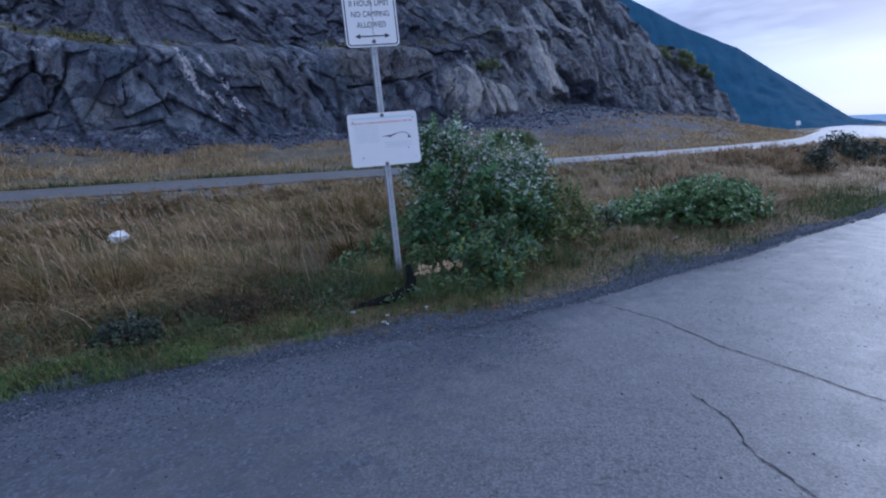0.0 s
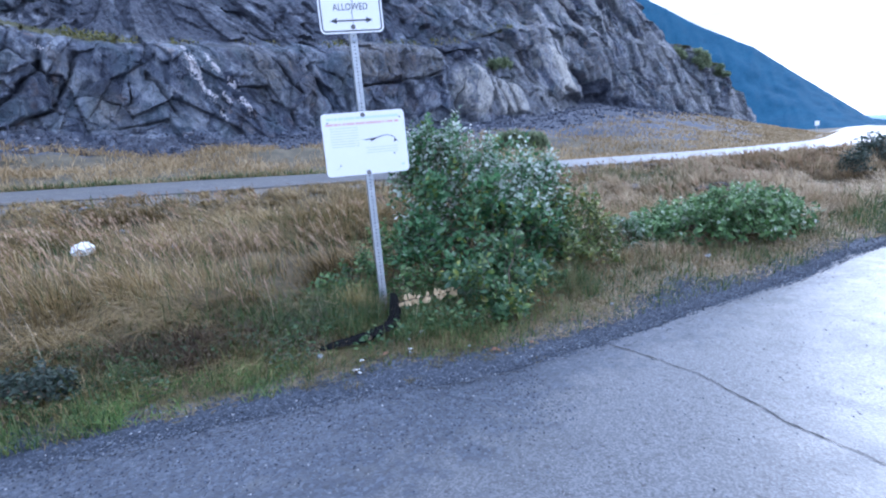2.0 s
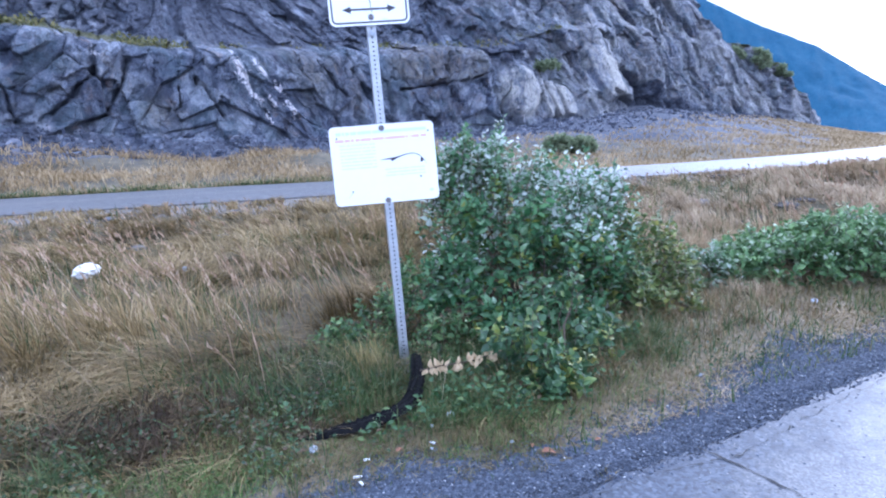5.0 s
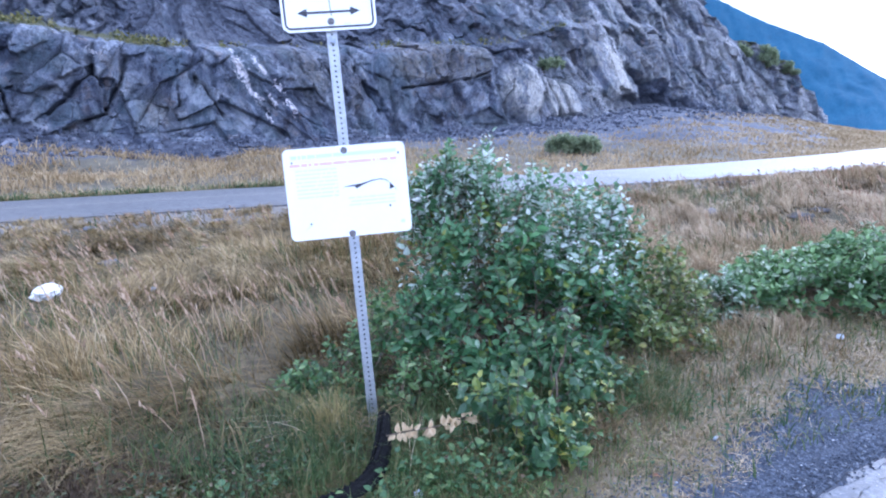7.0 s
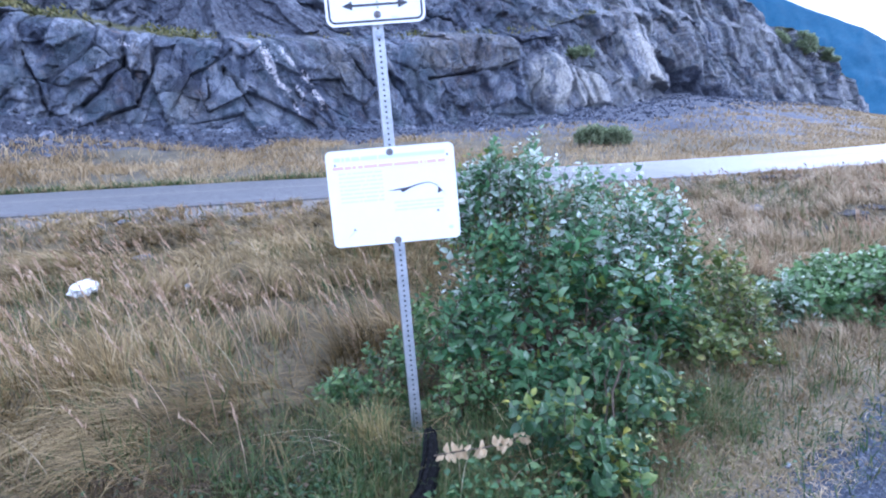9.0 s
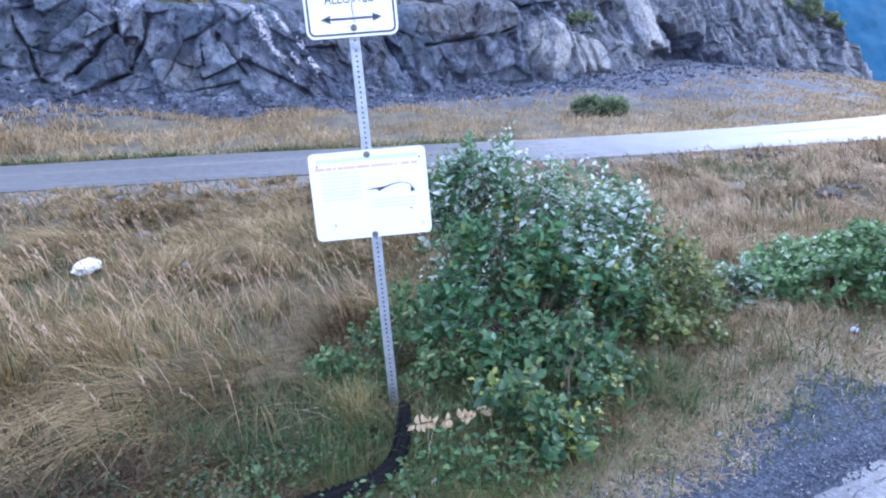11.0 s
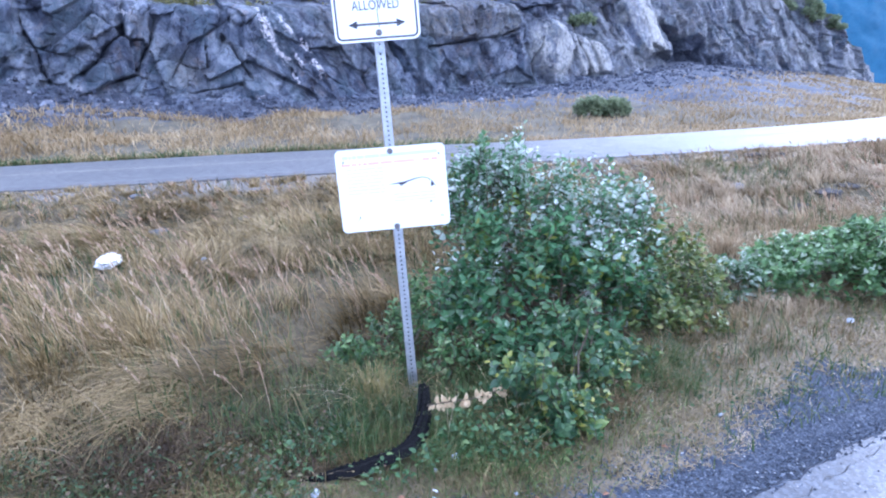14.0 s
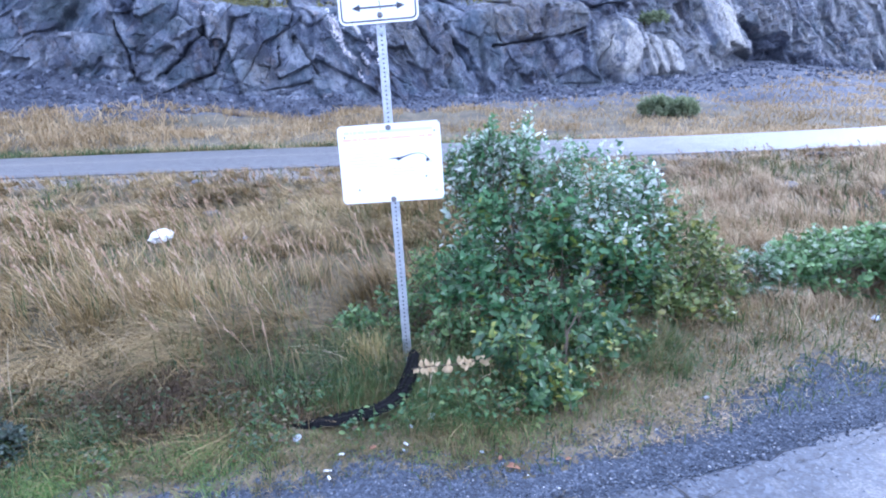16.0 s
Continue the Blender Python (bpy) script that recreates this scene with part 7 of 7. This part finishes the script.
M_EARTH = make_plain("dark_earth", (0.035, 0.034, 0.036), (0.11, 0.10, 0.095), 12, 0.9, 0, 0.6, 0.02)
for k_, (x_, y_, s_) in enumerate([(3.35, 6.4, 0.34), (3.6, 6.05, 0.4), (3.8, 6.3, 0.26), (4.3, 6.15, 0.3), (5.95, 6.7, 0.34), (6.6, 6.95, 0.4), (7.1, 6.9, 0.3), (5.1, 4.0, 0.42), (5.6, 4.3, 0.36), (6.2, 4.55, 0.46), (6.7, 4.8, 0.34)]):
    crumple("earth_clod", x_, y_, float(land(x_, y_)) - 0.04, (s_, s_ * 0.7, s_ * 0.3), 50 + k_, M_EARTH, "dark clod of bare earth in the grass by the highway", "earth", 0.35, "clods of earth", 3)

# ---- road marker far along the highway ----
marker = tagged(empty("far_sign", Matrix.Translation((78.2, 73.0, float(land(78.2, 73.0))))), "small white road sign far along the highway", "road sign")
part("post", box_bm(0, 0, 0.8, 0.08, 0.08, 1.7, 0.01), M_STEEL, marker)
part("panel", plate(rounded(0.9, 0.75, 0.08), -0.06, 0.01, 0, 1.5), M_WHITE, marker, "white panel")

# ---- loose stones on the gravel, last ----
ico_v = np.array([(1, 0, 0), (-1, 0, 0), (0, 1, 0), (0, -1, 0), (0.2, 0.1, 1), (0, 0, -1)], float)
ico_f = np.array([(0, 2, 4), (2, 1, 4), (1, 3, 4), (3, 0, 4), (2, 0, 5), (1, 2, 5), (3, 1, 5), (0, 3, 5)])


def stones(count, x_range, q_range, size, seed, name, label, skew=1.0):
    rng = np.random.default_rng(seed)
    x = rng.uniform(*x_range, count)
    y = pave_edge(x) + q_range[0] + (q_range[1] - q_range[0]) * rng.random(count) ** skew
    s = size[0] + (size[1] - size[0]) * rng.random(count) ** 3
    z = np.where(y - pave_edge(x) < 0.0, -0.101, np.maximum(land(x, y), -0.12))
    jit = ico_v[None] * rng.uniform(0.65, 1.25, (count, len(ico_v), 1)) * (s[:, None, None] * np.array([1, 0.8, 0.55])[None, None])
    a = rng.uniform(0, 6.28, count)
    ca, sa = np.cos(a)[:, None], np.sin(a)[:, None]
    X = jit[..., 0] * ca - jit[..., 1] * sa + x[:, None]
    Y = jit[..., 0] * sa + jit[..., 1] * ca + y[:, None]
    Z = jit[..., 2] + (z + s * 0.25)[:, None]
    v = np.stack([X, Y, Z], -1).reshape(-1, 3)
    f = (ico_f[None] + (np.arange(count) * len(ico_v))[:, None, None]).reshape(-1, 3)
    return tagged(part(name, quick_mesh(name, v, f), M_PEBBLE), label, "gravel", kind="stuff")


k = Nodes("pebbles")
M_PEBBLE = k.done(k.ramp(k.island(), [(0.0, (0.016, 0.02, 0.033)), (0.5, (0.05, 0.062, 0.092)), (0.85, (0.115, 0.134, 0.178)), (0.975, (0.18, 0.195, 0.225)), (1.0, (0.42, 0.43, 0.45))]), 0.75, normal=k.bump(k.noise(120, 4), 0.4, 0.003))
stones(9000, (-4, 7), (-0.07, 0.12), (0.003, 0.012), 74, "edge_gravel", "crumbled asphalt and gravel along the pavement's edge")
stones(26000, (-4, 5), (-0.02, 0.46), (0.0028, 0.0095), 71, "loose_gravel", "loose dark grey gravel along the pavement's edge", 1.3)
stones(16000, (-4, 0.7), (-0.75, 0.02), (0.0028, 0.0085), 79, "loose_gravel", "loose dark grey gravel along the pavement's edge", 0.7)
stones(7000, (0.9, 5), (0.0, 0.5), (0.0035, 0.011), 78, "loose_gravel", "loose dark grey gravel along the pavement's edge", 1.2)
stones(3500, (5, 12), (-0.1, 0.6), (0.006, 0.02), 72, "loose_gravel", "loose dark grey gravel along the pavement's edge")
stones(5200, (-4, 6), (-3.6, -0.1), (0.002, 0.008), 73, "grit", "fine grit scattered over the asphalt", 0.6)
